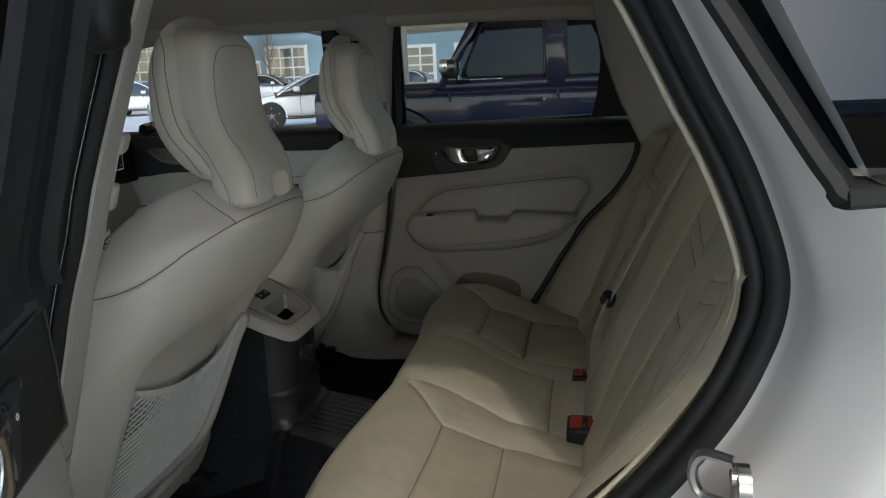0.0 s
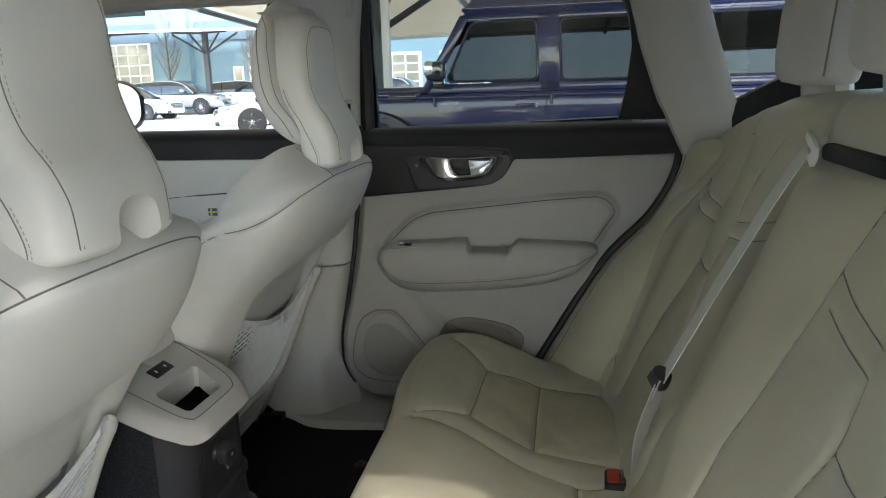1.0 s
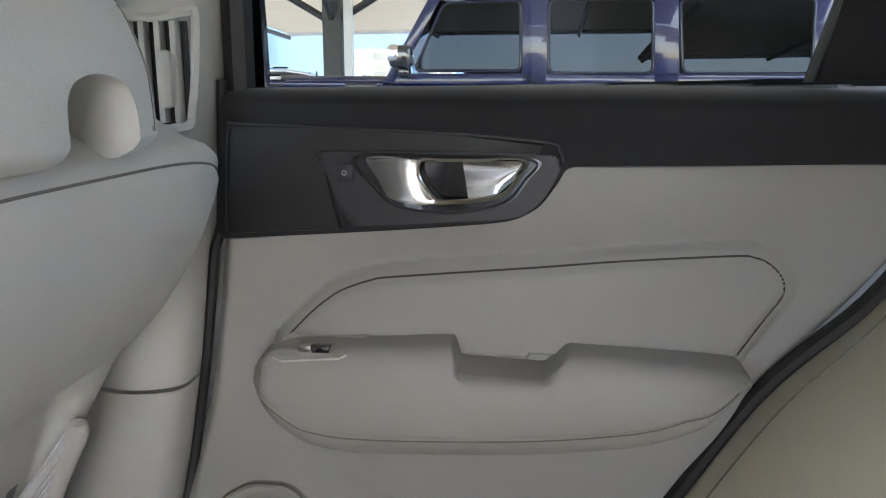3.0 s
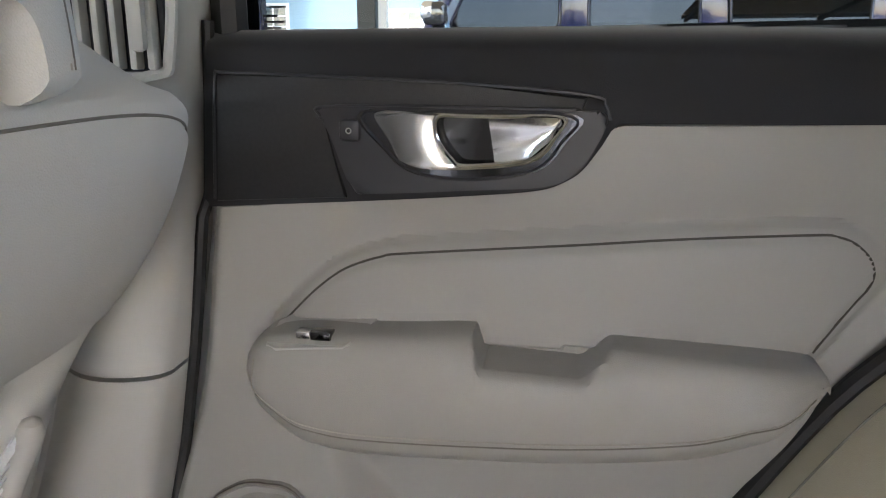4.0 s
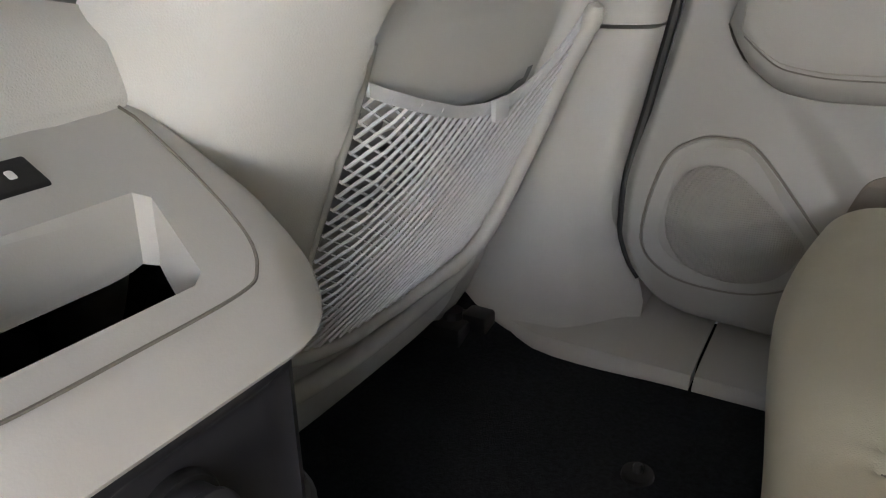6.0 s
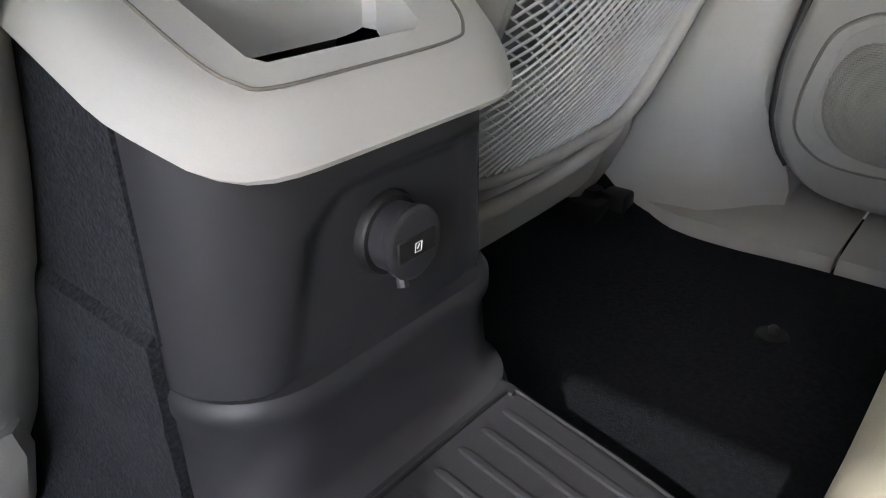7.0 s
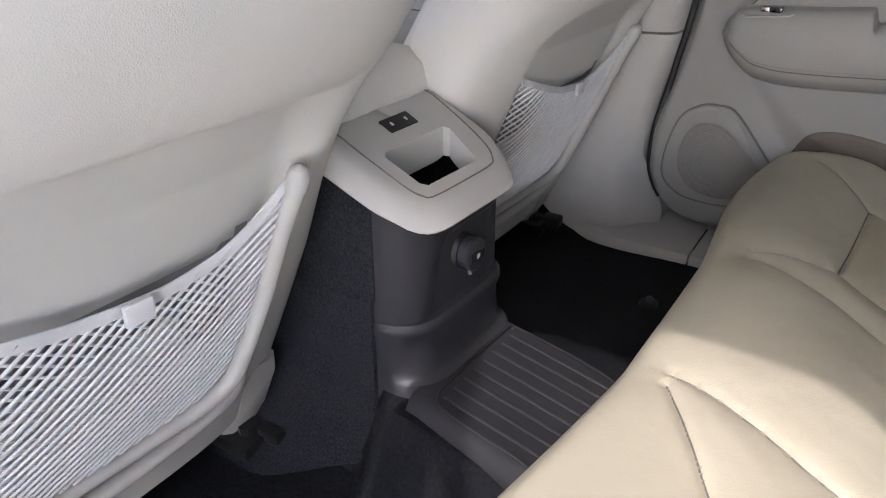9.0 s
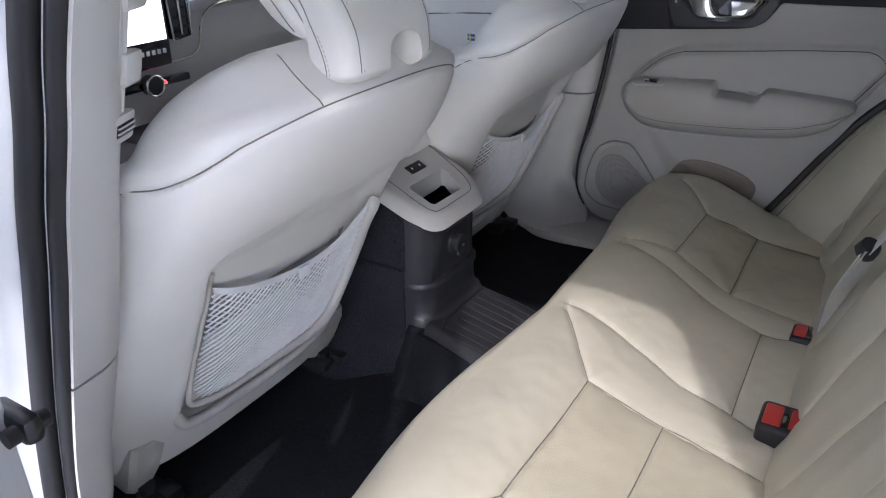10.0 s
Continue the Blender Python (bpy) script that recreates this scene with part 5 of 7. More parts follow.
def rest_mesh():
    ys = np.array(LIN(-0.70, 0.71, 300))
    top = TOPB(ys)
    rows = []
    for t in LIN(0, 1, 140):
        z = 0.565 + (top - 0.045 - 0.565) * t
        x = back_x(ys, z) + np.array([wobble(p, q, 2, 12, 0.003) for p, q in zip(ys.tolist(), z.tolist())])
        rows.append(np.stack([x, ys, z], -1))
    xb = rows[-1][:, 0]
    for a in LIN(0.12, math.pi * 0.8, 12):
        rows.append(np.stack([xb + 0.045 * (1 - math.cos(a)) + 0.008 * math.sin(a), ys, top - 0.045 + 0.045 * math.sin(a)], -1))
    return rows


part("back_cushion", grid_bm([[Vector(q) for q in r.tolist()] for r in rest_mesh()]), LEATHER_SEAT, rest, "cream leather back cushion, seams drawn in")
for line in BACK_LINES:
    pts = []
    for y, z in spline(line, 10):
        z = min(z, float(TOPB(y)) - 0.05)
        pts.append(Vector((float(back_x(np.array(y), np.array(z))) + wobble(y, z, 2, 12, 0.003) - 0.0008, y, z)))
    part("seam", tube(pts, 0.0007, 5), SEAM, rest)
# slot and strap at the head of the centre armrest
def rx(y, z):
    return float(back_x(np.array(y), np.array(z)))
part("armrest_slot", block(rx(-0.1, 1.1) - 0.012, rx(-0.1, 1.1) + 0.02, -0.135, 0.045, 1.086, 1.106, 0.006), DARK, rest, "dark slot above the folding armrest")
part("pull_strap", tube(spline([(rx(0.07, 1.1) - 0.008, 0.088, 1.098), (rx(0.05, 1.1) - 0.022, 0.06, 1.112), (rx(0.02, 1.1) - 0.022, 0.03, 1.100), (rx(0.04, 1.09) - 0.018, 0.05, 1.085), (rx(0.07, 1.09) - 0.012, 0.085, 1.09)], 6, True), 0.004, 6, True, flat=2.2), WEBBING, rest, "grey webbing pull strap")


# side bolsters between the backrest and the doors
def bolster(s):
    zs = LIN(0.56, 1.036, 38)
    front = table([(0.50, 0.18), (0.612, 0.240), (0.800, 0.355), (0.90, 0.447), (0.970, 0.490), (1.03, 0.506), (1.10, 0.504)])
    rows = []
    for z in zs:
        xa, xb = float(front(z)), rx(0.53, z) + 0.03
        row = []
        for t in LIN(0, 1, 24):
            x = xa + (xb - xa) * t - 0.022 * math.sin(math.pi * t) ** 0.8
            y = (0.716 - 0.181 * t if s > 0 else 0.690 - 0.155 * t) - 0.03 * math.sin(math.pi * t)
            row.append(Vector((x, s * y, z)))
        rows.append(row)
    last = rows[-1]
    for a in LIN(0.2, 1.57, 8):
        rows.append([q + Vector((0.055 * (1 - math.cos(a)), 0, 0.028 * math.sin(a))) for q in last])
    ob = part("side_bolster", grid_bm(rows), LEATHER_SEAT, rest, "padded cream side bolster beside the door")
    part("seam", tube([r[4] + Vector((-0.0008, 0, 0)) for r in rows[:-4]], 0.0010, 5), SEAM, rest)
    return ob


bolster(1)
bolster(-1)


def rear_headrest(y, z0, w, label):
    h = thing("headrest", (0.60, y, z0), label, "headrest", "rear headrests")
    rings = []
    for t in LIN(0, 1, 22):
        z = z0 + 0.03 + 0.155 * t
        k = (1 - abs(2 * t - 1) ** 5) ** 0.4 * 0.6 + 0.4
        rings.append(oval(0.672 + 0.012 * t, 0.672 + 0.012 * t - 0.058 * k - 0.018, w * k, w * k, 40, 4.0, z, y))
    part("pad", loft(rings), LEATHER, h, "cream leather headrest pad")
    part("foot", tube(spline([(0.655, y, z0 - 0.03), (0.655, y, z0 + 0.02), (0.65, y, z0 + 0.06)], 4), 0.03, 10, flat=2.4), LEATHER, h, "leather-covered foot")
    line = [(0.612 + 0.012 * t, y - w * 0.985, z0 + 0.045 + 0.125 * t) for t in LIN(0, 1, 12)]
    part("seam", tube(line, 0.0014, 5), SEAM, h)
    return h


rear_headrest(0.318, 1.135, 0.127, "cream leather rear outer headrest folded up")
rear_headrest(-0.308, 1.135, 0.127, "cream leather rear outer headrest folded up")
rear_headrest(0.0, 1.150, 0.105, "cream leather rear centre headrest")

# ---- belts and buckles ----
belt = thing("seat_belt", (0.40, 0.15, 0.60), "grey webbing seat belt hanging from the rear backrest", "seat belt")
anchor = Vector((0.392, 0.168, 0.612))
stop = Vector((0.414, 0.142, 0.767))
shoulder = Vector((0.570, 0.121, 1.078))
over = Vector((0.605, 0.118, 1.104))
part("strap", ribbon(spline([over, shoulder, shoulder.lerp(stop, 0.5) + Vector((-0.003, 0, 0)), stop], 8), Vector((-0.0003, 0.0185, 0.0010)), 0.0007), WEBBING, belt, "long webbing strap")
part("strap_fold", ribbon(spline([stop, stop.lerp(anchor, 0.5) + Vector((-0.012, -0.006, 0)), anchor + Vector((-0.005, 0.0, 0.0))], 8), Vector((0.012, 0.018, 0.004)), 0.0007), WEBBING, belt, "folded lap strap")
part("strap_fold", ribbon(spline([stop + Vector((0.004, -0.004, 0)), stop.lerp(anchor, 0.5) + Vector((0.0, 0.018, 0)), anchor + Vector((0.01, 0.02, -0.01))], 8), Vector((0.010, 0.018, -0.004)), 0.0007), WEBBING, belt, "folded lap strap")
part("belt_stop", tube([stop + Vector((0, -0.006, 0.010)), stop + Vector((-0.004, 0, -0.002)), stop + Vector((-0.002, 0.004, -0.014))], [0.014, 0.017, 0.012], 10), DARK_SMOOTH, belt, "black plastic belt guide")


def buckle(p, k, label):
    b = thing("belt_buckle", p, label, "belt buckle", "belt buckles")
    x, y, z = p
    part("housing", block(x - 0.030 * k, x + 0.022 * k, y - 0.028 * k, y + 0.028 * k, z - 0.055, z - 0.003, 0.008, 3), RUBBER, b, "black plastic buckle housing")
    part("button", block(x - 0.0255 * k, x - 0.006 * k, y - 0.021 * k, y + 0.019 * k, z - 0.012, z - 0.0008, 0.003), RED, b, "red release button")
    part("slot", block(x + 0.002 * k, x + 0.012 * k, y - 0.019 * k, y + 0.019 * k, z - 0.010, z - 0.0012, 0.002), RED, b, "red edge of the belt slot")
    part("slot_gap", block(x - 0.0055 * k, x + 0.0015 * k, y - 0.020 * k, y + 0.020 * k, z - 0.010, z - 0.0025, 0.0005), GLOSS_BLACK, b)
    return b


buckle((0.370, -0.098, 0.611), 1.18, "black seat belt buckle with red button on the bench")
buckle((0.366, 0.176, 0.592), 0.95, "black seat belt buckle with red button beside the strap")

# parcel shelf edge, tail panels and rear window
tagged(part("shelf", block(0.66, 1.05, -0.62, 0.64, 1.045, 1.085, 0.01), DARK), "dark load cover behind the rear backrest", "load cover", kind="structure")
tagged(part("trim", slab([(0.56, 1.05), (0.60, 1.14), (0.70, 1.19), (0.95, 1.19), (0.95, 1.05)], lambda a, b, s: (a, 0.655 + 0.03 * s, b), 0.004), DARK), "charcoal trim under the rear quarter window", "trim", kind="structure")
tagged(part("trim", slab([(0.58, 1.05), (0.62, 1.12), (0.70, 1.16), (0.95, 1.16), (0.95, 1.05)], lambda a, b, s: (a, -0.655 - 0.03 * s, b), 0.004), DARK), "charcoal trim under the rear quarter window", "trim", kind="structure")


# ---- centre console, rear end ----
def console():
    c = thing("center_console", (-0.3, 0.0, 0.55), "rear end of the centre console with light cap and power socket", "console")
    yc = 0.009
    def section(xr, w, z, r=0.04, xf=-0.62, n=10):
        """A ring with rounded rear corners at one height."""
        ring = []
        for sy in (1, -1):
            angs = LIN(math.pi / 2, 0, n) if sy == 1 else LIN(0, -math.pi / 2, n)
            for a in angs:
                ring.append(Vector((xr - r + r * math.cos(a), yc + sy * (w - r) + r * math.sin(a), z)))
        ring.append(Vector((xf, yc - w, z)))
        ring.append(Vector((xf, yc + w, z)))
        return ring
    # dark body, with a step where the foot begins
    under = lambda x: 0.740 + 0.012 * float(smooth01(-0.190, -0.220, x)) + 0.40 * max(0.0, -0.21 - x) - 0.12 * max(0.0, -0.33 - x)
    def sunk(y, z):
        """The field round the socket lies a little deeper, with rounded upper corners."""
        left = -0.064 + 0.34 * (z - 0.636) + 0.9 * max(0.0, z - 0.698)
        return 0.0055 * float(smooth01(left, left + 0.018, y)) * float(smooth01(0.084, 0.075, y)) * float(smooth01(0.717, 0.708, z))
    rr = []
    for t in LIN(0, 1, 72):
        ring = section(-0.2045 + 0.001 * t, 0.0965 - 0.001 * t, 0.628, 0.046)
        ring = ring[:10] + [ring[9].lerp(ring[10], k) for k in LIN(0, 1, 52)[1:-1]] + ring[10:]
        for v in ring:
            v.z = 0.628 + (under(v.x) - 0.628) * t
            if v.x > -0.245:
                v.x -= sunk(v.y, v.z)
        rr.append(ring)
    body = part("body", loft(rr, caps=False), DARK_SMOOTH, c, "satin black console body with a sunk socket field")
    # foot with flare onto the tunnel
    rr = []
    for z, xr, w in ((0.632, -0.201, 0.0935), (0.628, -0.1985, 0.0955), (0.620, -0.1985, 0.0955), (0.613, -0.2015, 0.0935), (0.60, -0.2015, 0.0935), (0.585, -0.2005, 0.094), (0.576, -0.199, 0.094), (0.571, -0.1965, 0.094), (0.5675, -0.192, 0.094), (0.5655, -0.186, 0.094), (0.550, -0.180, 0.094), (0.44, -0.178, 0.094)):
        rr.append(section(xr, w + 0.003, z, 0.046, -0.250))
    part("foot", loft(rr), DARK_SMOOTH, c, "satin black console foot")
    # carpeted flanks
    for sy in (-1, 1):
        yf = yc + sy * 0.0935
        part("flank", loft([[Vector((x, yf - 0.004, 0.655)), Vector((x, yf + 0.004, 0.655)), Vector((x, yf + 0.004, under(x))), Vector((x, yf - 0.004, under(x)))] for x in LIN(-0.62, -0.246, 12)]), CARPET_GREY, c, "charcoal carpet on the console side")
        fall = table([(0.0, 0.096), (0.08, 0.1025), (0.35, 0.1045), (0.6, 0.112), (0.8, 0.128), (0.93, 0.155), (1.0, 0.185)])
        drop = table([(0.0, 0.660), (0.08, 0.655), (0.35, 0.59), (0.6, 0.525), (0.8, 0.482), (0.93, 0.458), (1.0, 0.448)])
        sheet("flank", lambda u, v, sy=sy: (u, yc + sy * (0.1025 + (float(fall(v)) - 0.1025) * (1.0 if v < 0.3 else float(smooth01(-0.25, -0.36, u)))) + wobble(u, v, sy, 11, 0.002), float(drop(v))), LIN(-0.62, -0.2475, 24), LIN(0, 1, 30), CARPET_GREY, c, "charcoal carpet running down to the floor", skirt=(0, -sy * 0.006, 0))
    # light cap: wedge rising forward, rounded rear corners
    def cap_ring(inset, z_of, r):
        ring = []
        w, xr = 0.106 - inset, -0.1865 - inset
        for sy in (1, -1):
            angs = LIN(math.pi / 2, 0, 10) if sy == 1 else LIN(0, -math.pi / 2, 10)
            for a in angs:
                x = xr - r + r * math.cos(a)
                ring.append(Vector((x, yc + sy * (w - r) + r * math.sin(a), z_of(x))))
        for k in LIN(0.15, 1, 8):
            ring.append(Vector((xr - r - (0.40 - r) * k, yc - w, z_of(xr - r - (0.40 - r) * k))))
        for k in LIN(1, 0.15, 8):
            ring.append(Vector((xr - r - (0.40 - r) * k, yc + w, z_of(xr - r - (0.40 - r) * k))))
        return ring
    lo = lambda x: 0.732 + 0.013 * float(smooth01(-0.190, -0.220, x)) + 0.40 * max(0.0, -0.21 - x) - 0.12 * max(0.0, -0.33 - x)
    hi = lambda x: 0.760 + 0.52 * max(0.0, -0.20 - x) - 0.22 * max(0.0, -0.30 - x)
    def mix(t):
        return lambda x: lo(x) + (hi(x) - lo(x)) * t
    rr = [cap_ring(0.008, lo, 0.055), cap_ring(0.0015, mix(0.03), 0.055), cap_ring(0.0, mix(0.12), 0.055), cap_ring(0.004, mix(0.5), 0.055), cap_ring(0.009, mix(0.85), 0.055), cap_ring(0.014, mix(0.97), 0.053), cap_ring(0.022, hi, 0.05), cap_ring(0.034, hi, 0.045), cap_ring(0.055, hi, 0.035), cap_ring(0.080, hi, 0.02), cap_ring(0.104, hi, 0.005)]
    cap = part("cap", loft(rr), PLASTIC, c, "light grained plastic cap")
    # bin: cut through the top
    def bin_ring(f, z):
        pts = [(-0.220, -0.045), (-0.215, -0.039), (-0.214, 0.042), (-0.218, 0.049), (-0.257, 0.061), (-0.262, 0.056), (-0.262, -0.042), (-0.257, -0.048)]
        cx, cy = -0.238, 0.004
        return [Vector((cx + (x - cx) * f, cy + (y - cy) * f, z)) for x, y in pts]
    cut(cap, loft([bin_ring(0.80, 0.700), bin_ring(0.88, 0.730), bin_ring(0.985, 0.765), bin_ring(1.0, 0.785), bin_ring(1.03, 0.85)]))
    part("bin_floor", loft([bin_ring(0.82, 0.700), bin_ring(0.84, 0.712)]), RUBBER, c, "dark rubber bin floor")
    # fine joint round the cap's top
    joint = spline([(-0.36, -0.072), (-0.30, -0.069), (-0.25, -0.066), (-0.222, -0.063), (-0.209, -0.057), (-0.2035, -0.046), (-0.2025, 0.0), (-0.203, 0.052), (-0.2085, 0.068), (-0.225, 0.080), (-0.26, 0.088), (-0.30, 0.092), (-0.36, 0.095)], 8)
    part("joint", tube([(x, y, hi(x) + 0.0003) for x, y in joint], 0.0008, 5), SEAM, c, "fine joint round the cap's top")
    # seat heating keys
    def tilted(x0, x1, ya, yb, lift, deep, mat, label=""):
        bm = block(x0, x1, ya, yb, -deep, lift, 0.0012, 2)
        for v in bm.verts:
            v.co.z += hi(v.co.x)
        return part("key_pad" if label else "key_mark", bm, mat, c, label)
    tilted(-0.2935, -0.277, -0.012, 0.033, 0.0015, 0.004, RUBBER, "small black seat heating keys")
    tilted(-0.2925, -0.278, 0.0100, 0.0107, 0.0021, 0.0, RUBBER)
    for ym in (-0.003, 0.020):
        tilted(-0.2875, -0.2825, ym, ym + 0.004, 0.0021, 0.0, MARK_WHITE)
    # socket with round cap
    sc = Vector((-0.205, 0.0115, 0.681))
    def disc(x, r, n=32, k=1.0):
        return [Vector((x, sc.y + 0.0 + r * math.cos(2 * math.pi * j / n), sc.z + r * k * math.sin(2 * math.pi * j / n))) for j in range(n)]
    part("socket_ring", loft([disc(-0.215, 0.0205), disc(-0.2065, 0.0205), disc(-0.2045, 0.0190), disc(-0.2045, 0.0165)]), RUBBER, c, "socket collar")
    lid = part("socket_cap", loft([disc(-0.207, 0.0165), disc(-0.196, 0.0165), disc(-0.1945, 0.0178), disc(-0.1915, 0.0178), disc(-0.1905, 0.0165), disc(-0.1903, 0.015)]), DARK_SMOOTH, c, "round black socket cap with a white mark")
    part("cap_field", block(-0.1912, -0.1896, sc.y - 0.0125, sc.y + 0.0125, sc.z - 0.0065, sc.z + 0.0045, 0.0007, 1), RUBBER, lid)
    part("cap_mark", tube([Vector((-0.1893, sc.y + a, sc.z - 0.001 + b)) for a, b in ((-0.0024, -0.0024), (0.0016, -0.0024), (0.0024, 0.0020), (-0.0016, 0.0020))], 0.00026, 4, True), MARK_WHITE, lid)
    part("cap_mark", tube([Vector((-0.1893, sc.y - 0.0008, sc.z - 0.002)), Vector((-0.1893, sc.y + 0.0008, sc.z + 0.0002))], 0.0003, 4), MARK_WHITE, lid)
    part("cap_strap", tube([(-0.199, sc.y - 0.002, sc.z - 0.016), (-0.196, sc.y - 0.004, sc.z - 0.023)], 0.003, 8), DARK_SMOOTH, lid)
    # armrest box in front
    rr = []
    for x, zt, w in ((-0.311, 0.823, 0.088), (-0.317, 0.848, 0.100), (-0.335, 0.864, 0.106), (-0.50, 0.870, 0.108), (-0.62, 0.868, 0.104), (-0.64, 0.85, 0.10)):
        rr.append([Vector((x, yc + w * math.copysign(abs(math.cos(a)) ** 0.45, math.cos(a)), (zt + 0.812) / 2 + (zt - 0.812) / 2 * math.copysign(abs(math.sin(a)) ** 0.5, math.sin(a)))) for a in LIN(0, 2 * math.pi, 33)[:-1]])
    part("armrest", loft(rr), LEATHER, c, "cream leather armrest lid")
    part("front_body", block(-1.25, -0.56, yc - 0.11, yc + 0.11, 0.55, 0.78, 0.02), DARK_SMOOTH, c, "dark front console body")
    return c


console()

# ---- ribbed tunnel mat ----
mat = thing("tunnel_mat", (-0.1, -0.012, 0.56), "ribbed black rubber mat on the floor tunnel behind the console", "floor mat")
def tun(x, y, lift):
    return Vector((x, y, 0.561 + lift - 0.19 * max(0.0, x + 0.185) - 0.08 * smooth01(0.0, 0.10, x)))
def mat_sheet(u, v):
    x = -0.203 + 0.263 * v
    ya = -0.104 - 0.10 * max(0.0, x + 0.188)
    yb = 0.089 - 0.06 * max(0.0, x + 0.188)
    y = ya + (yb - ya) * u
    near, far = y - ya, yb - y
    drop = 0.030 * (1 - math.sqrt(max(0.0, 1 - (1 - min(1.0, near / 0.022)) ** 2))) + 0.03 * (1 - math.sqrt(max(0.0, 1 - (1 - min(1.0, far / 0.012)) ** 2)))
    return tun(x, y, 0.005 - drop)
sheet("rubber", mat_sheet, LIN(0, 1, 90), LIN(0, 1, 40), MAT_RIB, mat, "black rubber sheet", skirt=(0, 0, -0.05))
part("edge_groove", tube(spline([tun(0.05, -0.108, 0.005), tun(-0.06, -0.098, 0.005), tun(-0.118, -0.093, 0.005), tun(-0.150, -0.091, 0.005), tun(-0.172, -0.086, 0.005), tun(-0.180, -0.074, 0.005), tun(-0.182, -0.05, 0.005), tun(-0.182, 0.060, 0.005), tun(-0.178, 0.072, 0.005), tun(-0.165, 0.076, 0.005), tun(-0.05, 0.070, 0.005), tun(0.05, 0.064, 0.005)], 6), 0.0016, 6), RUBBER, mat)
for k in range(8):
    y = -0.0755 + 0.0192 * k
    part("rib", tube([tun(-0.176, y, 0.0035), tun(-0.172, y, 0.0052), tun(-0.168, y, 0.0056), tun(-0.10, y - 0.001, 0.0056), tun(0.0, y - 0.004, 0.0056), tun(0.02, y - 0.005, 0.005)], [0.0010, 0.0024, 0.0028, 0.0028, 0.0028, 0.0020], 8, flat=0.7), MAT_RIB, mat)

# anchor stud of the far carpet
st = thing("floor_anchor", (-0.126, 0.408, 0.445), "small black plastic carpet anchor stud on the floor", "floor anchor")
part("disc", loft([[Vector((-0.126 + r * math.cos(a), 0.408 + r * math.sin(a), z)) for a in LIN(0, 2 * math.pi, 21)[:-1]] for r, z in ((0.015, 0.444), (0.014, 0.450), (0.007, 0.4505))]), RUBBER, st)
part("stud", tube([(-0.126, 0.408, 0.449), (-0.126, 0.408, 0.456), (-0.126, 0.408, 0.459)], [0.004, 0.005, 0.003], 8), DARK_SMOOTH, st)


# ---- near side: open door, body frame, seals ----
hinge = Matrix.Translation((-0.095, -0.805, 0)) @ Matrix.Rotation(radians(-66), 4, "Z") @ Matrix.Translation((0.217, 0.70, 0))
near_door = copy_thing(FAR_DOOR, hinge @ Matrix.Diagonal((1, -1, 1, 1)) @ Matrix.Translation((0.1, 0.72, 0.45)))
tagged(near_door, "wide open rear car door, cream lining, dark upper trim")
for ob in list(near_door.children):
    if ob.name.startswith("front_seal"):
        bpy.data.objects.remove(ob)
EDGE = [(-0.051, -0.860, 1.08), (-0.051, -0.860, 1.112), (-0.040, -0.840, 1.186), (-0.022, -0.820, 1.282), (-0.010, -0.805, 1.36)]
def frame_row(q, w):
    a = Vector(q)
    return [a + Vector((0.016, 0.006, 0)) + Vector((0.407, -0.914, 0)) * k for k in (-0.006,)] + [a + Vector((0.407, -0.914, 0)) * k * w + Vector((0.914, 0.407, 0)) * b for k, b in ((0.0, 0.0), (0.02, 0.006), (0.30, 0.008), (0.36, 0.002), (0.42, 0.002), (0.50, 0.009), (0.95, 0.009), (1.0, 0.0))]
part("frame_cover", grid_bm([frame_row(q, 0.13) for q in spline(EDGE, 5)]), DARK, near_door, "charcoal window frame cover")
part("frame_lip", tube([Vector(q) + Vector((-0.004, -0.002, 0)) for q in spline(EDGE, 5)], 0.007, 8), RUBBER, near_door, "black rubber door edge seal")
for ob in near_door.children_recursive:
    if ob.type == "MESH" and ob.data.materials[0] == GLASS_TINT:
        ob.data = ob.data.copy()
        ob.data.materials[0] = GLASS_DARK
# added out of view; closes the near front side against stray light
near_front = copy_thing(FRONT_DOOR, Matrix.Diagonal((1, -1, 1, 1)) @ Matrix.Translation((-0.8, 0.72, 0.45)))
tagged(near_front, "closed front car door, cream lining, dark upper trim")

REAR_EDGE = [(0.30, 1.395), (0.36, 1.355), (0.404, 1.285), (0.445, 1.204), (0.480, 1.136), (0.506, 1.066), (0.510, 1.029), (0.500, 0.987), (0.473, 0.925), (0.413, 0.832), (0.31, 0.705), (0.235, 0.585), (0.17, 0.50), (0.10, 0.468)]
FRONT_EDGE = [(-0.02, 1.395), (-0.05, 1.305), (-0.087, 1.218), (-0.122, 1.134), (-0.142, 1.075), (-0.170, 1.005), (-0.193, 0.934), (-0.215, 0.87), (-0.25, 0.76), (-0.282, 0.63), (-0.29, 0.56), (-0.275, 0.50), (-0.22, 0.468)]
yfront = table([(0.44, -0.655), (0.52, -0.668), (0.60, -0.672), (1.30, -0.672), (1.42, -0.64)])
yin = table([(0.44, -0.615), (0.55, -0.635), (0.80, -0.655), (0.95, -0.67), (1.07, -0.672), (1.2, -0.662), (1.42, -0.605)])
frame_thing = thing("body_frame", (0.1, -0.75, 0.40), "white painted door opening of the car with black rubber seals", "car body", kind="structure")


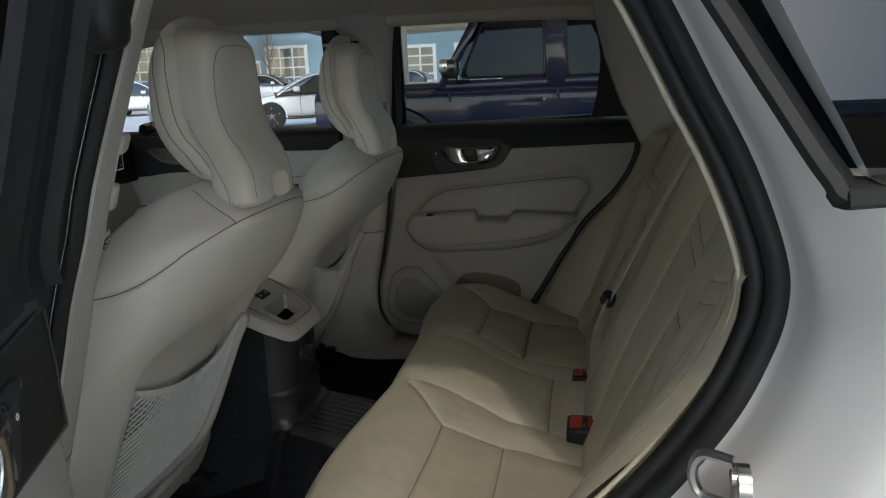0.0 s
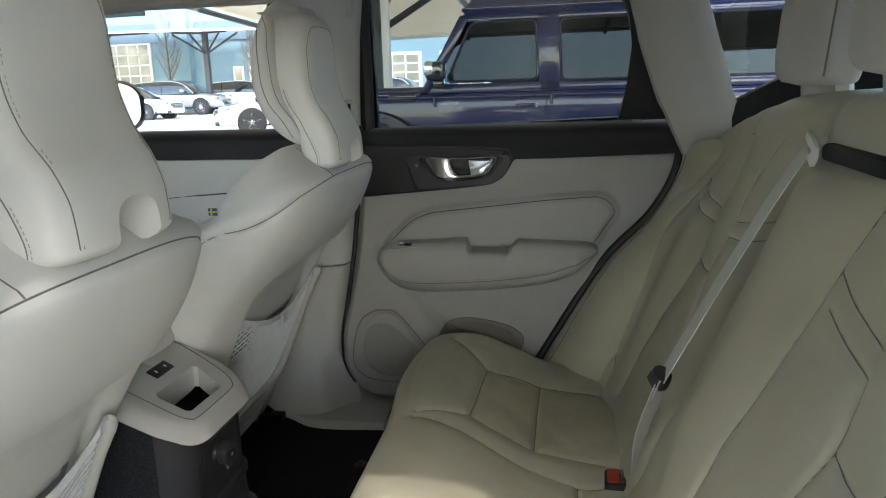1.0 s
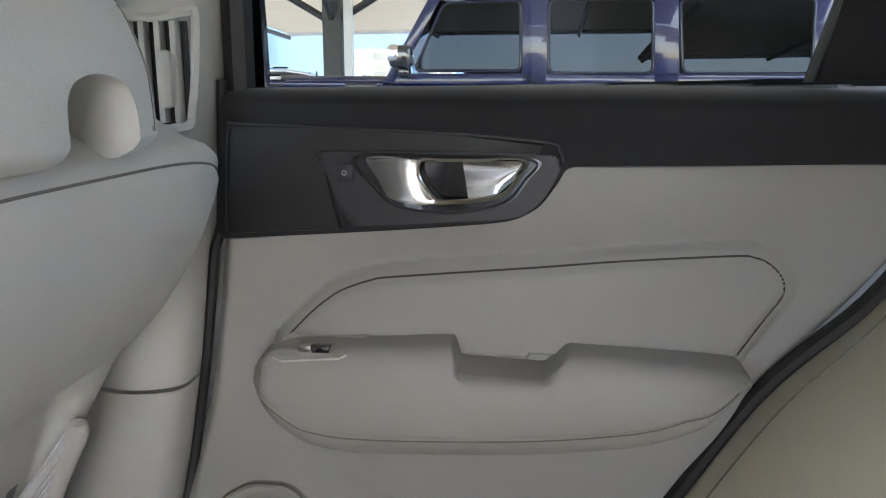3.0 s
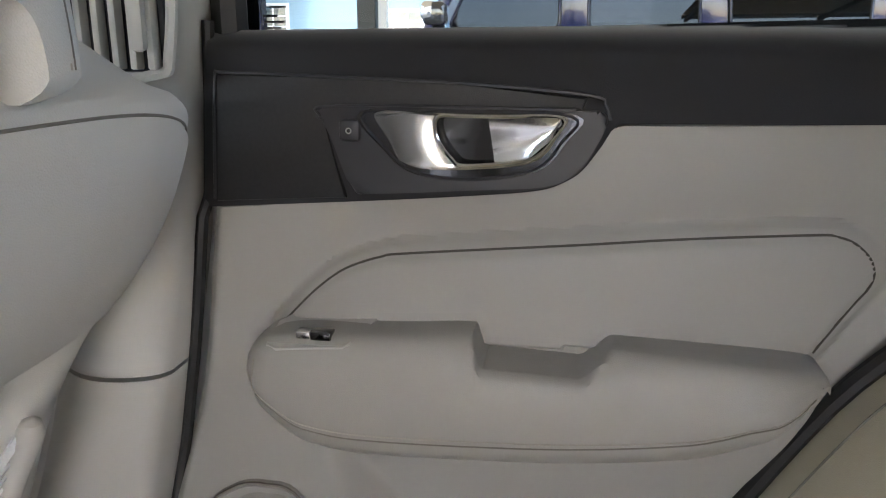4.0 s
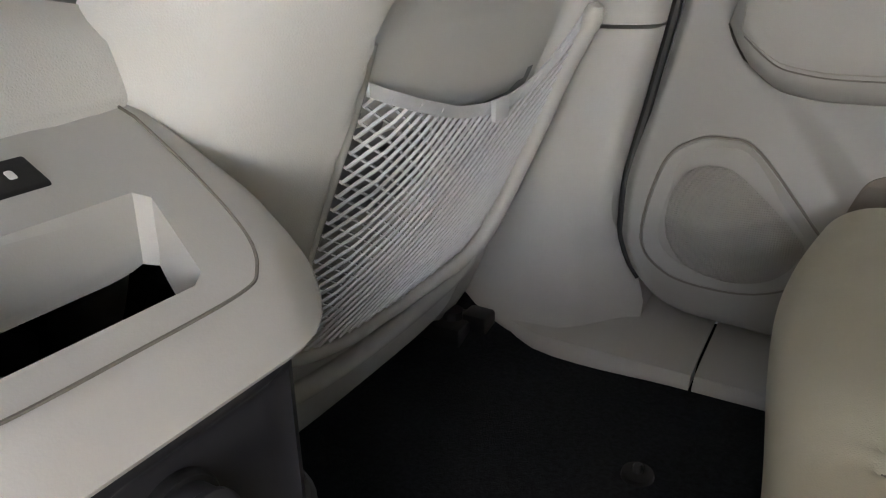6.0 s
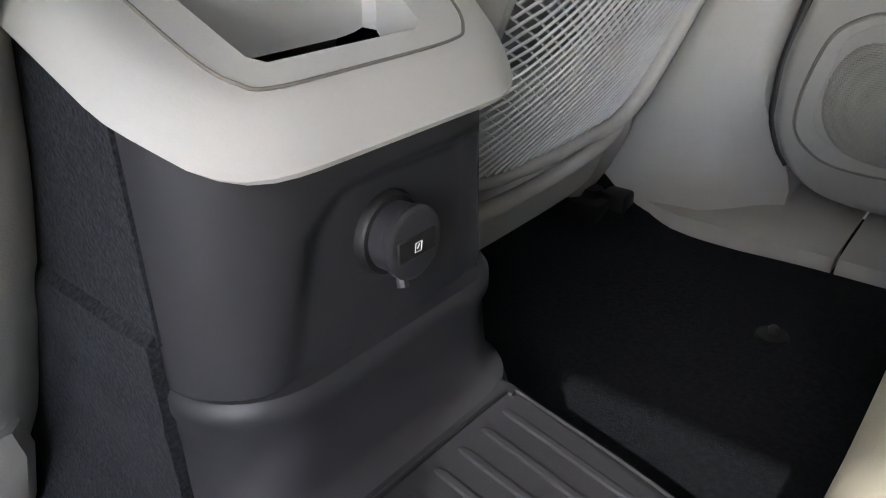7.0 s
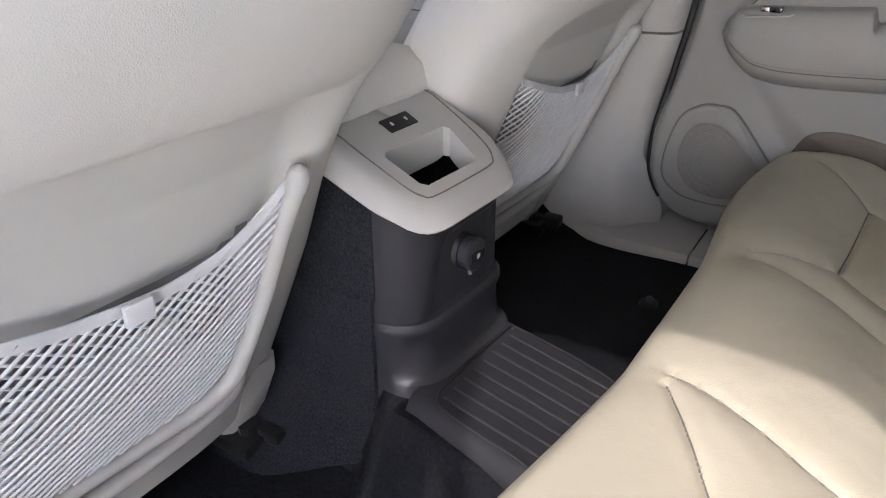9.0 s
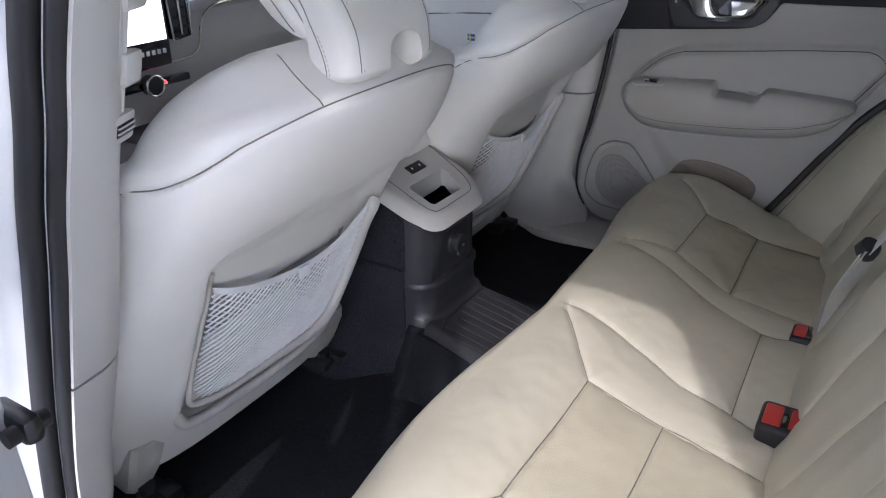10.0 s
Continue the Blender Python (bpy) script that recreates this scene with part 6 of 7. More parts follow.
def wall_strip(line, outward, steps, depth=None):
    """Bodywork beside the opening: from each point of the edge outward along the steps (off the edge, out of the cabin)."""
    pts = spline(line, 6)
    rows = []
    for i, p in enumerate(pts):
        a, b = pts[max(i - 1, 0)], pts[min(i + 1, len(pts) - 1)]
        d = (b - a) / max(1e-9, np.linalg.norm(b - a))
        n = np.array([-d[1], d[0]]) * outward
        y0 = float((depth or yin)(float(p[1])))
        most = 0.30 - 0.238 * float(smooth01(1.02, 1.14, p[1])) * (outward > 0)
        rows.append([Vector((p[0] + n[0] * min(o, most), y0 - w, p[1] + n[1] * min(o, most))) for o, w in steps])
    return grid_bm(rows)


def seal(line, outward, off, w, r, depth=None):
    pts = spline(line, 6)
    out = []
    for i, p in enumerate(pts):
        a, b = pts[max(i - 1, 0)], pts[min(i + 1, len(pts) - 1)]
        d = (b - a) / max(1e-9, np.linalg.norm(b - a))
        n = np.array([-d[1], d[0]]) * outward
        out.append((p[0] + n[0] * off, float((depth or yin)(float(p[1]))) - w, p[1] + n[1] * off))
    return tube(out, r, 10)


for line, sgn, dep, k in ((REAR_EDGE, 1, yin, 0.85), (FRONT_EDGE, -1, yfront, 0.82)):
    part("inner_seal", seal(line, sgn, 0.011 * k, 0.012, 0.011 * k, dep), RUBBER, frame_thing, "black rubber seal")
    part("outer_seal", seal(line, sgn, 0.030 * k, 0.026, 0.0135 * k, dep), RUBBER, frame_thing, "thick black rubber seal")
part("rear_jamb", wall_strip(REAR_EDGE, 1, ((0.014, 0.015), (0.032, 0.032), (0.036, 0.05), (0.036, 0.09), (0.042, 0.125), (0.058, 0.155), (0.066, 0.175), (0.075, 0.185), (0.10, 0.20), (0.16, 0.21), (0.30, 0.215))), BODY_WHITE, frame_thing, "white painted rear door jamb")
part("pillar_jamb", wall_strip(FRONT_EDGE, -1, ((0.014, 0.016), (0.032, 0.032), (0.036, 0.05), (0.042, 0.075), (0.060, 0.090), (0.10, 0.095), (0.16, 0.095)), yfront), BODY_WHITE, frame_thing, "white painted centre pillar")
part("rail_jamb", block(-1.25, 0.42, -0.735, -0.655, 1.338, 1.47, 0.02, 3), BODY_WHITE, frame_thing, "white painted roof rail")
# block added in the opening's upper corner; stops sun on the seat shoulder
part("corner_fillet", block(-0.088, -0.034, -0.75, -0.70, 1.262, 1.352, 0.02, 3), RUBBER, frame_thing, "black block added to keep sun off the near seat")
part("rail_seal", tube([(x, -0.652, 1.345) for x in LIN(-0.02, 0.36, 10)], 0.014, 10), RUBBER, frame_thing, "black rubber seal")
part("sill_plate", block(-0.45, 0.16, -0.86, -0.60, 0.36, 0.462, 0.02, 4), BODY_WHITE, frame_thing, "white painted door sill")
# inner trim line along the rear seal
part("trim_edge", seal(REAR_EDGE, 1, -0.003, 0.002, 0.0030), LEATHER_SEAT, frame_thing, "light edge trim inside the seal")
# quarter panel and its window
part("quarter_panel", grid_bm([[Vector((x, -0.888 - 0.03 * math.exp(-((z - 0.7) / 0.25) ** 2) + 0.02 * float(smooth01(1.05, 1.16, z)), z)) for z in LIN(0.35, 1.15, 24)] for x in LIN(0.60, 1.9, 20)]), BODY_WHITE, frame_thing, "white painted rear wing")
fr = spline([(0.395, -0.80, 1.37), (0.455, -0.845, 1.268), (0.49, -0.862, 1.21), (0.520, -0.872, 1.163), (0.535, -0.874, 1.152), (0.60, -0.876, 1.156), (1.3, -0.87, 1.20)], 8)
part("window_surround", tube(fr, 0.011, 8, flat=0.8), RUBBER, frame_thing, "black rubber window surround")
part("quarter_pane", slab([(0.40, 1.37), (0.46, 1.27), (0.53, 1.165), (0.60, 1.165), (1.3, 1.21), (1.2, 1.34), (0.9, 1.40)], lambda a, b, s: (a, -0.868 + 0.35 * max(0.0, b - 1.16) + 0.004 * s, b), 0), GLASS_DARK, frame_thing, "dark tinted rear quarter glass")
# striker
stk = thing("door_striker", (0.485, -0.79, 0.90), "chromed steel door striker bolted to the jamb", "door striker")
part("plate", loft([[Vector((xx, -0.793 + r * 0.016 * math.cos(a), 0.902 + r * 0.022 * math.sin(a))) for a in LIN(0, 2 * math.pi, 25)[:-1]] for xx, r in ((0.500, 1.0), (0.4905, 1.0), (0.489, 0.92), (0.4888, 0.8))]), METAL, stk, "steel striker plate")
for z in (0.889, 0.915):
    part("bolt", tube([(0.49, -0.797, z), (0.4855, -0.797, z)], 0.0065, 10), METAL, stk)
part("loop", tube(spline([(0.490, -0.785, 0.882), (0.468, -0.772, 0.884), (0.461, -0.768, 0.902), (0.468, -0.772, 0.920), (0.490, -0.785, 0.922)], 5), 0.0048, 8), METAL, stk, "polished steel loop")
# front door latch on the pillar (outer side)
lat = thing("door_check", (-0.2, -0.758, 0.832), "black door check strap on the pillar", "door check")
part("arm", block(-0.225, -0.165, -0.768, -0.748, 0.818, 0.846, 0.008), BLACK_METAL, lat)
part("pin", tube([(-0.178, -0.778, 0.832), (-0.178, -0.74, 0.832)], 0.009, 10), BLACK_METAL, lat)

# ---- dashboard ----
dash = thing("dashboard", (-1.05, 0.1, 0.80), "cream and black dashboard with lit portrait display and chrome air vents", "dashboard")
def dshape(u, v):
    prof = [(-1.55, 1.055), (-1.20, 1.085), (-1.02, 1.085), (-0.985, 1.07), (-0.975, 1.04), (-0.99, 0.99), (-0.965, 0.955), (-0.95, 0.90), (-0.96, 0.82), (-1.0, 0.70), (-1.05, 0.60)]
    i = min(int(v * 10), 9)
    t = v * 10 - i
    y = -0.72 + 1.44 * u
    return (prof[i][0] + (prof[i + 1][0] - prof[i][0]) * t - 0.05 * (y / 0.7) ** 2, y, prof[i][1] + (prof[i + 1][1] - prof[i][1]) * t - 0.01 * (y / 0.7) ** 2)
sheet("top_pad", dshape, LIN(0, 1, 40), LIN(0, 0.45, 24), DARK, dash, "charcoal dashboard top")
sheet("lower_pad", dshape, LIN(0, 1, 40), LIN(0.455, 1.0, 24), PLASTIC, dash, "cream lower dashboard")
part("display_frame", block(-0.965, -0.935, -0.090, 0.066, 0.90, 1.12, 0.008), GLOSS_BLACK, dash, "gloss black display surround")
part("display", block(-0.9365, -0.933, -0.078, 0.056, 0.955, 1.105, 0.001), SCREEN, dash, "lit portrait touch display")
bm = bmesh.new()
for k in range(9):
    block(-0.9345, -0.932, -0.070 + 0.014 * k, -0.063 + 0.014 * k, 0.928, 0.937, 0, 1, bm)
part("display_icons", bm, MARK_WHITE, dash)
for y0, y1, zc in ((0.078, 0.135, 1.00), (0.47, 0.56, 1.055), (-0.160, -0.100, 1.00)):
    part("vent_mouth", block(-0.985, -0.945, y0, y1, zc - 0.055, zc + 0.055, 0.008), GLOSS_BLACK, dash, "black air vent")
    part("vent_rim", tube([(-0.945, y0, zc + 0.05), (-0.943, y1, zc + 0.055), (-0.943, y1 - 0.004, zc - 0.05), (-0.945, y0 + 0.006, zc - 0.055)], 0.0025, 6, True), CHROME, dash, "chrome vent rim")
    part("vent_blade", tube([(-0.944, (y0 + y1) / 2, zc + 0.045), (-0.944, (y0 + y1) / 2, zc - 0.045)], 0.0035, 6), CHROME, dash)
    for k in (0.2, 0.4, 0.6, 0.8):
        part("vent_blade", tube([(-0.9455, y0 + 0.008, zc - 0.05 + 0.1 * k), (-0.9455, y1 - 0.008, zc - 0.05 + 0.1 * k)], 0.0025, 6), DARK, dash)
part("key_strip", block(-0.955, -0.936, -0.105, 0.105, 0.859, 0.876, 0.004), GLOSS_BLACK, dash, "black key strip")
part("hazard_key", tube([(-0.9345, 0.030, 0.865), (-0.9345, 0.040, 0.865), (-0.9345, 0.035, 0.872)], 0.0012, 5, True), glow("hazard_lamp", (0.9, 0.05, 0.04), 1.0), dash, "red hazard key")
part("volume_knob", tube([(-0.945, 0.0, 0.868), (-0.922, 0.0, 0.868)], 0.021, 20), DARK_SMOOTH, dash, "metal volume knob")
part("knob_rim", tube([(-0.9225, 0.021 * math.cos(a), 0.868 + 0.021 * math.sin(a)) for a in LIN(0, 2 * math.pi, 25)[:-1]], 0.003, 6, True), CHROME, dash, "chrome knob rim")
part("chrome_line", tube(spline([(-0.952, -0.12, 0.895), (-0.946, 0.022, 0.902), (-0.946, 0.125, 0.906), (-0.948, 0.155, 0.93), (-0.952, 0.170, 0.970), (-0.956, 0.204, 0.996), (-0.965, 0.275, 1.004), (-0.985, 0.46, 1.0)], 8), 0.0035, 6), CHROME, dash, "chrome trim line")
part("end_trim", block(-1.15, -0.985, 0.60, 0.72, 0.95, 1.08, 0.015), DARK, dash, "charcoal dashboard end")
# windscreen
ws = part("windscreen", grid_bm([[Vector((-1.62 + 0.62 * t, y, 1.02 + 0.40 * t)) for y in LIN(-0.68 + 0.08 * t, 0.68 - 0.08 * t, 8)] for t in LIN(0, 1, 8)]), GLASS)
ws.visible_shadow = False
tagged(ws, "clear curved windscreen glass", "windscreen", kind="structure")
# rear quarter glass and tailgate on the far side
rq = part("rear_quarter_glass", slab([(0.575, 1.16), (0.56, 1.30), (0.62, 1.36), (0.95, 1.36), (1.05, 1.20), (0.95, 1.16)], lambda a, b, s: (a, 0.70 - 0.30 * max(0.0, b - 1.16) + 0.004 * s, b), 0), GLASS)
rq.visible_shadow = False
tagged(rq, "clear rear quarter window glass", "car window", kind="structure")
tg = part("tailgate_glass", grid_bm([[Vector((1.10 + 0.18 * (1 - t), y, 1.08 + 0.30 * t)) for y in LIN(-0.58, 0.58, 6)] for t in LIN(0, 1, 5)]), GLASS)
tg.visible_shadow = False
tagged(tg, "clear tailgate window glass", "car window", kind="structure")
tagged(part("tailgate", block(1.22, 1.27, -0.70, 0.70, 0.40, 1.08, 0.02), PLASTIC), "light plastic tailgate lining", "tailgate", kind="structure")
for s in (1, -1):
    tagged(part("trim", block(1.02, 1.14, s * 0.60 - 0.04, s * 0.60 + 0.04, 1.05, 1.40, 0.02), PLASTIC), "cream rear corner pillar cover", "pillar trim", kind="structure")
    tagged(part("side_wall", block(0.62, 1.25, s * 0.70 - 0.02, s * 0.70 + 0.02, 0.40, 1.12, 0.01), PLASTIC), "light plastic load bay side", "side wall", kind="structure")
# belt strap and height adjuster on the far centre pillar
fb = thing("front_seat_belt", (-0.27, 0.60, 0.5), "grey front seat belt hanging from the centre pillar", "seat belt")
part("strap", ribbon(spline([(-0.245, 0.60, 1.30), (-0.262, 0.607, 1.15), (-0.285, 0.625, 1.00), (-0.30, 0.645, 0.90)], 6), (0.018, 0.006, 0.0), 0.0007), WEBBING, fb, "long webbing strap")
part("anchor", block(-0.262, -0.228, 0.588, 0.606, 1.285, 1.325, 0.005), DARK_SMOOTH, fb, "black belt anchor")
part("adjuster", block(-0.285, -0.225, 0.602, 0.625, 1.22, 1.345, 0.01), PLASTIC, fb, "light plastic height adjuster")
hk = thing("coat_hook", (-0.16, 0.63, 1.36), "small light plastic coat hook on the pillar", "coat hook")
part("hook", tube(spline([(-0.165, 0.622, 1.375), (-0.155, 0.612, 1.36), (-0.155, 0.608, 1.335), (-0.162, 0.616, 1.325)], 5), 0.006, 8), PLASTIC, hk)

# slab added out of sight to stop sun leaking onto the bench
tagged(part("trim", slab([(0.55, 1.05), (0.55, 1.12), (0.46, 1.28), (0.38, 1.40), (0.38, 1.45), (0.90, 1.45), (0.80, 1.20), (0.80, 1.05)], lambda a, b, q: (a, -0.70 - 0.02 * q, b), 0.004), PLASTIC), "cream slab added behind the rear door to block sun", "pillar trim", kind="structure")


# ---- ground ----
tagged(part("ground", grid_bm([[Vector((x, y, 0.0)) for y in (-400, -40, -8, 8, 40, 400)] for x in (-400, -40, -8, 8, 40, 400)]), ASPHALT), "sunlit pale concrete parking lot", "ground", kind="structure")


def wheel(parent, x, y, r, w, spokes=5, s=-1, rim_mat=None):
    """Tyre, rim and spokes; s is the side that the rim faces."""
    def ring(rad, yy):
        return [Vector((x + rad * math.cos(2 * math.pi * j / 36), yy, r + rad * math.sin(2 * math.pi * j / 36))) for j in range(36)]
    wh = part("wheel", loft([ring(r * 0.72, y + s * w * 0.5), ring(r * 0.93, y + s * w * 0.5), ring(r, y + s * w * 0.35), ring(r, y - s * w * 0.35), ring(r * 0.93, y - s * w * 0.5), ring(r * 0.72, y - s * w * 0.5)]), TYRE, parent, "black tyre")
    yo = y + s * w * 0.42
    part("rim", loft([ring(r * 0.74, yo + s * 0.01), ring(r * 0.70, yo + s * 0.012), ring(r * 0.66, yo), ring(r * 0.64, yo - s * 0.08)], caps=False), rim_mat or ALLOY, wh, "alloy rim")
    bm = bmesh.new()
    for k in range(spokes):
        a = 2 * math.pi * k / spokes + 0.3
        pts = [Vector((x + q * r * math.cos(a), yo + s * (0.012 - 0.02 * (1 - q)), r + q * r * math.sin(a))) for q in (0.05, 0.3, 0.5, 0.68)]
        tube(pts, [r * 0.10, r * 0.065, r * 0.05, r * 0.06], 6, bm=bm)
    part("spokes", bm, rim_mat or ALLOY, wh, "alloy spokes")
    part("brake", loft([ring(r * 0.5, yo - s * 0.07), ring(r * 0.5, yo - s * 0.09)]), BLACK_METAL, wh, "dark brake disc")
    return wh


# ---- boxy blue off-road wagon, parked alongside ----
def blue_wagon():
    y0, y1 = 5.2, 7.05
    c = thing("parked_wagon", (0.0, 6.1, 0.0), "parked navy blue boxy off-road wagon with dark windows", "car")
    # main lower body
    rings = []
    for z, xf, xr, ins in ((0.50, -2.05, 2.10, 0.06), (0.58, -2.10, 2.14, 0.02), (0.80, -2.12, 2.16, 0.0), (1.02, -2.12, 2.16, 0.0), (1.085, -2.11, 2.16, 0.012), (1.10, -2.10, 2.155, 0.03)):
        rings.append([Vector(p) for p in ((xf, y0 + ins, z), (-1.0, y0 + ins, z), (0.0, y0 + ins, z), (1.0, y0 + ins, z), (xr, y0 + ins, z), (xr, y1 - ins, z), (0, y1 - ins, z), (xf, y1 - ins, z))])
    body = part("body", loft(rings), BODY_BLUE, c, "navy painted body")
    part("hood", loft([[Vector((x, y, z)) for x, y in ((-2.06, y0 + i), (-0.93, y0 + i), (-0.93, y1 - i), (-2.06, y1 - i))] for z, i in ((1.09, 0.10), (1.125, 0.105), (1.145, 0.13), (1.15, 0.18))]), BODY_BLUE, c, "flat navy hood")
    # front wing top with indicator
    part("front_wing", block(-2.08, -0.98, y0 + 0.0, y0 + 0.16, 1.06, 1.118, 0.02, 3), BODY_BLUE, c, "navy front wing")
    part("indicator", block(-1.93, -1.75, y0 + 0.03, y0 + 0.11, 1.115, 1.155, 0.015, 3), FRAME_WHITE, c, "clear indicator lamp on the wing")
    # louvred side vent
    part("side_vent", block(-1.25, -1.02, y0 - 0.006, y0 + 0.01, 1.035, 1.10, 0.006), GLOSS_BLACK, c, "black louvred side vent")
    for k in range(4):
        part("vent_louvre", block(-1.24, -1.03, y0 - 0.012, y0 - 0.004, 1.043 + 0.014 * k, 1.05 + 0.014 * k, 0.002), STEEL_DARK, c)
    # greenhouse shell: posts and roof, with real openings
    ins = 0.035
    top = 1.70
    roof = loft([[Vector((x, y, z)) for x, y in ((-0.60 + f, y0 + i), (2.10 - f * 0.3, y0 + i), (2.10 - f * 0.3, y1 - i), (-0.60 + f, y1 - i))] for z, i, f in ((1.70, ins, 0.0), (1.735, ins - 0.02, -0.02), (1.75, ins - 0.02, -0.02), (1.78, 0.06, 0.02), (1.90, 0.14, 0.10), (1.935, 0.24, 0.2))])
    part("roof", roof, BODY_BLUE, c, "navy roof with rain gutter")
    part("roof_gutter", tube([(-0.62, y0 + 0.012, 1.735), (2.10, y0 + 0.012, 1.735)], 0.012, 6), BODY_BLUE, c)
    yy = lambda z: y0 + 0.012 + 0.03 * (z - 1.10) / 0.6
    def post(name, quad, label=""):
        return part(name, slab(quad, lambda a, b, s: (a, yy(b) + 0.05 * s, b), 0.006), BODY_BLUE, c, label)
    post("pillar", [(-0.985, 1.10), (-0.90, 1.10), (-0.66, 1.52), (-0.56, 1.70), (-0.645, 1.70)], "sloping navy windscreen pillar")
    post("pillar", [(-0.012, 1.10), (0.156, 1.10), (0.146, 1.70), (-0.025, 1.70)], "navy centre pillar")
    post("pillar", [(0.862, 1.10), (1.03, 1.10), (0.99, 1.70), (0.835, 1.70)], "navy rear pillar")
    post("pillar", [(1.86, 1.10), (2.14, 1.10), (2.10, 1.70), (1.84, 1.70)], "navy corner pillar")
    post("window_rail", [(-0.66, 1.655), (1.90, 1.655), (1.90, 1.705), (-0.62, 1.705)], "navy rail above the windows")
    post("window_rail", [(-0.93, 1.095), (1.90, 1.095), (1.90, 1.172), (0.80, 1.172), (-0.90, 1.165)], "navy rail below the windows")
    for quad in ([(-0.76, 1.185), (-0.025, 1.185), (-0.035, 1.645), (-0.555, 1.635)], [(0.165, 1.172), (0.855, 1.172), (0.828, 1.648), (0.150, 1.648)], [(1.045, 1.172), (1.855, 1.172), (1.84, 1.645), (1.0, 1.645)]):
        rq = []
        n = len(quad)
        for i in range(n):
            p, q0, q1 = np.array(quad[i]), np.array(quad[i - 1]), np.array(quad[(i + 1) % n])
            for t in LIN(0, 1, 5):
                a = p + (q0 - p) / np.linalg.norm(q0 - p) * 0.05
                b = p + (q1 - p) / np.linalg.norm(q1 - p) * 0.05
                rq.append(tuple((1 - t) ** 2 * a + 2 * t * (1 - t) * p + t * t * b))
        w = part("window", tube([(a, yy(b) - 0.004, b) for a, b in rq], 0.011, 6, True), RUBBER, c, "black rubber window seal")
        part("chrome_line", tube([(a, yy(b) - 0.012, b) for a, b in rq], 0.004, 5, True), BODY_BLUE, w)
        part("pane", slab(rq, lambda a, b, s: (a, yy(b) + 0.004 * s, b), 0), GLASS_DARK, w, "dark reflecting window pane")
    # far side closed, dark cabin
    part("cabin_back", block(-0.6, 2.0, y1 - 0.06, y1 - 0.03, 1.10, 1.70, 0.004), DARK, c, "dark cabin lining")
    part("cabin_floor", block(-0.9, 2.0, y0 + 0.1, y1 - 0.06, 1.0, 1.08, 0.004), DARK, c)
    for x in (0.05, 1.0):
        part("seat", block(x - 0.1, x + 0.12, y0 + 0.25, y0 + 0.75, 1.05, 1.42, 0.05, 3), DARK, c, "dark seat back")
        part("seat", block(x - 0.1, x + 0.12, y1 - 0.75, y1 - 0.25, 1.05, 1.42, 0.05, 3), DARK, c, "dark seat back")
    part("front_screen", grid_bm([[Vector((-0.97 + 0.36 * t, y, 1.12 + 0.58 * t)) for y in LIN(y0 + 0.06, y1 - 0.06, 3)] for t in (0, 1)]), GLASS_DARK, c, "windscreen")
    # door gaps, handles, hinges, side strip
    for x in (0.048, 0.125 - 0.03, 0.93):
        part("door_gap", block(x - 0.004, x + 0.004, y0 - 0.003, y0 + 0.01, 0.60, 1.12, 0), RUBBER, c)
    for x in (-0.12, 0.80):
        part("door_handle", block(x - 0.08, x + 0.08, y0 - 0.035, y0 - 0.012, 0.975, 1.0, 0.008), BODY_BLUE, c, "navy grab handle")
        part("handle_button", tube([(x + 0.09, y0 - 0.03, 0.985), (x + 0.09, y0, 0.985)], 0.016, 10), CHROME, c)
    for x in (-0.86, 0.085):
        for z in (0.80, 1.03):
            part("hinge", tube([(x, y0 - 0.014, z - 0.04), (x, y0 - 0.014, z + 0.04)], 0.013, 8), BODY_BLUE, c, "exposed door hinge")
    part("side_strip", block(-2.1, 2.14, y0 - 0.022, y0 + 0.004, 0.74, 0.80, 0.006), STEEL_DARK, c, "dark protective side strip")
    part("crease", block(-2.1, 2.14, y0 - 0.008, y0 + 0.004, 1.055, 1.072, 0.004), BODY_BLUE, c)
    # mirror
    m = part("mirror", block(-0.885, -0.735, y0 - 0.27, y0 - 0.11, 1.20, 1.345, 0.035, 4), GLOSS_BLACK, c, "black door mirror")
    part("mirror_cap", block(-0.90, -0.80, y0 - 0.275, y0 - 0.105, 1.225, 1.35, 0.04, 4), CHROME, m, "chrome mirror cap")
    part("mirror_arm", block(-0.85, -0.77, y0 - 0.13, y0 + 0.01, 1.14, 1.21, 0.015), GLOSS_BLACK, m)
    for x in (-1.42, 1.45):
        rings = [[Vector((x + r * math.cos(a), yy2, 0.42 + r * math.sin(a))) for a in LIN(-0.2, math.pi + 0.2, 24)] for r, yy2 in ((0.46, y0 - 0.06), (0.54, y0 - 0.06), (0.56, y0 + 0.02))]
        part("wheel_flare", grid_bm(rings), GLOSS_BLACK, c, "black wheel arch flare")
        wheel(c, x, y0 + 0.14, 0.40, 0.27, 5, -1, BLACK_METAL)
        wheel(c, x, y1 - 0.14, 0.40, 0.27, 5, 1, BLACK_METAL)
    part("spare_wheel", loft([[Vector((xx, 6.1 + r * math.cos(a), 1.05 + r * math.sin(a))) for a in LIN(0, 2 * math.pi, 33)[:-1]] for xx, r in ((2.17, 0.33), (2.20, 0.39), (2.36, 0.39), (2.40, 0.33), (2.40, 0.1))]), BODY_BLUE, c, "covered spare wheel")
    part("bumper", block(-2.30, -2.08, y0 + 0.02, y1 - 0.02, 0.45, 0.72, 0.04, 3), BODY_BLUE, c, "navy front bumper")
    part("grille", block(-2.14, -2.10, y0 + 0.45, y1 - 0.45, 0.76, 1.02, 0.01), GLOSS_BLACK, c, "black grille")
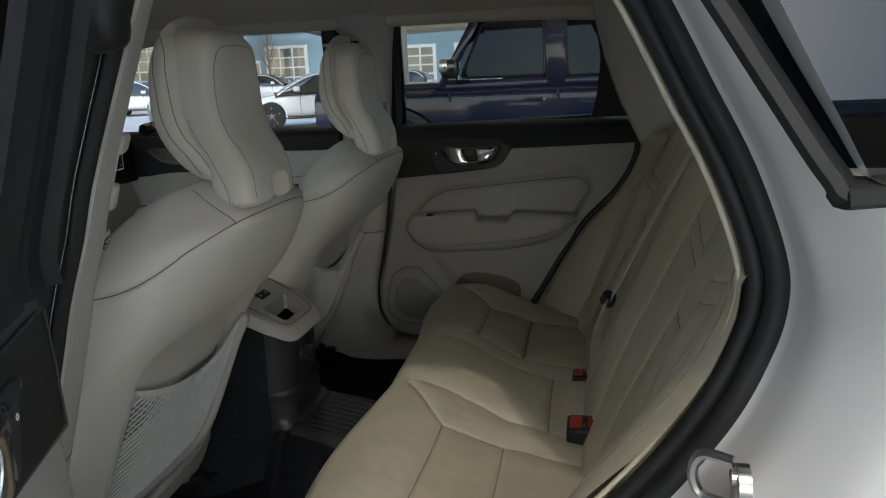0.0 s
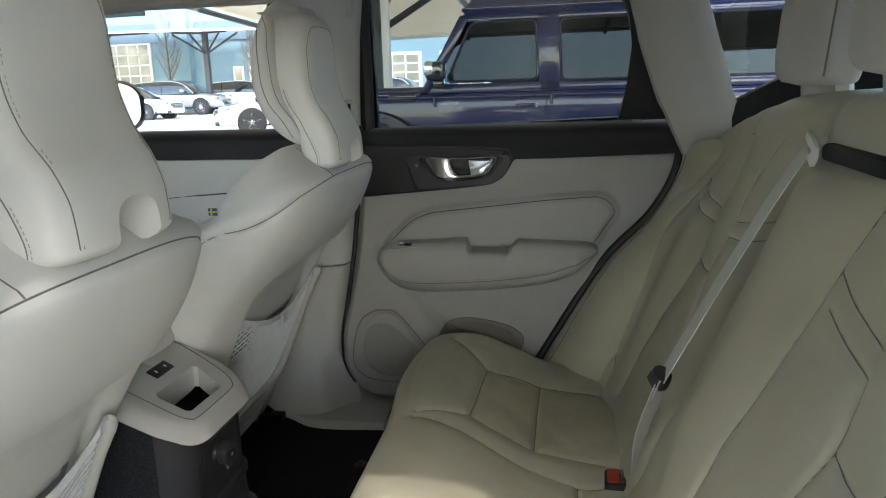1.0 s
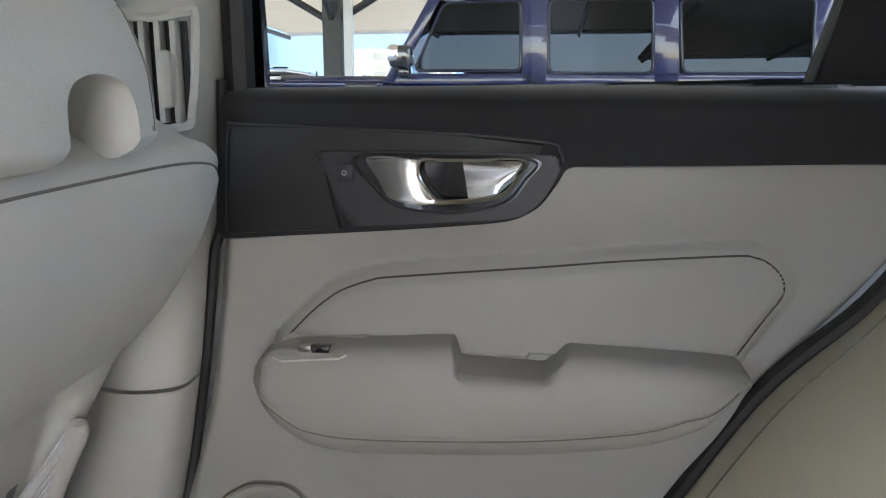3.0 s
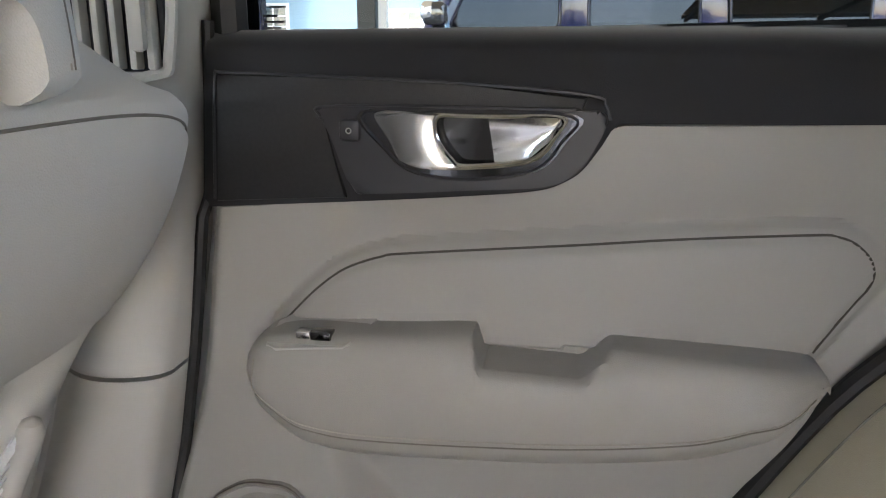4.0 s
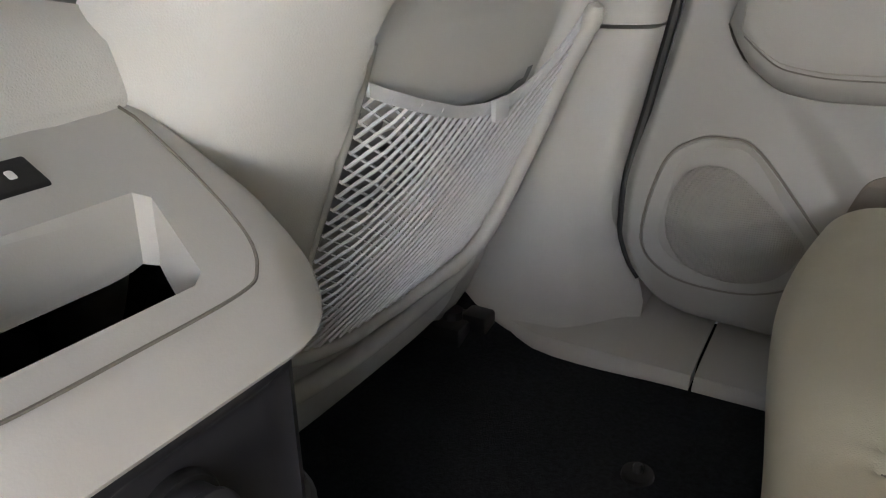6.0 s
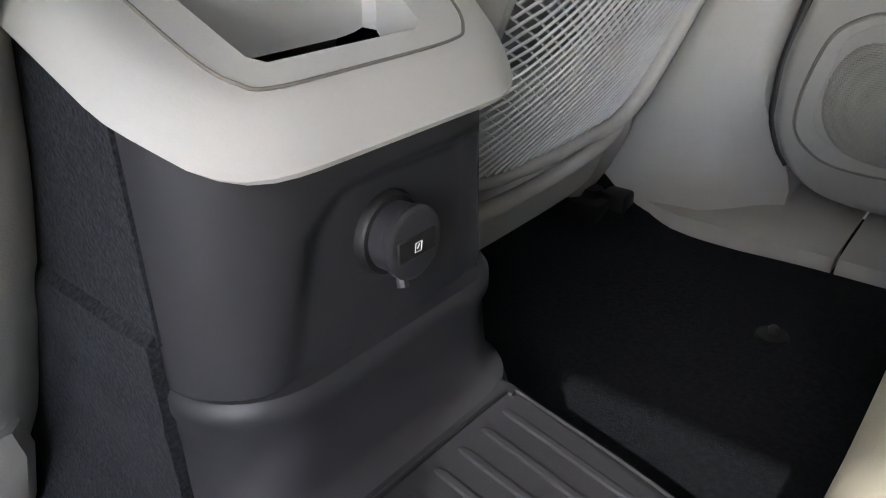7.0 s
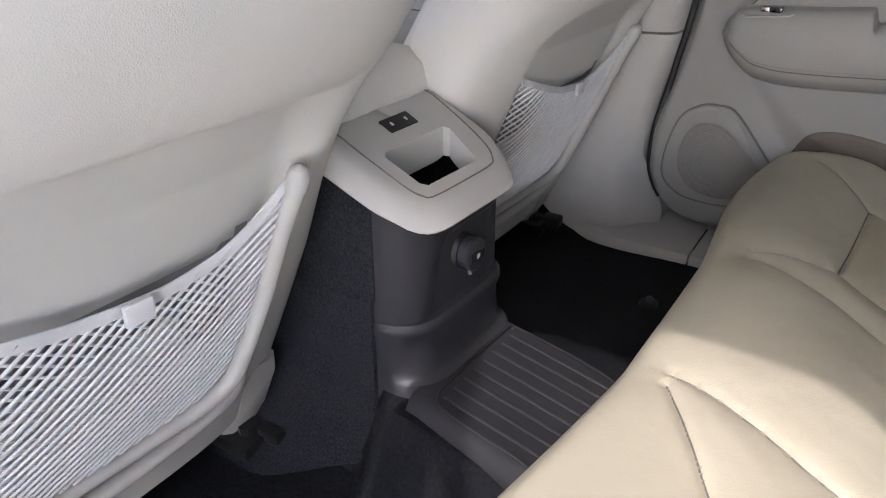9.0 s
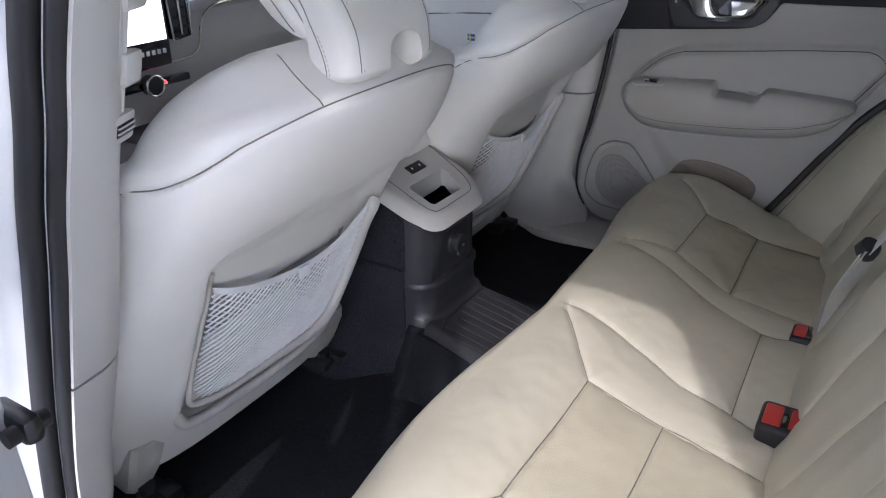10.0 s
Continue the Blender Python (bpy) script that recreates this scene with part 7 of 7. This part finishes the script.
    for y in (y0 + 0.24, y1 - 0.24):
        part("headlight", tube([(-2.10, y, 0.90), (-2.15, y, 0.90)], 0.10, 20), CHROME, c, "round headlight")
    return c


blue_wagon()


# ---- other parked cars ----
def parked_car(place, heading, paint, label, length=4.7, height=1.45, wide=1.84, suv=0.0, spokes=5):
    """A saloon or a softer off-roader, nose towards its own +x, built at the origin and then set down."""
    c = thing("parked_car", (0, 0, 0), label, "car", "parked cars")
    h = wide / 2
    hl = length / 2
    belt = 0.92 + 0.14 * suv
    lo = 0.24 + 0.06 * suv
    side = table([(-hl, 0.55), (-hl + 0.12, belt + 0.02), (-hl + 0.9, belt + 0.06), (0.3, belt), (1.0, belt - 0.03), (hl - 0.5, belt - 0.15), (hl - 0.15, belt - 0.30), (hl, 0.52)])
    plan = table([(-hl, 0.55), (-hl + 0.25, 0.86), (-0.6, 1.0), (0.8, 1.0), (hl - 0.4, 0.90), (hl - 0.1, 0.72), (hl, 0.55)])
    rings = []
    for x in LIN(-hl, hl, 44):
        top, w = float(side(x)), h * float(plan(x))
        ring = []
        for k in range(24):
            a = 2 * math.pi * k / 24
            cy, sz = math.cos(a), math.sin(a)
            y = w * math.copysign(abs(cy) ** 0.35, cy)
            z = (top + lo) / 2 + (top - lo) / 2 * math.copysign(abs(sz) ** 0.55, sz)
            if sz > 0.5:
                y *= 0.94
            ring.append(Vector((x, y, z)))
        rings.append(ring)
    body = part("body", loft(rings), paint, c, "painted body")
    # glass house
    gt = table([(-hl + 0.25, belt - 0.05), (-hl + 0.75 - 0.35 * suv, height - 0.22 + 0.1 * suv), (-hl + 1.35 - 0.6 * suv, height - 0.05), (-0.4, height), (0.2, height - 0.04), (0.65, height - 0.20), (1.28, belt - 0.06)])
    rings, roof = [], []
    for x in LIN(-hl + 0.28, 1.25, 36):
        t = float(gt(x))
        wb, wt = h * 0.92, h * 0.66
        k = min(1.0, max(0.0, (t - belt) / (height - belt)))
        wtop = wb + (wt - wb) * k
        rings.append([Vector((x, -wb, belt - 0.06)), Vector((x, -wb, belt)), Vector((x, -wtop - 0.02, t - 0.05)), Vector((x, -wtop + 0.05, t - 0.008)), Vector((x, 0, t)), Vector((x, wtop - 0.05, t - 0.008)), Vector((x, wtop + 0.02, t - 0.05)), Vector((x, wb, belt)), Vector((x, wb, belt - 0.06))])
        if -hl + 1.1 - 0.5 * suv < x < 0.35:
            roof.append([Vector((x, y * (wtop - 0.01), t + 0.012 - 0.035 * abs(y) ** 3)) for y in LIN(-1.04, 1.04, 11)])
    glass = part("glass_house", loft(rings), material("dark_car_glass", (0.02, 0.024, 0.026), 0.06, coat=1.0), c, "dark windows all round")
    part("roof", grid_bm(roof), paint, c, "painted roof")
    for s in (-1, 1):
        line = spline([(x, s * (h * 0.66 + (h * 0.92 - h * 0.66) * (1 - min(1, max(0, (float(gt(x)) - belt) / (height - belt)))) + 0.022), float(gt(x)) - 0.045) for x in LIN(-hl + 0.4, 1.2, 14)], 2)
        part("window_line", tube(line, 0.022, 6), paint, glass)
        for xp in (-0.45, -1.25):
            part("door_post", tube([(xp, s * (h * 0.93), belt), (xp - 0.06, s * (h * 0.69), height - 0.06)], 0.025, 6), GLOSS_BLACK, glass)
        for xp in (0.62, -0.45, -1.25):
            part("door_gap", block(xp - 0.006, xp + 0.006, s * h * 0.985 - 0.012, s * h * 0.985 + 0.012, lo + 0.15, belt - 0.02, 0), RUBBER, body)
        m = part("mirror", block(0.62, 0.78, s * (h + 0.10) - 0.08, s * (h + 0.10) + 0.08, belt + 0.02, belt + 0.15, 0.03, 3), paint, c, "door mirror")
        for xw in (-hl + 0.95, hl - 0.92):
            r = 0.335 + 0.035 * suv
            wheel(c, xw, s * (h - 0.10), r, 0.23, spokes, s)
            arch = [[Vector((xw + q * math.cos(a), s * (h * yq), r + q * math.sin(a))) for a in LIN(-0.15, math.pi + 0.15, 22)] for q, yq in ((r + 0.03, 1.0), (r + 0.06, 1.012), (r + 0.075, 0.985))]
            part("wheel_arch", grid_bm(arch), paint if not suv else GLOSS_BLACK, body, "wheel arch lip")
            part("arch_shadow", loft([[Vector((xw + (r + 0.035) * math.cos(a), s * yq, r + (r + 0.035) * math.sin(a))) for a in LIN(0, 2 * math.pi, 25)[:-1]] for yq in (h * 0.70, h * 0.995)]), RUBBER, body)
        part("headlight", block(hl - 0.42, hl - 0.12, s * h * 0.68 - 0.16, s * h * 0.68 + 0.16, belt - 0.30, belt - 0.19, 0.04, 3), CHROME, c, "clear headlight")
        part("sill", block(-1.3, 1.25, s * h * 0.97 - 0.03, s * h * 0.97 + 0.03, lo, lo + 0.08, 0.02), GLOSS_BLACK, body)
    part("grille", block(hl - 0.10, hl + 0.005, -0.42, 0.42, 0.42, 0.66, 0.03, 3), GLOSS_BLACK, c, "black grille")
    for k in range(3):
        part("grille_bar", block(hl - 0.02, hl + 0.015, -0.38, 0.38, 0.47 + 0.06 * k, 0.485 + 0.06 * k, 0.005), CHROME, c)
    part("intake", block(hl - 0.12, hl - 0.01, -0.7, 0.7, 0.26, 0.38, 0.03), GLOSS_BLACK, c, "lower air intake")
    c.matrix_basis = pose(place[0], place[1], 0, 0, 0, heading)
    return c


parked_car((-6.9, 18.3), 205, BODY_WHITE, "parked white saloon with star-spoked alloy wheels", 4.6, 1.43, 1.82)
parked_car((-18.9, 28.6), 20 - 20, BODY_WHITE, "parked white luxury saloon on the sunlit lot", 5.1, 1.48, 1.92, spokes=10)
parked_car((-19.0, 33.6), 0, BODY_GREY, "parked silver crossover on the sunlit lot", 4.95, 1.66, 1.95, 1.0, 10)
parked_car((-16.5, 36.4), 0, BODY_WHITE, "parked white crossover near the building", 4.7, 1.60, 1.9, 1.0)
parked_car((-23.5, 37.0), 0, material("blue_car_paint", (0.04, 0.12, 0.32), 0.3, coat=1.0), "parked mid-blue car near the building", 4.6, 1.5, 1.85)
parked_car((-27.5, 33.0), 0, BODY_GREY, "parked grey saloon near the building", 4.7, 1.45, 1.85)
parked_car((-8.6, 31.5), 180, BODY_WHITE, "parked white hatchback in front of the building", 4.4, 1.5, 1.8, 0.5)

# ---- building ----
bld = thing("building", (-15, 44, 0), "long pale blue workshop building with glazed roller doors", "building")
By = 38.0
part("wall", block(-80, 60, By, By + 12, -0.02, 8.5, 0), STUCCO, bld, "pale blue rendered wall", smooth=False)
part("band", block(-80, -14.2, By - 0.12, By + 0.05, 3.75, 4.75, 0.01), STUCCO_DARK, bld, "slate blue band", smooth=False)
part("band", block(-13.0, 60, By - 0.10, By + 0.05, 3.75, 4.55, 0.01), STUCCO_DARK, bld, "slate blue band", smooth=False)
part("parapet", block(-80, 60, By - 0.15, By + 12.1, 8.4, 8.8, 0.02), STUCCO_DARK, bld, smooth=False)
part("pier", block(-22.2, -20.4, By - 0.5, By + 0.1, -0.02, 8.5, 0.02), STUCCO, bld, "projecting rendered pier", smooth=False)
part("clerestory", block(-33, -23, By - 0.03, By + 0.02, 5.2, 7.2, 0), GLASS_DARK, bld, "high window band", smooth=False)
REFLECT = material("door_glazing", (0.30, 0.27, 0.22), 0.08, coat=1.0, vary=0.7, vary_scale=0.9, tint=(0.06, 0.09, 0.10))


def roller_door(x0, x1, zt, rows, cols):
    d = part("roller_door", block(x0 - 0.12, x1 + 0.12, By - 0.10, By + 0.02, 0, zt + 0.12, 0.01), FRAME_WHITE, bld, "white framed glazed roller door", smooth=False)
    w, hgt = (x1 - x0) / cols, (zt - 0.35) / rows
    for i in range(cols):
        for j in range(rows):
            part("pane", block(x0 + w * i + 0.05, x0 + w * (i + 1) - 0.05, By - 0.112, By - 0.095, 0.35 + hgt * j + 0.04, 0.35 + hgt * (j + 1) - 0.04, 0), REFLECT, d, smooth=False)


roller_door(-17.1, -14.9, 2.95, 5, 3)
roller_door(-10.0, -7.8, 2.65, 5, 3)
roller_door(-6.6, -4.4, 2.65, 5, 3)
roller_door(-25.6, -23.0, 3.7, 6, 4)
roller_door(-30.5, -27.5, 3.7, 6, 4)
dr = part("door", block(-18.15, -17.55, By - 0.06, By + 0.02, 0, 2.35, 0.01), FRAME_WHITE, bld, "white framed side door", smooth=False)
part("door_pane", block(-18.05, -17.65, By - 0.07, By - 0.055, 0.6, 2.2, 0), REFLECT, dr, smooth=False)

# ---- shade canopies ----
def canopy(x0, x1, y0, y1, z_near, z_far, z_x, posts, label, beam=2.2):
    c = thing("shade_canopy", ((x0 + x1) / 2, (y0 + y1) / 2, 0), label, "canopy", "shade canopies")
    def zz(x, y):
        t, q = (y - y0) / (y1 - y0), (x - x0) / (x1 - x0)
        return z_near + (z_far - z_near) * t + z_x * q - 0.10 * math.sin(math.pi * t) * (1 - abs(2 * ((q * 4) % 1) - 1)) * 0.6
    sheet("cloth", lambda u, v: (u, v, zz(u, v)), LIN(x0, x1, 40), LIN(y0, y1, 20), CANVAS, c, "tan tensioned shade cloth")
    for y in (y0, y1):
        part("edge_beam", tube([(x, y, zz(x, y) - 0.05) for x in LIN(x0, x1, 12)], 0.06, 6), FRAME_WHITE, c, "white edge beam")
    n = max(2, int((x1 - x0) / beam) + 1)
    for x in LIN(x0 + 0.1, x1 - 0.1, n):
        part("rafter", tube([(x, y, zz(x, y) - 0.14) for y in LIN(y0, y1, 8)], 0.055, 6), STEEL_DARK, c, "dark steel rafter")
    for x, y in posts:
        p = part("post", block(x - 0.12, x + 0.12, y - 0.12, y + 0.12, 0, zz(x, y) - 0.1, 0.01), STEEL_DARK, c, "dark square steel post", smooth=False)
        for dx, dy in ((1.7, 0), (-1.7, 0), (0, 1.5), (0, -1.5)):
            xx, yy = min(max(x + dx, x0), x1), min(max(y + dy, y0), y1)
            part("brace", tube([(x, y, zz(x, y) - 1.15), (xx, yy, zz(xx, yy) - 0.18)], 0.05, 6), STEEL_DARK, p, "dark diagonal brace")
    return c


canopy(-6.8, 3.0, -2.8, 20.0, 3.55, 2.42, 0.2, [(-2.55, 9.6), (2.6, 16.0)], "tan cloth canopy on dark posts over the parked wagon", 3.4)
canopy(-58.0, -13.4, 31.5, 37.0, 4.5, 4.9, -0.7, [(-24.3, 34.0), (-17.6, 34.0), (-37.5, 34.0), (-47.0, 34.0)], "pale shade canopy on dark posts across the lot", 4.4)
# out of view, added for what the wagon's windows reflect
canopy(-14.0, 16.0, -9.8, -4.8, 3.9, 3.9, 0.2, [(-11.0, -9.4), (13.0, -9.4)], "unseen tan cloth canopy on dark posts behind the car, added for reflections", 3.4)
# unseen canopy added where the near quarter glass mirrors it
canopy(2.5, 15.0, -9.5, -2.2, 3.3, 3.3, 0.2, [(8.0, -6.0)], "unseen tan cloth canopy on a dark post, added for the quarter glass reflection", 2.6)
wp = part("post", block(-2.40, -2.29, 9.50, 9.6, 0, 2.8, 0.01), FRAME_WHITE, None, smooth=False)
tagged(wp, "slim white downpipe beside the dark canopy post", "pipe")

# ---- bare young tree and shrubs ----
def young_tree(x, y, hgt, seed):
    rnd = random.Random(seed)
    t = thing("young_tree", (x, y, 0), "bare young tree with thin twigs", "tree")
    part("trunk", tube([(x, y, 0), (x + 0.02, y, hgt * 0.4), (x, y, hgt * 0.75), (x + 0.03, y, hgt)], [0.07, 0.055, 0.03, 0.008], 7), BARK, t, "thin grey trunk")
    bm = bmesh.new()
    for k in range(38):
        z = hgt * rnd.uniform(0.28, 0.95)
        a = rnd.uniform(0, 6.28)
        ln = (hgt - z) * 0.35 + 0.35
        p = Vector((x, y, z))
        q = p + Vector((math.cos(a) * ln * 0.5, math.sin(a) * ln * 0.5, ln))
        mid = (p + q) / 2 + Vector((math.cos(a), math.sin(a), 0)) * 0.08
        tube([p, mid, q], [0.018, 0.012, 0.004], 4, bm=bm)
        for _ in range(3):
            s = p.lerp(q, rnd.uniform(0.3, 0.9))
            e = s + Vector((rnd.uniform(-0.25, 0.25), rnd.uniform(-0.25, 0.25), rnd.uniform(0.1, 0.4)))
            tube([s, e], [0.008, 0.003], 3, bm=bm)
    part("twigs", bm, BARK, t, "fine bare twigs", kind="stuff")


young_tree(-16.2, 36.0, 4.2, 3)
young_tree(-21.0, 36.3, 5.0, 5)


def shrub(x, y, r, seed):
    rnd = random.Random(seed)
    bm = bmesh.new()
    for k in range(260):
        d = Vector((rnd.gauss(0, 1), rnd.gauss(0, 1), abs(rnd.gauss(0, 0.8)))).normalized() * r * rnd.uniform(0.5, 1.05)
        p = Vector((x, y, 0.05)) + d
        u = Vector((rnd.gauss(0, 1), rnd.gauss(0, 1), rnd.gauss(0, 1))).normalized() * 0.07
        v = u.cross(Vector((rnd.gauss(0, 1), rnd.gauss(0, 1), rnd.gauss(0, 1)))).normalized() * 0.04
        bm.faces.new([bm.verts.new(p + u), bm.verts.new(p + v), bm.verts.new(p - u), bm.verts.new(p - v)])
    tagged(part("shrub", bm, SHRUB, smooth=False), "dry yellow-green shrub beside the building", "shrub", "shrubs")


for k, (x, y) in enumerate(((-17.2, 37.0), (-16.6, 37.1), (-15.9, 37.0), (-15.1, 37.2))):
    shrub(x, y, 0.5, k)
